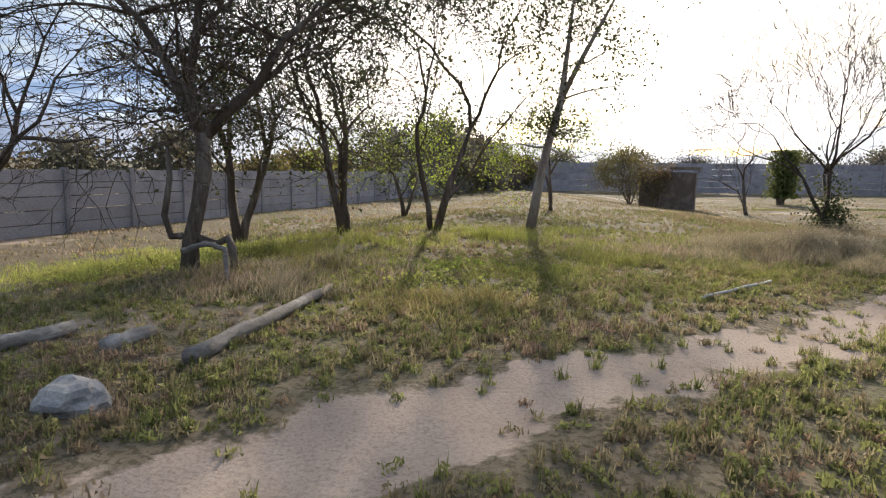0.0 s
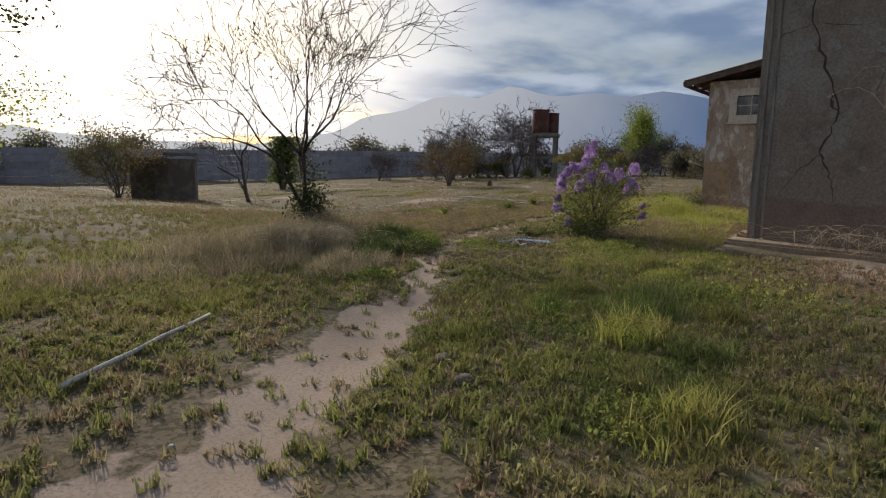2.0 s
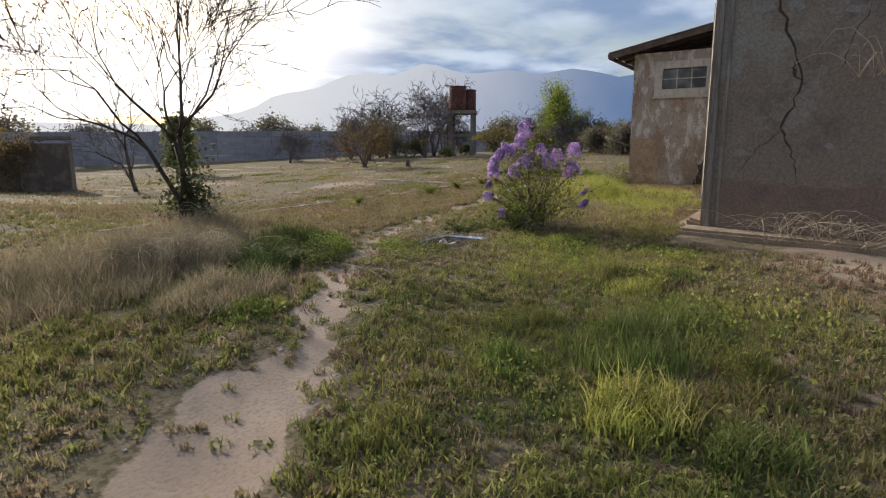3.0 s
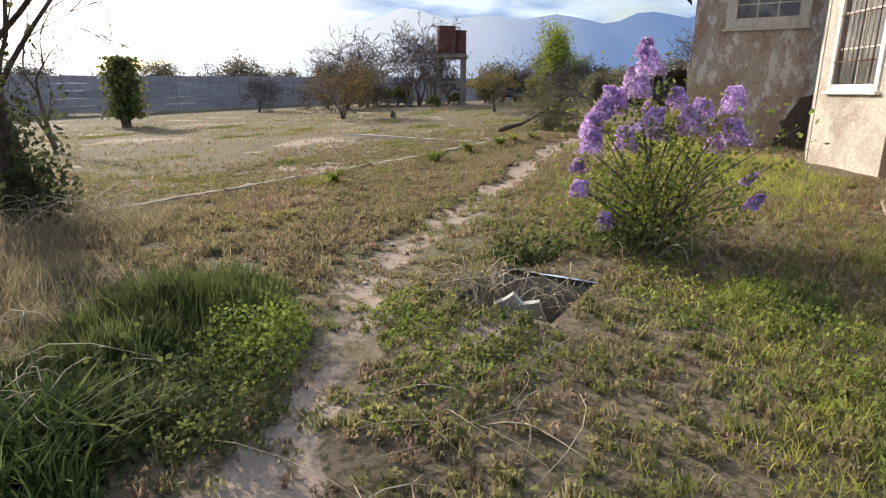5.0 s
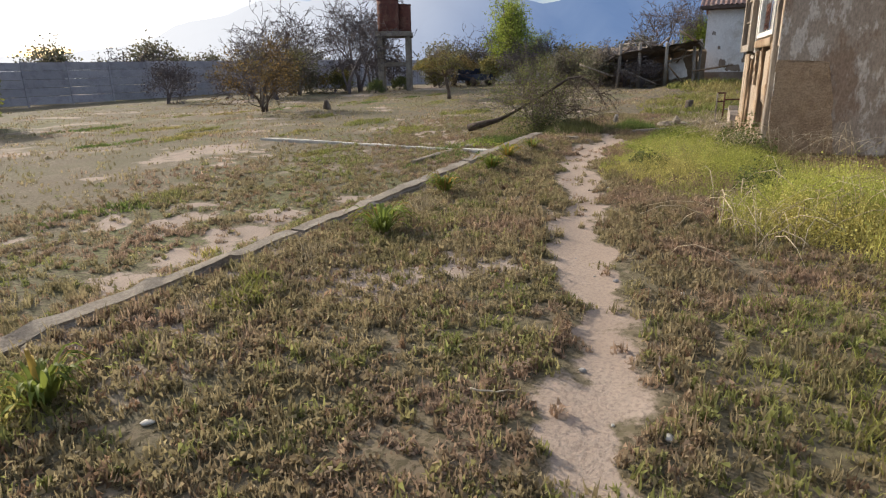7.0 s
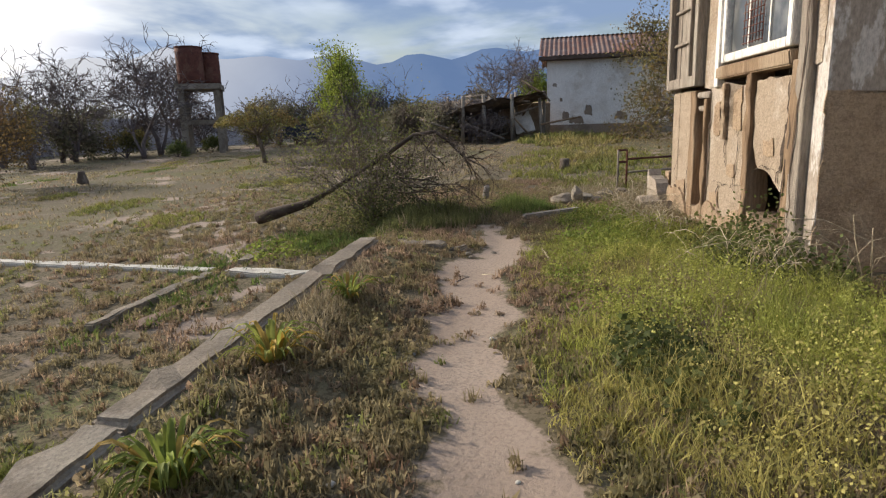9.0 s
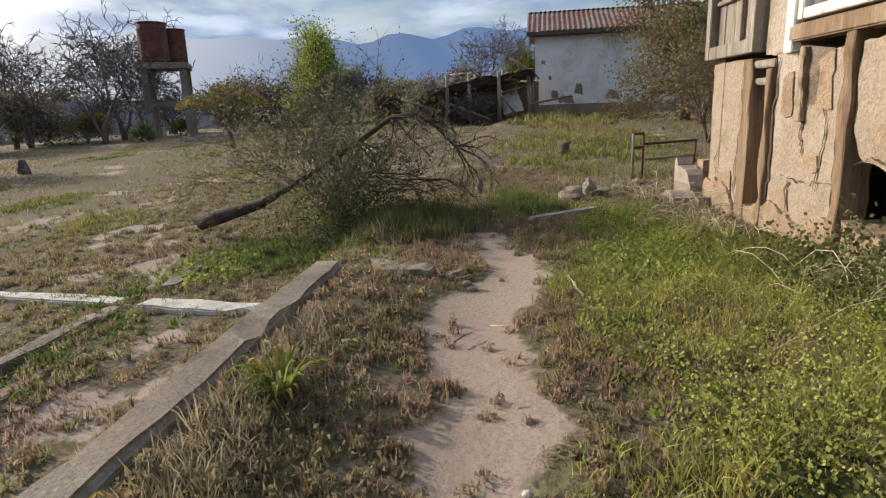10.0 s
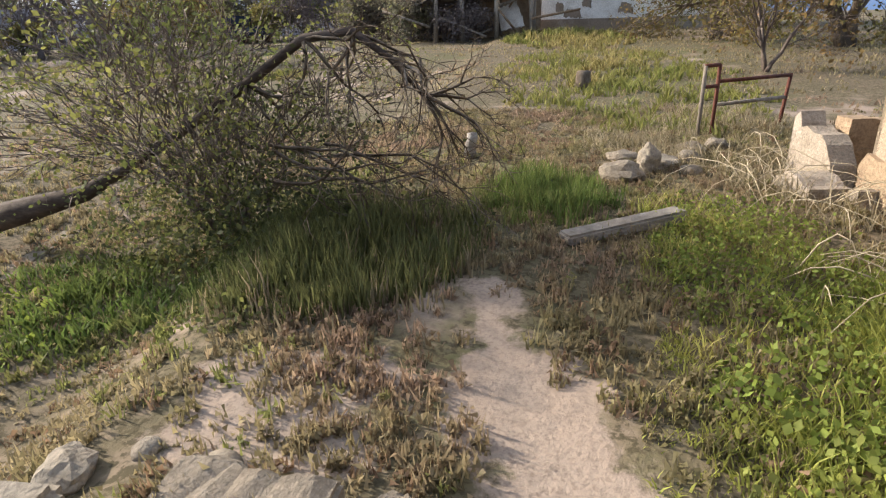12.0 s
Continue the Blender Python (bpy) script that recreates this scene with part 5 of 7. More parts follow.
def fallen_trunk():
    root = thing("fallen_trunk", pose(0, 0, 0), "fallen dark tree trunk with bare twisted branches", "log")
    tubes, tips, rnd = Tubes(), [], random.Random(4)
    pts = [Vector(p) for p in ((23.8, 12.2, -0.02), (23.78, 11.9, 0.06), (23.75, 11.3, 0.22), (23.75, 10.9, 0.42), (23.75, 10.5, 0.64), (23.75, 9.92, 0.98), (23.75, 9.5, 1.25), (23.75, 9.18, 1.29), (23.75, 8.95, 1.12), (23.75, 8.75, 0.9))]
    tubes.add(pts, [0.11, 0.10, 0.06, 0.036, 0.034, 0.034, 0.031, 0.027, 0.02, 0.009], 9)
    tubes.part("trunk", M_BARK_DARK, root)
    twigs = Tubes()
    for i in range(20):
        k = rnd.randint(5, 9)
        d = Vector((rnd.uniform(-1, 0.6), rnd.uniform(-1.2, 0.2), rnd.uniform(-0.8, 0.35)))
        branch(twigs, tips, rnd, pts[k], d, rnd.uniform(0.26, 0.48), 0.016, 1, 4, 36, -0.05, (3, 3, 3), 0.0035)
    for i in range(7):
        start = Vector((23.6 + rnd.uniform(-0.2, 0.3), 9.55 + rnd.uniform(-0.2, 0.25), 0.45 + rnd.uniform(-0.1, 0.2)))
        branch(twigs, tips, rnd, start, Vector((rnd.uniform(-0.5, 0.4), -1, rnd.uniform(-0.35, 0.2))), rnd.uniform(0.4, 0.6), 0.016, 1, 4, 34, -0.04, (3, 3, 3), 0.0035)
    tagged(twigs.part("twigs", M_BARK, root), "bare twisted twigs", kind="stuff")


fallen_trunk()


# ---- far thickets, tree line and mixed trees: a few kinds, copied ----
def thicket(name, wide, tall, leaves, count, size, seed, label, twigs=14):
    stems = [(random.Random(seed + i).uniform(-0.6, 0.6), random.Random(seed + 50 + i).uniform(-0.6, 0.6), tall * 0.3, 0.06 * tall / 3) for i in range(5)]
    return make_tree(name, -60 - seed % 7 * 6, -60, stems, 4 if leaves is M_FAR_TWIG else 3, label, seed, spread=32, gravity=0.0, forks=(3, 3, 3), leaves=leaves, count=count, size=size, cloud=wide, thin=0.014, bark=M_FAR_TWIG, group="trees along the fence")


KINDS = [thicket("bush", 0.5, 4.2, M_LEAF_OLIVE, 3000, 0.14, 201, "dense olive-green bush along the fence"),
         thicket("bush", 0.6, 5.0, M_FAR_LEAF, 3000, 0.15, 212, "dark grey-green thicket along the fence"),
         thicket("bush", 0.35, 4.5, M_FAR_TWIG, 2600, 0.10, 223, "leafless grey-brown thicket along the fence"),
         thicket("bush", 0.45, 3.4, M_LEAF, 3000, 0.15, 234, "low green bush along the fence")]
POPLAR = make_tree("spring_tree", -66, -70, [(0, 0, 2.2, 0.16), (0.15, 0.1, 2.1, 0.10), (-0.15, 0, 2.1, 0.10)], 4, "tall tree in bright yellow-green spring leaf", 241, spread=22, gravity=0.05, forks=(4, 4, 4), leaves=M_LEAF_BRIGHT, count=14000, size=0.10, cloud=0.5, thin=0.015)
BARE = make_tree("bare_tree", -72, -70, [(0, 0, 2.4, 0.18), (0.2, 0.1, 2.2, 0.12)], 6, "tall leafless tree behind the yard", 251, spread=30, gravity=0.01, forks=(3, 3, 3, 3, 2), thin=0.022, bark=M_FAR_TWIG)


def spot(ob, x, y, size=1.0, turn=0.0, tall=1.0):
    made = copy_thing(ob, pose(x, y, at(x, y) - 0.05, 0, 0, turn))
    made.scale = (size, size, size * tall)
    return made


rnd = random.Random(21)
for i in range(30):                                   # behind the north fence
    x = 4 + i * 2.6 + rnd.uniform(-0.8, 0.8)
    spot(KINDS[rnd.choice((0, 1, 1, 2, 3))], x, 65.5 - (x - 9) * 0.237 + rnd.uniform(0, 5), rnd.uniform(0.75, 1.25), rnd.uniform(0, 360))
for i in range(12):                                   # north-west corner
    u = i / 11
    spot(KINDS[rnd.choice((1, 2, 0, 1))], -2 + 11 * u + rnd.uniform(-1, 1), 36 + 22 * u, rnd.uniform(0.7, 1.0), rnd.uniform(0, 360))
for x, y, k, size in ((-1.5, 34, 2, 1.15), (1.0, 38.5, 1, 1.1), (3.4, 43, 2, 1.2), (5.2, 50, 0, 1.2), (7.5, 56, 2, 1.3)):   # taller trees of that corner
    spot(KINDS[k], x - 2, y + 1, size, rnd.uniform(0, 360), 1.25)
for i in range(11):                                   # behind the west fence
    u = i / 10
    spot(KINDS[rnd.choice((1, 1, 2, 0))], -20 + 15.5 * u + rnd.uniform(-0.8, 0), -4 + 36 * u, rnd.uniform(0.6, 0.85), rnd.uniform(0, 360))
for x, y, k, size in ((43, 38, 2, 0.9), (41, 34, 2, 0.8), (46, 37, 1, 0.8), (52, 36, 2, 0.8), (49, 35, 0, 0.55), (55, 33, 2, 0.9), (57, 30, 1, 0.7), (54, 28, 0, 0.5), (60, 28, 1, 0.8), (58, 25, 0, 0.7), (62, 24, 1, 0.9),
                      (57, 22, 2, 0.8), (60, 20, 1, 0.8), (56, 18.5, 0, 0.75), (60, 16, 2, 0.8), (53, 16, 1, 0.62), (51.5, 17.5, 1, 0.6), (54, 14, 2, 0.6), (64, 33, 1, 1.0), (66, 28, 2, 1.0), (49, 39, 1, 0.8), (38, 41, 2, 0.8),
                      (52.5, 13.2, 1, 0.5), (50.5, 12.6, 2, 0.72), (51.5, 11.6, 2, 0.66), (50.2, 14.2, 1, 0.6), (49.6, 11.4, 2, 0.5), (47.5, 30.2, 3, 0.35), (52.8, 31.2, 3, 0.4), (68, 20, 0, 1.0), (70, 14, 1, 1.0)):
    spot(KINDS[k], x, y, size, rnd.uniform(0, 360))
for x, y, size, turn in ((46.5, 36.5, 0.9, 0), (53.5, 33.5, 1.05, 70), (50.5, 33.5, 1.0, 300), (47.5, 32.5, 0.8, 160), (43.5, 38.5, 0.7, 140), (50, 40, 0.8, 210), (62, 27, 0.7, 20), (66, 12.5, 0.95, 100), (59, 21, 0.6, 33), (64, 9.5, 0.9, 200), (56, 36, 0.7, 260)):
    spot(BARE, x, y, size, turn)
spot(POPLAR, 59, 22.8, 0.9, 0, 1.2)
spot(POPLAR, 61.5, 22.4, 0.5, 120, 1.3)
spot(POPLAR, 65, 8.3, 0.75, 60)
for ob in (*KINDS, POPLAR, BARE):
    for o in (*ob.children_recursive, ob):
        bpy.data.objects.remove(o)
# willow-like trees beside the store
for x, y, seed, size in ((44.0, 1.6, 301, 1.0), (46.5, 0.4, 302, 1.1), (40.0, -1.0, 303, 1.0), (49.0, -1.0, 304, 1.1)):
    make_tree("pepper_tree", x, y, [(0.05, 0.1, 2.0 * size, 0.24), (-0.15, 0.2, 1.8, 0.18)], 5, "dark drooping olive tree with a thick trunk", seed, spread=34, gravity=-0.03, forks=(4, 3, 3, 3),
              leaves=M_LEAF_OLIVE, count=7500, size=0.075, cloud=0.34, thin=0.012, group="trees beside the store")
make_tree("dry_bush", 33.6, 3.4, [(0.3, 0.1, 1.0, 0.05), (-0.3, 0.2, 1.0, 0.05), (0.1, 0.5, 0.9, 0.04), (-0.1, -0.4, 1.0, 0.05)], 5, "dry tawny bush beside the yard wall", 311, spread=30, gravity=0.0, forks=(4, 3, 3, 3), bark=M_TWIG, leaves=M_LEAF_RUST, count=1500, size=0.07, cloud=0.25)


# ---- lilac ----
def lilac():
    root = thing("lilac_bush", pose(8.95, 3.42, at(8.95, 3.42) - 0.03), "flowering lilac bush with purple panicles", "bush")
    rnd, tubes, tips = random.Random(3), Tubes(), []
    heads = [(-0.55, 0.45, 1.35), (-0.62, 0.5, 1.05), (-0.50, 0.65, 0.85), (-0.2, 0.2, 1.55), (-0.05, 0.12, 1.75), (0.1, -0.1, 1.45), (0.28, 0.3, 1.95), (0.5, -0.55, 1.4), (0.4, -0.62, 1.1), (0.15, -0.25, 1.2),
             (-0.4, 0.1, 1.25), (-0.7, 0.55, 0.65), (-0.5, 0.62, 0.62), (0.55, -0.7, 0.7), (0.3, -0.8, 0.5), (-0.65, 0.3, 0.35), (-0.1, 0.45, 1.4), (0.05, 0.3, 1.62), (-0.3, 0.35, 1.45), (-0.58, 0.52, 1.2), (0.62, -0.4, 1.0), (0.0, 0.0, 1.15), (-0.3, 0.25, 1.05), (0.2, 0.15, 1.3), (0.35, -0.3, 1.3)]
    heads = [(0.92 * a, 0.92 * b, 0.9 * c) for a, b, c in heads]
    for i in range(16):
        h = Vector(heads[i % len(heads)]) * rnd.uniform(0.85, 1.0)
        a = Vector((rnd.uniform(-0.15, 0.15), rnd.uniform(-0.15, 0.15), 0))
        tube_part("stem", [a, a.lerp(h, 0.35) + Vector((0, 0, 0.12)), a.lerp(h, 0.7) + Vector((0, 0, 0.08)), h], [0.016, 0.012, 0.009, 0.005], M_TWIG, root, 6)
        tips += [a.lerp(h, u) + Vector((0, 0, 0.1)) for u in (0.3, 0.45, 0.55, 0.7, 0.8, 0.9)]
    for i in range(26):
        a = Vector((rnd.uniform(-0.2, 0.2), rnd.uniform(-0.2, 0.2), 0))
        b = Vector((rnd.gauss(0, 0.5), rnd.gauss(0, 0.5), rnd.uniform(0.25, 1.3)))
        tubes.add([a, a.lerp(b, 0.5) + Vector((0, 0, 0.1)), b], [0.010, 0.007, 0.003], 5)
        tips += [a.lerp(b, 0.6), b]
    tubes.part("shoot", M_TWIG, root)
    g = np.random.default_rng(5)
    picks = np.array([tuple(t) for t in tips])[g.integers(0, len(tips), 4200)]
    leaf_mesh("leaves", picks + g.normal(scale=0.15, size=picks.shape), 0.03, M_LEAF_LUSH, root, 6)
    leaf_mesh("low_leaves", np.stack([g.normal(-0.3, 0.25, 1300), g.normal(0.15, 0.25, 1300), g.uniform(0.02, 0.34, 1300)], 1), 0.034, M_LEAF, root, 7)
    for i, h in enumerate(heads):
        g2 = np.random.default_rng(40 + i)
        size = rnd.uniform(0.8, 1.15) * (0.6 if h[2] < 0.8 else 1.0)
        n = int(600 * size)
        u = g2.uniform(0, 1, n) ** 0.8
        r = 0.118 * size * (1 - 0.55 * u ** 1.5) * np.sqrt(g2.uniform(0.2, 1, n))
        a = g2.uniform(0, 2 * np.pi, n)
        tilt = g2.normal(0, 0.25, 2)
        pts = np.stack([h[0] + r * np.cos(a) + tilt[0] * u * 0.26, h[1] + r * np.sin(a) + tilt[1] * u * 0.26, h[2] - 0.06 + 0.21 * size * u], 1)
        leaf_mesh("blossom", pts, 0.027, M_PETAL, root, 60 + i, "", 1.1)


lilac()


# ---- grass and weeds ----
def clear_of_things(x, y):
    """True where plants may grow: off the trail, the pit, the kerb and the house."""
    ok = ~((x > PIT[0] - 0.03) & (x < PIT[1] + 0.03) & (y > PIT[2] - 0.03) & (y < PIT[3] + 0.03))
    ok &= ~((np.abs(y - kerb_y(x) - 0.03) < 0.13) & (x > 4.6) & (x < 21.6))
    ok &= ~((x > 8.4) & (x < 15.6) & (y < 1.15)) & ~((x >= 15.4) & (x < 20.6) & (y < 2.3)) & ~((x > 20.5) & (x < 24.8) & (y < 5.15 + 0.123 * (x - 20.6) + 0.03))
    return ok


def scatter(count, x0, x1, y0, y1, seed):
    g = np.random.default_rng(seed)
    return g.uniform(x0, x1, count), g.uniform(y0, y1, count), g


def chip_mesh(name, centres, size, mat, seed):
    """Very small leaves, one triangle each."""
    g = np.random.default_rng(seed)
    count = len(centres)
    a = g.normal(size=(count, 3)) * (1, 1, 1.3)
    a /= np.linalg.norm(a, axis=1)[:, None]
    b = np.cross(a, g.normal(size=(count, 3)))
    b /= np.linalg.norm(b, axis=1)[:, None] + 1e-9
    k = size * g.uniform(0.6, 1.35, (count, 1))
    v = np.stack([centres - a * k * 0.9 + b * k * 0.5, centres - a * k * 0.9 - b * k * 0.5, centres + a * k * 1.1], 1).reshape(-1, 3)
    me = bpy.data.meshes.new(name)
    me.vertices.add(count * 3)
    me.vertices.foreach_set("co", v.ravel())
    me.loops.add(count * 3)
    me.loops.foreach_set("vertex_index", np.arange(count * 3))
    me.polygons.add(count)
    me.polygons.foreach_set("loop_start", np.arange(count) * 3)
    me.update()
    me.materials.append(mat)
    return new(name, me)


def sprigs(name, x, y, h, wide, lean, mat, g):
    """Short fuzzy weeds: pointed sprigs with small leaves heaped round them."""
    pick = g.uniform(0, 1, len(x)) < 0.52
    ob = spike_mesh(name, x[pick], y[pick], height(x[pick], y[pick]), h[pick] * 1.2, wide * 0.85 * g.uniform(0.6, 1.4, pick.sum()), lean, mat, int(g.integers(1, 9999)))
    x, y, h = x[~pick], y[~pick], h[~pick]
    z = height(x, y) + h * g.uniform(0.08, 0.9, len(x))
    tagged(chip_mesh("weed_leaves", np.stack([x, y, z], 1), wide, mat, int(g.integers(1, 9999))), "small olive and brown leaves of ground weeds", "weeds", kind="stuff")
    return ob


def tufts(name, x, y, g, blades, radius, tall, wide, lean, mat, label):
    """Blades gathered in tufts round the places given; tall: one height a tuft."""
    n = len(x)
    ux, uy = np.repeat(x, blades) + g.normal(0, radius, n * blades), np.repeat(y, blades) + g.normal(0, radius, n * blades)
    h = np.repeat(tall, blades) * g.uniform(0.5, 1.15, n * blades)
    keep = clear_of_things(ux, uy)
    ux, uy, h = ux[keep], uy[keep], h[keep]
    ob = blade_mesh(name, ux, uy, height(ux, uy), h, wide * g.uniform(0.7, 1.4, len(ux)), lean, mat, int(g.integers(1, 9999)))
    return tagged(ob, label, "grass", kind="stuff")


def clumps(x, y, g, blades, tall, wide, mat, label):
    """Cushions of short weeds: highest in the middle, bare soil between them."""
    n = len(x)
    reach = np.repeat(g.uniform(0.03, 0.08, n), blades)
    r, a = reach * g.uniform(0, 1, n * blades) ** 0.6, g.uniform(0, 2 * np.pi, n * blades)
    ux, uy = np.repeat(x, blades) + r * np.cos(a), np.repeat(y, blades) + r * np.sin(a)
    h = np.repeat(tall, blades) * (1.1 - 0.6 * (r / reach) ** 2) * g.uniform(0.55, 1.15, n * blades)
    keep = clear_of_things(ux, uy)
    return tagged(sprigs("ground_weeds", ux[keep], uy[keep], h[keep], wide, 0.35, mat, g), label, "weeds", kind="stuff")


def low_weeds():
    x, y, g = scatter(150000, -8, 29, -4, 16.5, 5)
    sx, sy, _ = scatter(9000, 6.5, 21, 5.6, 9.0, 6)          # thicker on the strip beside the kerb
    x, y = np.concatenate([x, sx]), np.concatenate([y, sy])
    d = np.abs(trail_gap(x, y))
    gap = trail_edge(x, y)
    density = smooth(-0.02, 0.16, gap) * (0.78 + 0.4 * lumps(x, y, 0.9, 3.0)) * (0.12 + 0.88 * smooth(6.3, 3.0, d))
    density = np.where((y > kerb_y(x) + 0.1) & (x > 6), np.maximum(density * (0.7 + 0.5 * lumps(x, y, 2.5, 8.0)), 0.7 * smooth(7.5, 3.0, y - kerb_y(x)) * (0.75 + 0.5 * lumps(x, y, 0.7, 4.0))), density)
    for px, py, r in BARE_SPOTS:
        density = density * (1 - 0.75 * smooth(r, r * 0.3, np.hypot(x - px, y - py)))
    density = density * (1 - 0.85 * yard_wear(x, y))
    density = np.where((x > 6.5) & (y > 5.6) & (y < kerb_y(x)) & (gap > 0.12), np.maximum(density, 0.95 + 0.3 * lumps(x, y, 0.6, 9.0)), density)
    density = np.maximum(density, np.where((x > 4.4) & (x < 7.0), 0.4, np.where((x > 4.4) & (x < 10.6), 0.25, np.where(x < 4.4, 0.12, 0.03))) * (gap > -0.3))
    gappy = 0.72 + 0.9 * lumps(x, y, 0.33, 11.0) + 0.3 * lumps(x, y, 1.1, 2.5)
    keep = g.uniform(0, 1, len(x)) < density * np.clip(gappy + 0.15, 0.3, 1.0)
    x, y = x[keep], y[keep]
    tall = np.maximum(0.045 + 0.05 * g.uniform(0, 1, len(x)) ** 1.5 + 0.025 * lumps(x, y, 1.7, 6.0), 0.03)
    green = lumps(x, y, 1.9, 7.0) + 0.5 * g.normal(size=len(x)) > 0.55
    green &= ~((x > 6.0) & (y > 5.6) & (y < kerb_y(x)) & (g.uniform(0, 1, len(x)) < 0.6))
    green |= (x < 5.5) & (g.uniform(0, 1, len(x)) < 0.45)
    brown = ~green & (g.uniform(0, 1, len(x)) < 0.16)
    plain = ~green & ~brown
    clumps(x[plain], y[plain], g, 22, tall[plain], 0.0175, M_GRASS, "short olive and brown weeds covering the ground")
    clumps(x[green], y[green], g, 22, tall[green] * 1.1, 0.0175, M_GRASS_GREENER, "short green weeds covering the ground")
    clumps(x[brown], y[brown], g, 18, tall[brown] * 0.9, 0.0175, M_GRASS_BROWN, "short withered reddish-brown weeds")


low_weeds()


def far_weeds():
    x, y, g = scatter(50000, -12, 60, -6, 52, 15)
    d = np.abs(trail_gap(x, y))
    density = smooth(5, 9, d) * (0.5 + 0.5 * lumps(x, y, 2.2, 3.0)) * smooth(45, 12, d)
    density = density * (1 - 0.8 * yard_wear(x, y))
    keep = (g.uniform(0, 1, len(x)) < density) & (trail_gap(x, y) > 0.2)
    x, y = x[keep], y[keep]
    tufts("yard_weeds", x, y, g, 6, 0.10, 0.05 + 0.06 * g.uniform(0, 1, len(x)), 0.035, 0.6, M_GRASS, "sparse weeds over the yard")


far_weeds()


def stand(cx, cy, rx, ry, count, tall, mat, seed, label, wide=0.0075, lean=0.8, turn=0.0, name="tall_grass", power=0.68, blades=6):
    """A stand of taller grass in an oval, thinning towards its edge."""
    g = np.random.default_rng(seed)
    r, a = g.uniform(0, 1, count) ** power, g.uniform(0, 2 * np.pi, count)
    ox, oy = rx * r * np.cos(a), ry * r * np.sin(a)
    c, s = math.cos(radians(turn)), math.sin(radians(turn))
    x, y = cx + c * ox - s * oy, cy + s * ox + c * oy
    keep = (trail_gap(x, y) > 0.02) & (g.uniform(-0.55, 1, count) < lumps(x, y, 0.8, seed))
    x, y, r = x[keep], y[keep], r[keep]
    tufts(name, x, y, g, blades, 0.03, tall * (1.08 - 0.45 * r ** 2) * (0.6 + 0.3 * lumps(x, y, 0.7, seed + 1) + 0.3 * lumps(x, y, 0.21, seed + 5)) * g.uniform(0.35, 1.25, len(x)), wide, lean, mat, label)


STRAW, GREEN = "dry straw-coloured grass", "tall fresh green grass"
stand(6.0, 8.2, 1.7, 1.1, 2600, 0.42, M_GRASS_STRAW, 401, "dry reddish straw grass round the bare tree")
stand(2.5, 6.3, 3.6, 1.9, 5200, 0.34, M_GRASS_STRAW, 402, STRAW, turn=20)
stand(-2.0, 7.4, 4.5, 2.2, 4200, 0.30, M_GRASS_LUSH, 403, "mixed green and straw grass under the trees")
stand(-5.5, 4.8, 2.6, 1.6, 3200, 0.30, M_GRASS_TALL, 404, "mixed green and straw grass under the trees", turn=30)
stand(-4.9, 3.0, 1.7, 1.1, 3000, 0.36, M_GRASS_STRAW, 405, "pale feathery straw grass on the bank", turn=35)
stand(-8.0, 5.6, 2.4, 3.4, 5200, 0.26, M_GRASS_LUSH, 406, "bright grass beside the fence", turn=-15)
stand(-0.5, 4.3, 2.6, 1.4, 3400, 0.22, M_GRASS_TALL, 407, "mixed green and straw grass beside the footpath", turn=25)
stand(-3.2, 2.0, 1.7, 1.0, 2400, 0.20, M_GRASS_TALL, 408, "mixed green and straw grass beside the footpath", turn=30)
stand(5.2, 5.25, 0.9, 0.55, 3800, 0.40, M_GRASS_DEEP, 409, "dark lush grass at the bend of the footpath", turn=32, wide=0.013, lean=0.45)
stand(5.75, 5.3, 0.6, 0.35, 1800, 0.32, M_GRASS_DEEP, 434, "fresh upright grass at the bend of the footpath", turn=32, wide=0.011, lean=0.3)
stand(4.45, 4.7, 0.5, 0.4, 700, 0.40, M_GRASS_DEEP, 435, "coarse dark grass beside the footpath", turn=32, wide=0.02, lean=1.2)
stand(3.3, 4.0, 0.9, 0.5, 2600, 0.40, M_GRASS_STRAW, 438, "tall dry weeds beside the footpath", turn=32, wide=0.006)
# shade on this lush stand is put into its deep colour
stand(3.9, 4.25, 0.6, 0.3, 1300, 0.34, M_GRASS_DEEP, 439, "dark grass beside the footpath", turn=32, wide=0.01, lean=0.5)
stand(1.6, -1.0, 2.4, 1.0, 5000, 0.10, M_GRASS_TALL, 430, "short green grass beside the footpath", turn=20, wide=0.009)
stand(3.7, 5.7, 2.2, 0.9, 6500, 0.52, M_GRASS_STRAW, 410, "tall dry weeds beside the footpath", turn=32)
stand(19.5, 6.3, 3.2, 0.9, 800, 0.36, M_GRASS_STRAW, 429, "dry stalks among the bright grass", wide=0.006, lean=0.9, blades=3)
stand(4.1, 0.3, 0.9, 0.5, 1400, 0.34, M_GRASS_DARK, 411, "clump of tall green grass", wide=0.009, lean=0.4)
stand(5.0, 0.3, 3.4, 1.9, 4600, 0.17, M_GRASS_TALL, 412, "yellow-green grass in front of the farmhouse", turn=20)
stand(2.6, 0.8, 3.2, 1.5, 9000, 0.11, M_GRASS_TALL, 432, "short green grass beside the footpath", wide=0.011, turn=22)
stand(1.2, 3.2, 2.4, 0.9, 5000, 0.11, M_GRASS_TALL, 433, "short green grass beside the footpath", wide=0.011, turn=28)
stand(6.6, 2.2, 1.9, 1.0, 3000, 0.13, M_GRASS_LUSH, 431, "short bright grass beside the footpath", turn=20)
stand(8.5, 1.7, 2.4, 1.0, 2200, 0.2, M_GRASS_TALL, 413, "yellow-green grass in front of the farmhouse")
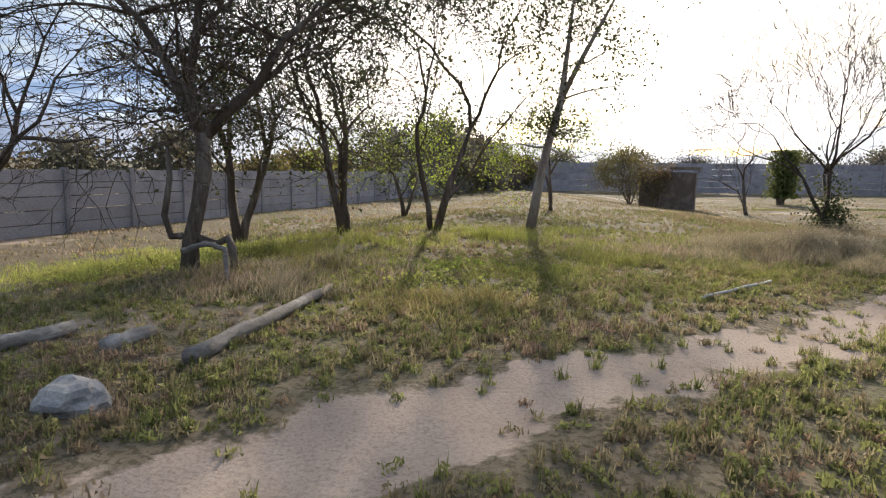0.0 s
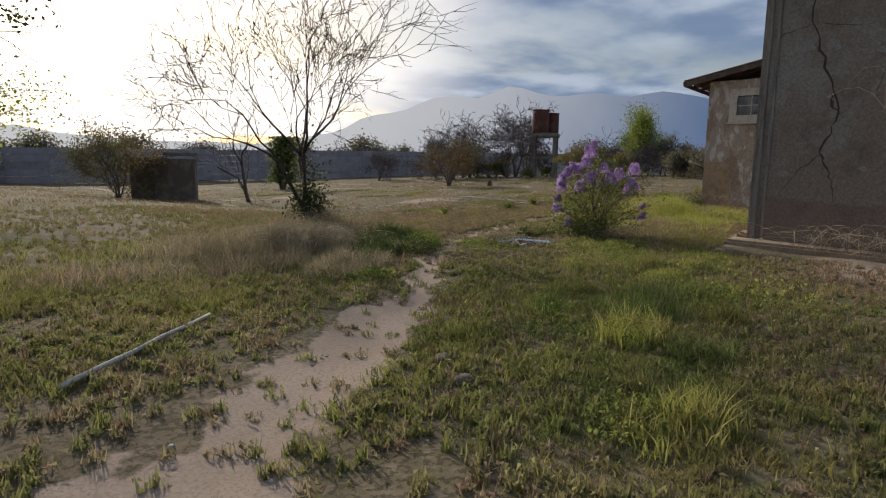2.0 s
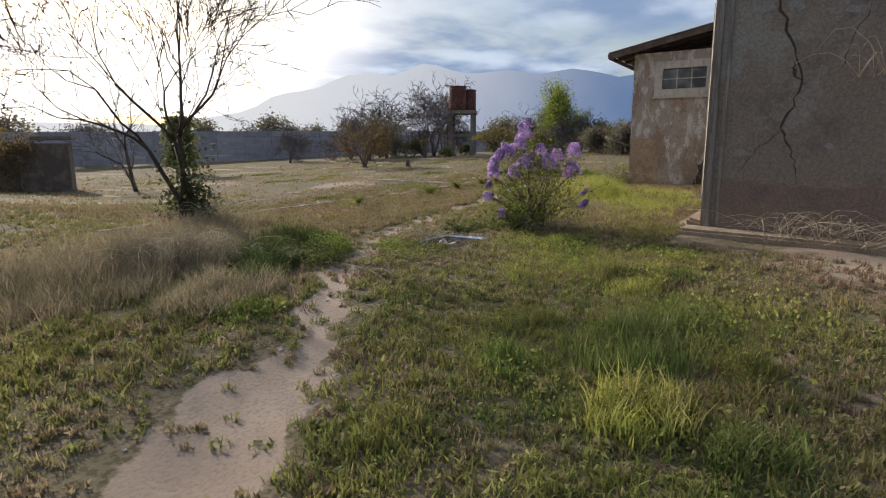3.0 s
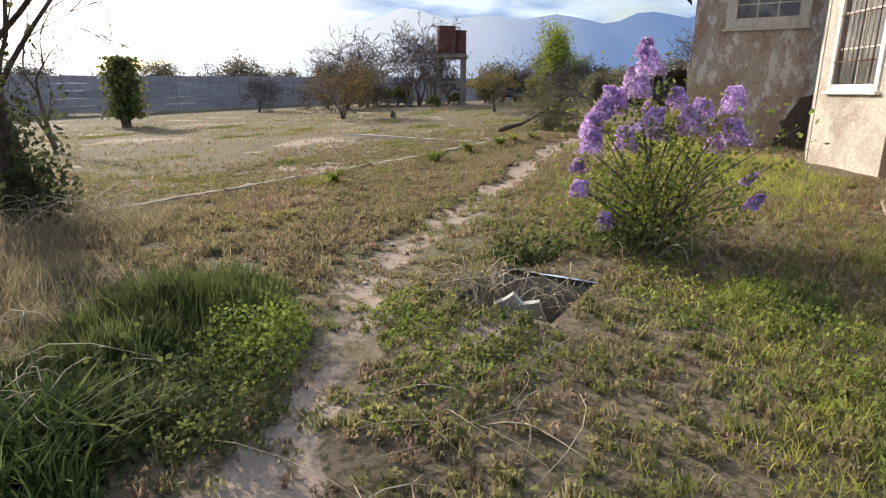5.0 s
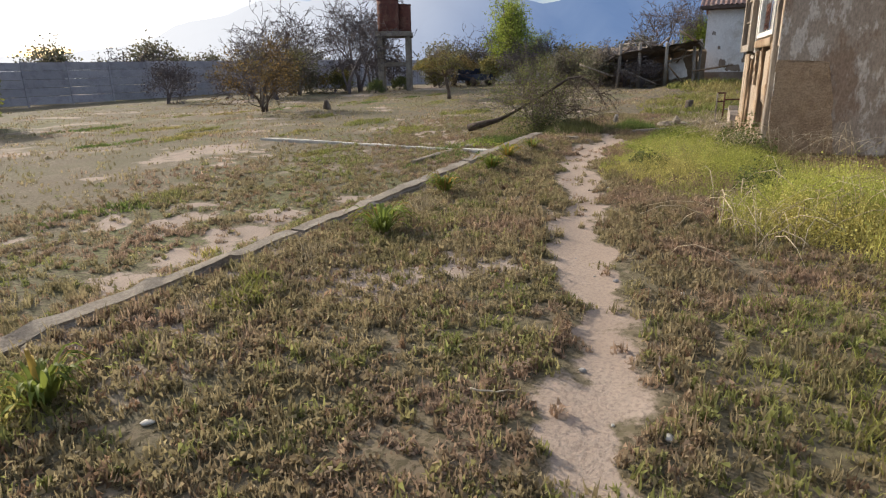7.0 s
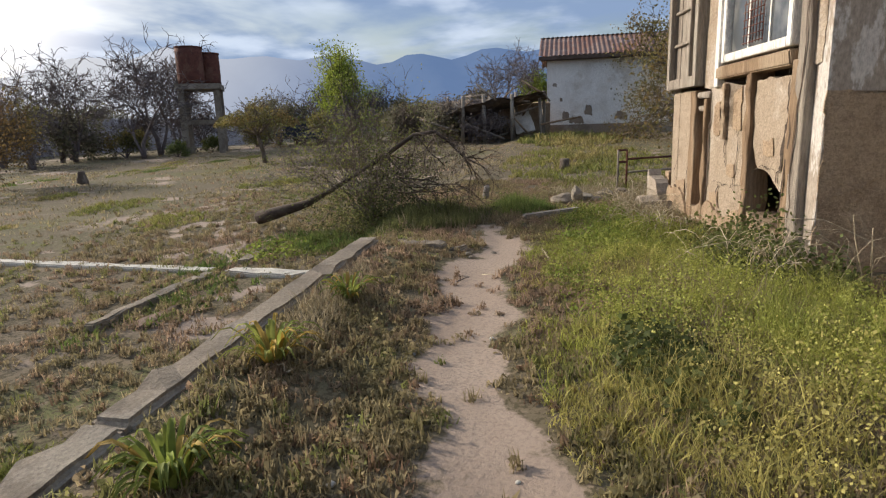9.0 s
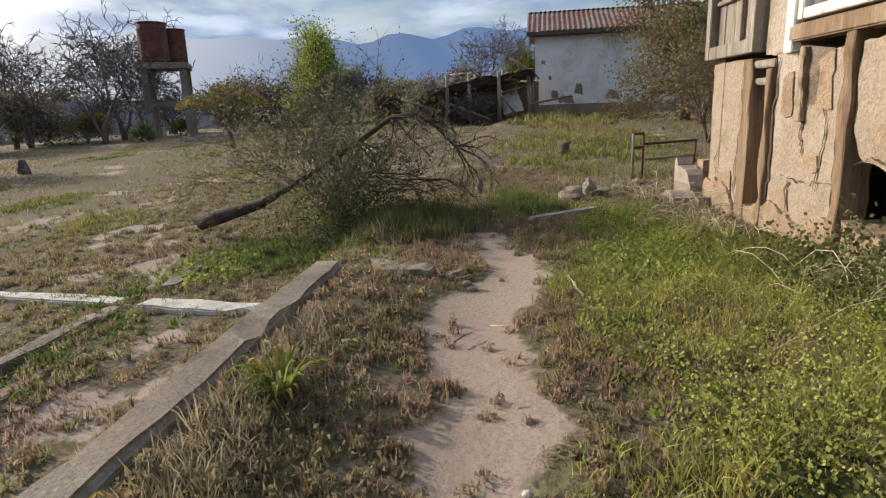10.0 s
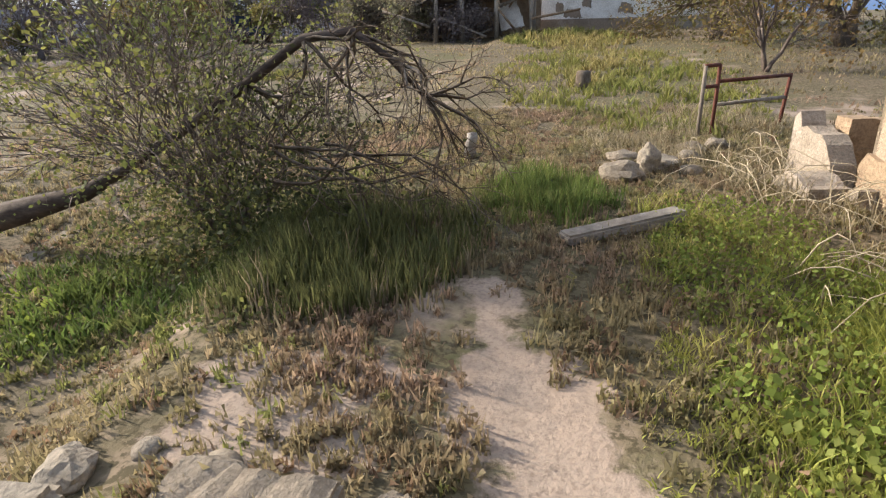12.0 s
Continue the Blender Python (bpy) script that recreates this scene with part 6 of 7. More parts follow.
stand(14.5, 3.4, 4.6, 1.7, 6500, 0.28, M_GRASS_LUSH, 414, "yellow-green grass beside the farmhouse", turn=8)
stand(11.0, 4.6, 3.2, 0.8, 3600, 0.14, M_GRASS_TALL, 436, "yellowing grass beside the footpath", turn=12, wide=0.008)
stand(12.0, 3.6, 2.2, 1.2, 1800, 0.20, M_GRASS_STRAW, 415, STRAW)
stand(15.4, 4.5, 1.6, 0.8, 4500, 0.62, M_GRASS_LUSH, 437, "feathery bright green fennel bank", turn=8, wide=0.006, lean=0.4)
stand(15.1, 5.05, 0.95, 0.7, 2000, 0.5, M_GRASS_LUSH, 416, "feathery bright green fennel clump", wide=0.004, lean=0.4)
stand(18.6, 6.0, 3.0, 1.25, 5500, 0.36, M_GRASS_LUSH, 417, "tall bright grass along the farmhouse", turn=8, wide=0.0045)
stand(22.3, 6.5, 2.4, 0.85, 4200, 0.26, M_GRASS_LUSH, 418, "tall bright grass along the farmhouse", turn=10)
stand(19.6, 7.15, 2.9, 0.5, 6500, 0.16, M_GRASS_LUSH, 419, GREEN, turn=4)
# shade under the bush is put into this stand's darker green
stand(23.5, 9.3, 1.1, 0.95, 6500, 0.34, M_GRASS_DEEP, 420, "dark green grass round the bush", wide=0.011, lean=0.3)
stand(23.3, 9.2, 1.1, 0.9, 420, 0.34, M_GRASS_STRAW, 428, "seeding grass round the bush", wide=0.011, lean=0.25)
stand(22.9, 10.9, 0.8, 0.9, 1500, 0.22, M_GRASS_DARK, 421, "dark green grass round the bush", wide=0.015)
stand(24.3, 8.0, 0.9, 0.6, 2600, 0.30, M_GRASS_DARK, 422, GREEN, wide=0.010, lean=0.4)
stand(26.5, 6.0, 3.0, 1.6, 3000, 0.28, M_GRASS_STRAW, 423, STRAW, turn=0)
stand(34.0, 6.5, 7.0, 2.6, 3600, 0.34, M_GRASS_TALL, 424, "grass in front of the store", wide=0.03)
stand(47.0, 6.8, 6.0, 2.8, 2400, 0.5, M_GRASS_TALL, 425, "grass in front of the store", wide=0.05)
stand(13.5, 8.55, 3.4, 0.32, 1200, 0.16, M_GRASS_STRAW, 426, "tawny grass along the kerb", turn=1.5)
stand(19.2, 9.0, 2.3, 0.22, 900, 0.20, M_GRASS_STRAW, 427, "tawny grass along the kerb", turn=1.5)
for i, (x, y, r) in enumerate(((9.9, 8.35, 0.4), (11.6, 8.5, 0.35), (11.2, 13.2, 0.7), (17.2, 10.3, 0.5), (24.8, 14.6, 0.9), (29, 21, 0.8), (20, 14.5, 0.5), (31, 15.5, 1.4), (27, 17.5, 1.3), (36, 15.0, 1.2), (7.9, 7.0, 0.3), (13.2, 10.6, 0.5))):
    stand(x, y, r, r * 0.7, int(380 + 500 * r), 0.14 + 0.04 * r, M_GRASS_TALL, 440 + i, "low green weed clump in the yard", wide=0.016, name="weed_clump")

rnd = random.Random(91)
for i in range(22):
    x, y, r = rnd.uniform(12, 46), rnd.uniform(10.5, 30), rnd.uniform(0.5, 1.5)
    stand(x, y, r * 1.5, r * 0.5, int(300 + 450 * r), 0.10 + 0.03 * r, M_GRASS_TALL if i % 3 else M_GRASS_DARK, 460 + i, "low green weed clump in the yard", wide=0.02, name="weed_clump")


def leafy(cx, cy, rx, ry, tall, count, size, mat, seed, label, turn=0.0):
    """Broad-leaved weeds: leaves in heaped layers."""
    g = np.random.default_rng(seed)
    r, a = np.sqrt(g.uniform(0, 1, count)), g.uniform(0, 2 * np.pi, count)
    ox, oy = rx * r * np.cos(a), ry * r * np.sin(a)
    c, s = math.cos(radians(turn)), math.sin(radians(turn))
    x, y = cx + c * ox - s * oy, cy + s * ox + c * oy
    keep = (trail_gap(x, y) > -0.05) & clear_of_things(x, y) & (g.uniform(-0.8, 1, count) < lumps(x, y, 0.5, seed))
    x, y, r = x[keep], y[keep], r[keep]
    z = height(x, y) + tall * g.uniform(0.05, 1, len(x)) * (1.05 - 0.6 * r ** 2) * (0.66 + 0.3 * lumps(x, y, 0.45, seed + 2) + 0.4 * lumps(x, y, 0.12, seed + 4)) * g.uniform(0.5, 1.3, len(x))
    tagged(leaf_mesh("broadleaf_weeds", np.stack([x, y, z], 1), size, mat, None, seed, "", 1.3), label, "weeds", kind="stuff")


LUSH = "lush broad-leaved weeds beside the footpath"
leafy(5.45, 4.72, 0.55, 0.3, 0.34, 5200, 0.021, M_LEAF_LUSH, 501, LUSH, 38)
leafy(4.95, 4.38, 0.45, 0.3, 0.28, 3600, 0.022, M_LEAF, 518, LUSH, 30)
# darker low layer paints the shade inside the clump
leafy(5.0, 4.8, 0.85, 0.4, 0.26, 5000, 0.026, M_LEAF, 515, "low layer of broad-leaved weeds, clump shade in its dark green", 32)
leafy(6.35, 4.45, 0.32, 0.2, 0.11, 1100, 0.02, M_LEAF_LUSH, 519, "low green weeds beside the pit")
leafy(6.25, 3.75, 0.42, 0.3, 0.13, 1700, 0.02, M_LEAF, 520, "low green weeds beside the pit")
leafy(7.75, 2.95, 0.75, 0.45, 0.16, 3000, 0.02, M_LEAF_LUSH, 521, "bright low weeds beside the pit", 15)
leafy(6.9, 2.0, 1.1, 0.5, 0.14, 4000, 0.024, M_LEAF_LUSH, 513, "green weeds in front of the farmhouse", 15)
leafy(23.3, 9.5, 1.1, 0.8, 0.2, 5000, 0.022, M_LEAF, 514, "lush weeds under the bush")
leafy(6.1, 4.1, 0.3, 0.2, 0.10, 1000, 0.02, M_LEAF_LUSH, 517, LUSH)
leafy(3.0, 3.25, 0.35, 0.25, 0.16, 1300, 0.028, M_LEAF_LUSH, 502, LUSH)
leafy(5.75, 3.6, 0.6, 0.4, 0.08, 1500, 0.02, M_LEAF_LUSH, 503, LUSH)
leafy(8.15, 4.25, 0.5, 0.3, 0.2, 2200, 0.04, M_LEAF, 504, "broad green leaves at the foot of the lilac")
leafy(18.7, 6.1, 2.6, 1.0, 0.42, 52000, 0.014, M_GRASS_LUSH, 505, "feathery bright weeds along the farmhouse", 8)
leafy(18.1, 6.75, 0.75, 0.3, 0.22, 3200, 0.036, M_LEAF, 522, "dark broad-leaved weeds among the bright grass", 8)
leafy(19.9, 7.2, 1.3, 0.28, 0.16, 4200, 0.022, M_LEAF_LUSH, 523, "fresh green weeds along the footpath", 6)
leafy(21.6, 6.9, 0.9, 0.5, 0.26, 4500, 0.028, M_LEAF_LUSH, 524, "fresh green weeds along the footpath", 6)
leafy(20.9, 5.5, 1.5, 0.5, 0.62, 9000, 0.032, M_LEAF, 516, "dark leafy weeds at the foot of the adobe wall", 7)
leafy(22.6, 6.6, 2.0, 0.7, 0.32, 22000, 0.02, M_LEAF_LUSH, 506, "lush bright weeds along the farmhouse", 8)
leafy(15.2, 5.0, 0.95, 0.7, 0.52, 15000, 0.015, M_GRASS_LUSH, 507, "feathery bright green fennel clump")
leafy(15.4, 4.5, 1.6, 0.85, 0.62, 22000, 0.018, M_GRASS_LUSH, 525, "feathery bright green fennel bank", 8)
leafy(16.4, 5.2, 0.6, 0.4, 0.4, 3500, 0.024, M_LEAF, 526, "dark leafy weeds among the fennel", 8)
leafy(4.4, 0.2, 1.1, 0.5, 0.26, 3000, 0.026, M_LEAF_LUSH, 508, "clump of green weeds")
leafy(5.6, 0.4, 2.6, 1.1, 0.16, 4200, 0.03, M_LEAF_LUSH, 509, "green weeds in front of the farmhouse", 20)
leafy(-7.0, 4.8, 1.8, 1.5, 0.22, 5200, 0.03, M_GRASS_LUSH, 510, "green weeds under the trees", 30)
leafy(-3.4, 3.3, 1.6, 0.8, 0.2, 3000, 0.034, M_LEAF_LUSH, 511, "green weeds under the trees", 30)
leafy(22.4, 11.2, 0.7, 0.6, 0.14, 1500, 0.034, M_LEAF_LUSH, 512, "green weeds beside the bush")


rnd = random.Random(314)
for i in range(26):
    x = rnd.uniform(1.2, 9.0)
    y = rnd.uniform(-1.4, 0.5) + 0.27 * x
    r = rnd.uniform(0.25, 0.6)
    tall = rnd.uniform(0.12, 0.26)
    stand(x, y, r, r * 0.7, int(900 * r), tall * 1.2, (M_GRASS_DARK, M_GRASS_TALL, M_GRASS_LUSH)[i % 3], 700 + i, "rough tuft of weeds and grass", wide=0.009, lean=0.6, name="weed_clump")
    leafy(x, y, r * 0.9, r * 0.6, tall, int(2600 * r), 0.019, M_LEAF_LUSH if i % 2 else M_LEAF, 740 + i, "rough leafy mound of weeds")


# ---- strap-leaved plants along the kerb ----
def strap_plant(x, y, count, size, yellow, seed):
    root = thing("strap_leaf_plant", pose(x, y, at(x, y)), "clump of arching strap leaves, some yellowed", "plant", "plants along the kerb")
    rnd = random.Random(seed)
    for name, share, mat in (("leaves", 1 - yellow, M_LEAF_LUSH), ("yellow_leaves", yellow, M_YELLOW)):
        verts, faces = [], []
        for _ in range(max(3, int(count * share))):
            a, reach, top, w = rnd.uniform(0, 2 * math.pi), size * rnd.uniform(0.5, 1.1), size * rnd.uniform(0.4, 0.85), rnd.uniform(0.010, 0.018)
            d, side = Vector((math.cos(a), math.sin(a), 0)), Vector((-math.sin(a), math.cos(a), 0))
            start, foot = len(verts), d * rnd.uniform(0, 0.06)
            for k in range(6):
                u = k / 5
                p = foot + d * reach * u + Vector((0, 0, top * math.sin(u * 2.35) * 1.1 - 0.0))
                wk = w * (1 - u ** 2.5)
                verts += [p - side * wk, p - Vector((0, 0, 0.006)), p + side * wk]
            for k in range(5):
                i = start + 3 * k
                faces += [(i, i + 1, i + 4, i + 3), (i + 1, i + 2, i + 5, i + 4)]
        raw(name, verts, faces, mat, root, True)


for i, (x, y, n, size, yellow) in enumerate(((13.3, 8.5, 70, 0.30, 0.15), (15.1, 8.72, 60, 0.26, 0.35), (16.7, 8.75, 60, 0.24, 0.15), (17.8, 8.9, 50, 0.24, 0.3), (19.05, 8.9, 50, 0.22, 0.2), (10.1, 8.3, 40, 0.24, 0.1))):
    strap_plant(x, y, n, size, yellow, 600 + i)


# ---- dry brambles ----
def brambles(cx, cy, z, rx, ry, tall, count, seed, label, name="dry_brambles"):
    rnd, tubes = random.Random(seed), Tubes()
    for _ in range(count):
        a = Vector((rnd.gauss(0, rx * 0.5), rnd.gauss(0, ry * 0.5), 0))
        b = a + Vector((rnd.gauss(0, rx * 0.7), rnd.gauss(0, ry * 0.7), rnd.uniform(-0.02, tall * 0.5)))
        m = a.lerp(b, 0.5) + Vector((rnd.gauss(0, 0.08), rnd.gauss(0, 0.08), tall * rnd.uniform(0.4, 1.0)))
        pts = [a * (1 - u) ** 2 + m * 2 * u * (1 - u) + b * u * u for u in (0, 0.25, 0.5, 0.75, 1)]
        r = rnd.uniform(0.002, 0.0045)
        tubes.add(pts, [r, r, r * 0.9, r * 0.7, r * 0.4], 4)
    ob = tubes.part(name, M_DRY)
    ob.location = (cx, cy, z)
    return tagged(ob, label, "brambles", kind="stuff")


TANGLE = "tangle of pale dry stems"
brambles(14.7, 5.4, 0.0, 0.9, 0.5, 0.5, 70, 1, TANGLE)
brambles(15.5, 4.6, 0.05, 0.8, 0.5, 0.7, 40, 2, TANGLE)
brambles(9.0, 3.3, 0.02, 0.7, 0.6, 0.35, 70, 3, "dry stems under the lilac")
brambles(7.0, 4.15, -0.05, 0.35, 0.3, 0.3, 70, 4, "dry stalks hanging into the pit")
brambles(7.3, 3.6, -0.1, 0.28, 0.25, 0.25, 40, 5, "dry stalks hanging into the pit")
brambles(8.9, -0.7, 0.1, 0.35, 1.1, 0.6, 80, 6, "dry climber stems against the cracked wall")
brambles(9.1, -1.2, 2.2, 0.12, 0.7, 0.8, 30, 7, "dry climber stems against the cracked wall")
brambles(20.4, 5.6, 0.05, 0.35, 0.3, 0.5, 50, 8, TANGLE)
brambles(22.6, 6.2, 0.05, 0.7, 0.4, 0.45, 80, 9, TANGLE)
brambles(24.6, 6.2, 0.05, 0.8, 0.5, 0.45, 50, 10, TANGLE)
brambles(4.2, 5.0, 0.05, 0.35, 0.3, 0.3, 60, 11, "dry weed stalks by the footpath")
brambles(5.2, 3.3, 0.0, 0.6, 0.5, 0.1, 24, 12, "dry weed stalks by the footpath")
brambles(3.8, 5.4, 0.05, 0.55, 0.4, 0.55, 320, 13, "dry weed stalks by the footpath")
brambles(19.8, 4.4, 0.1, 0.3, 0.9, 0.7, 40, 14, "dry climber stems against the whitewashed wall")
brambles(6.3, 8.5, 0.05, 0.8, 0.6, 0.6, 60, 15, "dry stalks round the bare tree")


# ---- stones, logs and litter ----
def boulder(name, x, y, size, seed, mat=None, label="rough grey stone lying on the ground", flat=0.6, sink=0.3, group="", category="stone", turn=0.0):
    bm = bmesh.new()
    bmesh.ops.create_icosphere(bm, subdivisions=3 if max(size) > 0.1 else 2, radius=1)
    for v in bm.verts:
        n = noise.noise(v.co * 1.3 + Vector((seed * 3.1, 0, 0))) * 0.35 + noise.noise(v.co * 3.1 + Vector((0, seed, 0))) * 0.14
        v.co = Vector((v.co.x * size[0], v.co.y * size[1], v.co.z * size[2])) * (1 + n)
    ob = part(name, bm, mat or M_STONE, shade=max(size) < 0.1)
    ob.matrix_world = pose(x, y, at(x, y) + size[2] * (1 - 2 * sink), 0, 0, turn or seed * 47)
    return tagged(ob, label, category, group)


boulder("boulder", -5.45, -0.72, (0.20, 0.16, 0.12), 3, label="large pale grey boulder on the bare soil", category="boulder")
boulder("dirt_clod", 1.40, 0.72, (0.085, 0.06, 0.045), 5, M_TWIG, "dark clod of earth in the weeds", category="clod")
boulder("dirt_clod", 1.18, 0.36, (0.07, 0.06, 0.04), 6, M_TWIG, "dark clod of earth in the weeds", category="clod")
for i, (x, y, s) in enumerate(((21.32, 9.5, 0.11), (21.4, 9.0, 0.07), (21.3, 8.82, 0.06), (21.45, 9.3, 0.06), (21.0, 8.25, 0.04), (21.3, 8.05, 0.035), (21.1, 8.3, 0.05))):
    boulder("rubble_stone", x, y, (s, s * 0.8, s * 0.5), 20 + i, M_CONCRETE, "broken pale rubble at the end of the kerb", group="rubble at the kerb end", sink=0.35)
for i, (x, y, sx, sy, sz) in enumerate(((25.2, 7.3, 0.26, 0.2, 0.14), (25.6, 6.9, 0.24, 0.18, 0.10), (25.9, 7.2, 0.2, 0.2, 0.08), (26.2, 6.5, 0.2, 0.16, 0.1), (25.8, 6.6, 0.14, 0.12, 0.1), (26.4, 6.2, 0.16, 0.14, 0.1),
                                        (25.4, 7.05, 0.14, 0.12, 0.22), (26.0, 6.9, 0.1, 0.1, 0.08), (25.3, 6.7, 0.12, 0.1, 0.08))):
    boulder("wall_stone", x, y, (sx * 0.75, sy * 0.75, sz * 0.7), 40 + i, M_CONCRETE, "grey stone of a tumbled low wall", group="tumbled stone wall", sink=0.2)
rnd = random.Random(77)
for i in range(46):
    k = rnd.randint(3, 19)
    u = rnd.random()
    x = TRAIL[k][0] + u * (TRAIL[k + 1][0] - TRAIL[k][0]) + rnd.gauss(0, 0.35)
    y = TRAIL[k][1] + u * (TRAIL[k + 1][1] - TRAIL[k][1]) + rnd.gauss(0, 0.35)
    s = rnd.choice((0.010, 0.013, 0.016, 0.022))
    boulder("pebble", x, y, (s, s * 0.8, s * 0.6), 100 + i, M_CONCRETE_PALE if i % 3 else M_STONE, "small pale stone beside the footpath", group="stones along the footpath", sink=0.25)
for i, (x, y) in enumerate(((6.72, 4.98), (6.05, 5.02), (5.75, 4.9), (8.4, 5.85), (8.1, 5.95), (8.75, 8.15), (10.2, 7.75), (9.1, 6.75), (5.4, 4.55), (7.3, 5.6), (7.7, 5.45), (11.0, 5.75))):
    boulder("pebble", x, y, (0.03, 0.02, 0.012), 150 + i, M_CONCRETE_PALE, "flat whitish stone in the weeds", group="stones along the footpath", sink=0.15)


def log(name, points, radii, label, mat=None, category="log", sides=10, seed=1):
    rnd, tubes = random.Random(seed), Tubes()
    pts = [Vector((x, y, at(x, y) + z)) for x, y, z in points]
    fine, fr = [], []
    for i in range(len(pts) - 1):
        for k in range(5):
            u = k / 5
            fine.append(pts[i].lerp(pts[i + 1], u) + Vector((rnd.gauss(0, 0.006), rnd.gauss(0, 0.006), rnd.gauss(0, 0.006))))
            fr.append((radii[i] + u * (radii[i + 1] - radii[i])) * rnd.uniform(0.93, 1.07))
    tubes.add(fine + [pts[-1]], fr + [radii[-1]], sides)
    return tagged(tubes.part(name, mat or M_DEADWOOD), label, category)


log("log", [(-5.05, -0.1, 0.06), (-4.72, 1.1, 0.07), (-4.4, 2.4, 0.06)], [0.06, 0.055, 0.045], "long weathered grey log lying in the grass", seed=2)
log("log", [(-6.7, -0.2, 0.05), (-6.16, 0.7, 0.05)], [0.065, 0.055], "weathered grey log half sunk in the grass", seed=3)
log("log", [(-5.72, 0.22, 0.04), (-5.55, 0.6, 0.05)], [0.06, 0.055], "short grey log piece in the grass", seed=4)
log("stick", [(-0.5, 1.95, 0.04), (0.82, 2.78, 0.04)], [0.018, 0.014], "pale stick lying across the weeds", M_CONCRETE_PALE, "stick", 8, 5)
beam = part("timber_beam", box(bmesh.new(), 0, 0.92, -0.07, 0.07, 0, 0.07, 0.015, 0.012, 4), M_DEADWOOD)
beam.matrix_world = pose(23.62, 7.85, at(23.62, 7.85) + 0.005, 0, -2, -61)
tagged(beam, "weathered grey timber beam lying in the grass", "timber")
log("stump", [(26.1, 8.72, 0.0), (26.12, 8.70, 0.26)], [0.07, 0.05], "small dead stump in the grass", category="stump", seed=7)
log("stump", [(31.6, 7.2, 0.0), (31.6, 7.2, 0.3)], [0.16, 0.13], "cut tree stump in the yard", M_BARK, "stump", seed=8)
log("stump", [(32.8, 23.7, 0.0), (32.8, 23.7, 0.45)], [0.22, 0.1], "dark broken stump in the yard", M_BARK, "stump", seed=9)
log("branch_stub", [(-6.2, 3.2, 0.3), (-5.85, 2.9, 0.42), (-5.6, 2.75, 0.38), (-5.55, 2.65, 0.0)], [0.035, 0.032, 0.03, 0.02], "broken crooked branch beside the gnarled tree", category="branch", seed=10)
log("stick", [(21.25, 7.52, 0.03), (20.75, 7.43, 0.04)], [0.014, 0.01], "pale dry stick on the path's edge", M_DRY, "stick", 6, 11)
rnd = random.Random(6)
for i in range(16):
    x, y = rnd.uniform(5, 21), 0
    y = float(np.interp(x, [p[0] for p in TRAIL], [p[1] for p in TRAIL])) + rnd.gauss(0.5, 1.0)
    if not clear_of_things(np.array([x]), np.array([y]))[0]:
        continue
    a = rnd.uniform(0, 6.28)
    d = rnd.uniform(0.08, 0.25)
    log("twig", [(x, y, 0.035), (x + d * math.cos(a), y + d * math.sin(a), 0.045)], [0.006, 0.003], "thin dead twig lying on the weeds", M_TWIG if i % 2 else M_DRY, "twig", 5, 20 + i)
# white sheet of rubbish in the pit
litter = part("plaster_shard", slab_poly([(0, 0), (0.34, -0.04), (0.36, 0.22), (0.22, 0.34), (0.16, 0.24), (0.05, 0.28)], 0.03, 0.01, 5), M_PLASTER_WHITE)
litter.matrix_world = pose(7.08, 3.68, -0.24, -30, 0, 107)
tagged(litter, "pale broken plasterboard shard inside the pit", "rubbish")
bm = bmesh.new()
box(bm, PIT[0] + 0.1, PIT[1] - 0.1, PIT[2] + 0.06, PIT[3] - 0.06, -0.745, -0.44, 0.03, 0.04, 3)
tagged(part("pit_rubble", bm, M_ADOBE_RAW), "heap of earth and rubble in the pit", "rubble")


# ---- pipe gate and broken wall ----
def gate():
    root = thing("pipe_gate", pose(27.2, 6.2, at(27.2, 6.2), 0, 0, -56), "rusty bent pipe gate frame standing in dry grass", "gate")
    for a, b in (((0, 0, -0.1), (0, 0, 0.78)), ((0, 0, 0.78), (0.22, 0, 0.78)), ((0.22, 0, 0.78), (0.22, 0, -0.1)), ((0.22, 0, 0.6), (1.45, 0, 0.6)), ((0.22, 0, 0.34), (1.4, 0, 0.34)), ((1.45, 0, 0.62), (1.38, 0, -0.1)), ((0, 0, 0.55), (0.22, 0, 0.55))):
        tube_part("pipe", [a, b], [0.022, 0.022], M_RUST if a[2] > 0.5 else M_GREY_WOOD, root, 8)


gate()


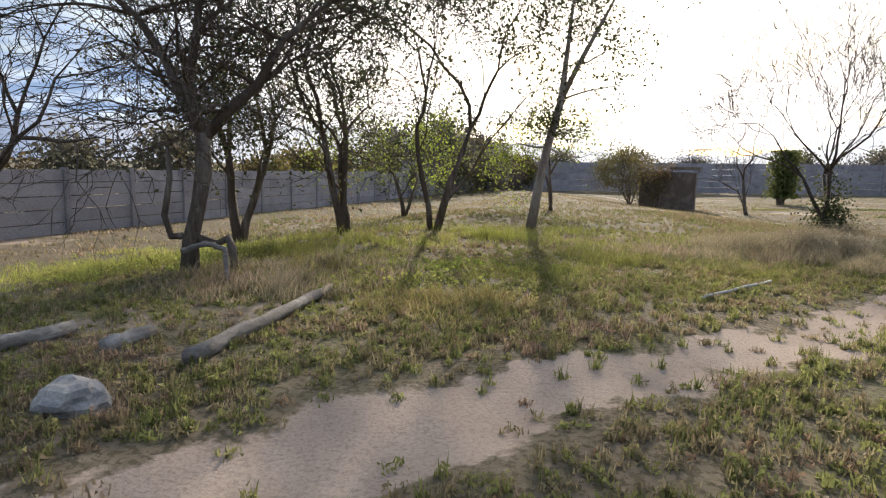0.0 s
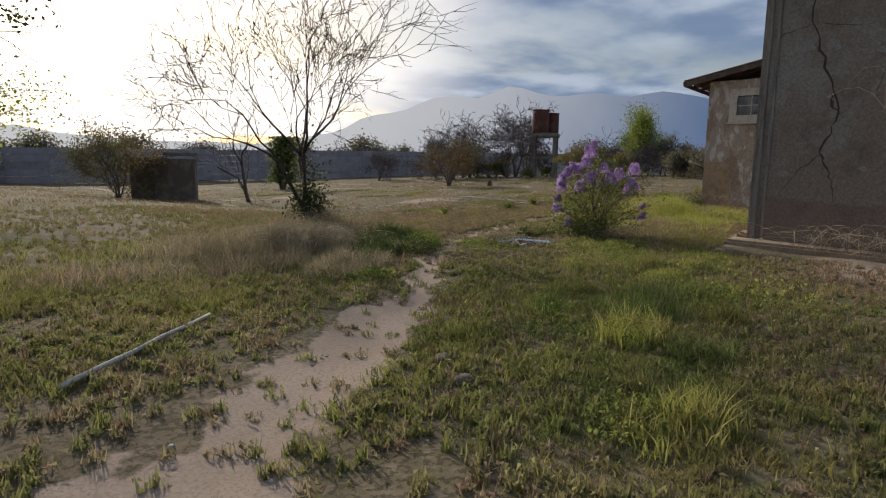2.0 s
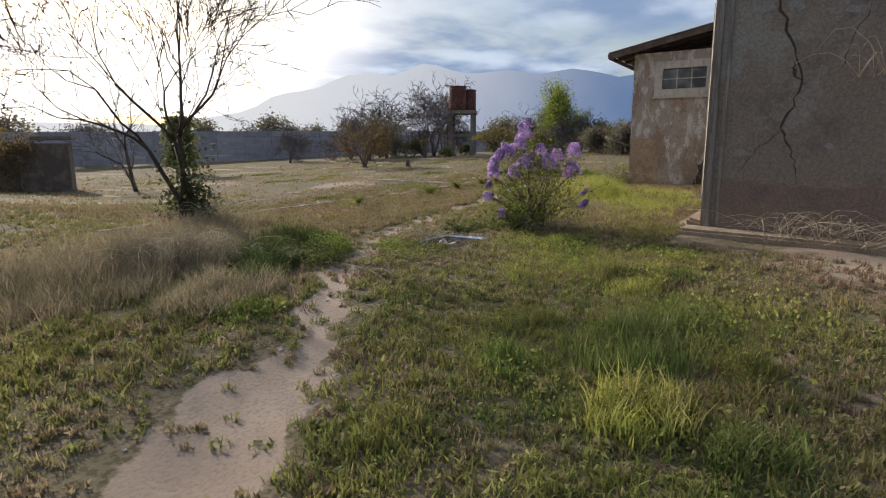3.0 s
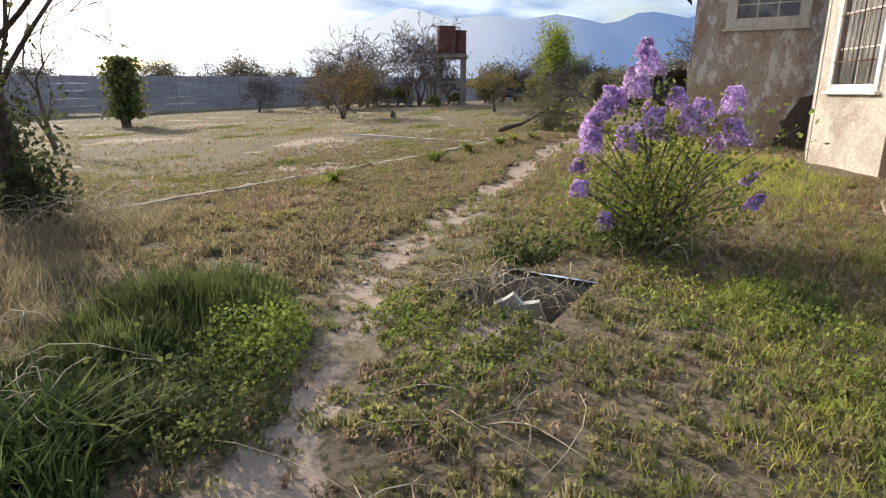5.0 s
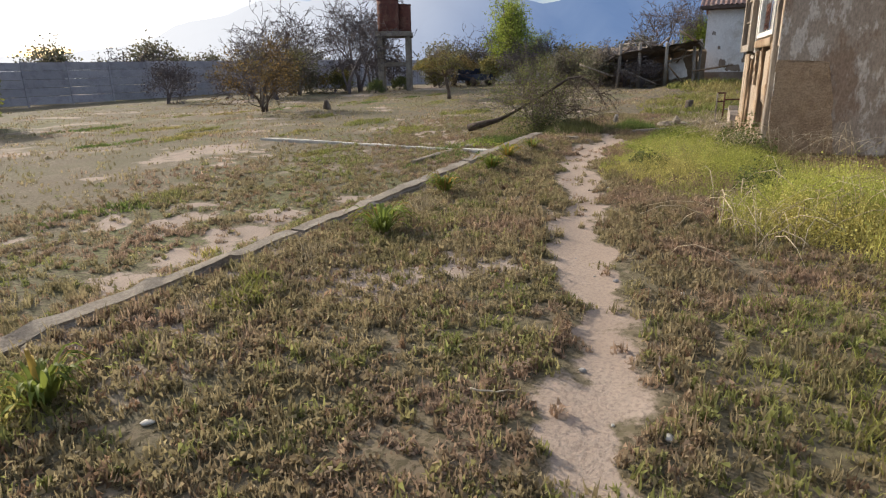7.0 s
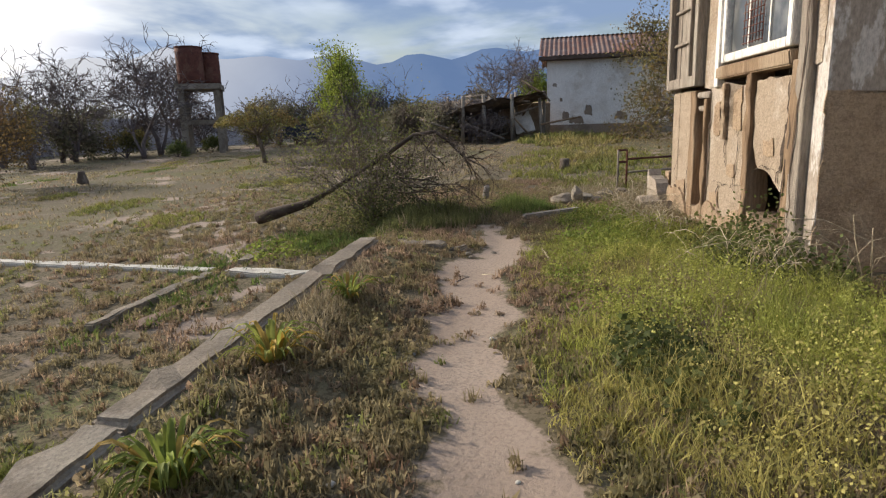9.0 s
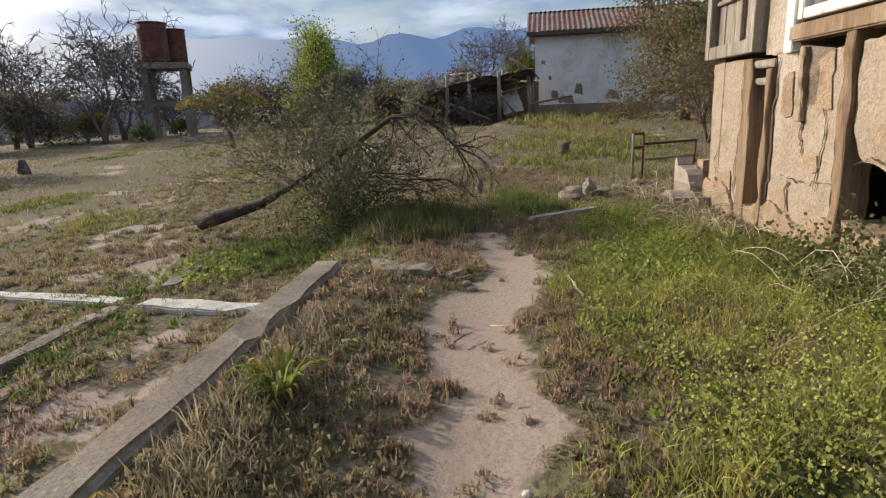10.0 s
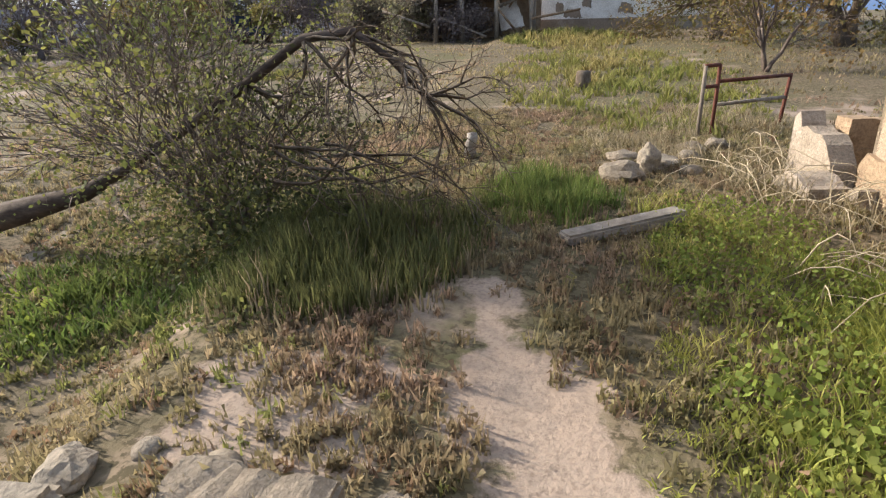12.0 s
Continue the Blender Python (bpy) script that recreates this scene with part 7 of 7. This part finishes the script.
def broken_wall():
    root = thing("broken_wall", pose(24.87, 5.8, at(24.87, 5.8), 0, 0, 7), "broken low adobe wall end beside the farmhouse", "wall")
    part("wall_stub", slab_poly([(-0.02, -0.2), (0.62, -0.2), (0.61, 0.5), (0.54, 0.56), (0.48, 0.44), (0.3, 0.42), (0.1, 0.36), (0, 0.22)], 0.2, 0.035, 2), M_ADOBE_PALE, root, "pale crumbling plaster")
    part("low_wall", slab_poly([(0, -0.2), (1.1, -0.2), (1.1, 0.52), (0.6, 0.5), (0, 0.53)], 0.2, 0.012, 3), M_ADOBE_RAW, root, "brown mud wall").matrix_basis = pose(0.45, -0.25, 0, 0, 0, -90)
    part("fallen_block", slab_poly([(0, -0.1), (0.6, -0.1), (0.55, 0.1), (0.3, 0.18), (0.05, 0.12)], 0.3, 0.03, 4), M_ADOBE_PALE, root).location = (-0.35, 0.3, 0.0)
    part("fallen_block", slab_poly([(0, -0.1), (0.4, -0.1), (0.36, 0.08), (0.1, 0.14)], 0.22, 0.03, 5), M_ADOBE_PALE, root).location = (-0.55, 0.05, 0.0)


broken_wall()


# ---- pickup parked far off by the thicket ----
def pickup():
    root = thing("pickup_truck", pose(57.2, 26.6, at(57.2, 26.6), 0, 0, 60), "dark pickup truck parked by the far trees", "vehicle")
    paint = surface("dark blue paint", (0.02, 0.03, 0.06), (0.03, 0.04, 0.07), 3, 40, 0.35, 0)
    bm = box(bmesh.new(), -2.3, 2.3, -0.85, 0.85, 0.45, 0.95, 0.12)
    part("body", bm, paint, root)
    part("cab", box(bmesh.new(), -0.6, 1.0, -0.78, 0.78, 0.9, 1.6, 0.18), paint, root)
    box_part("windscreen", (0.98, 1.02, -0.6, 0.6, 1.05, 1.48), M_GLASS, root)
    for x in (-1.45, 1.45):
        for y in (-0.8, 0.8):
            wheel = tube_part("wheel", [(x, y - 0.1, 0.36), (x, y + 0.1, 0.36)], [0.36, 0.36], M_CRACK, root, 20)


pickup()

# ---- the plan is drawn in paces: bring it to metres ----
for ob in list(scene.objects):
    if ob.parent is None and ob.type in {"MESH", "EMPTY"}:
        ob.matrix_world = Matrix.Scale(SCALE, 4) @ ob.matrix_basis
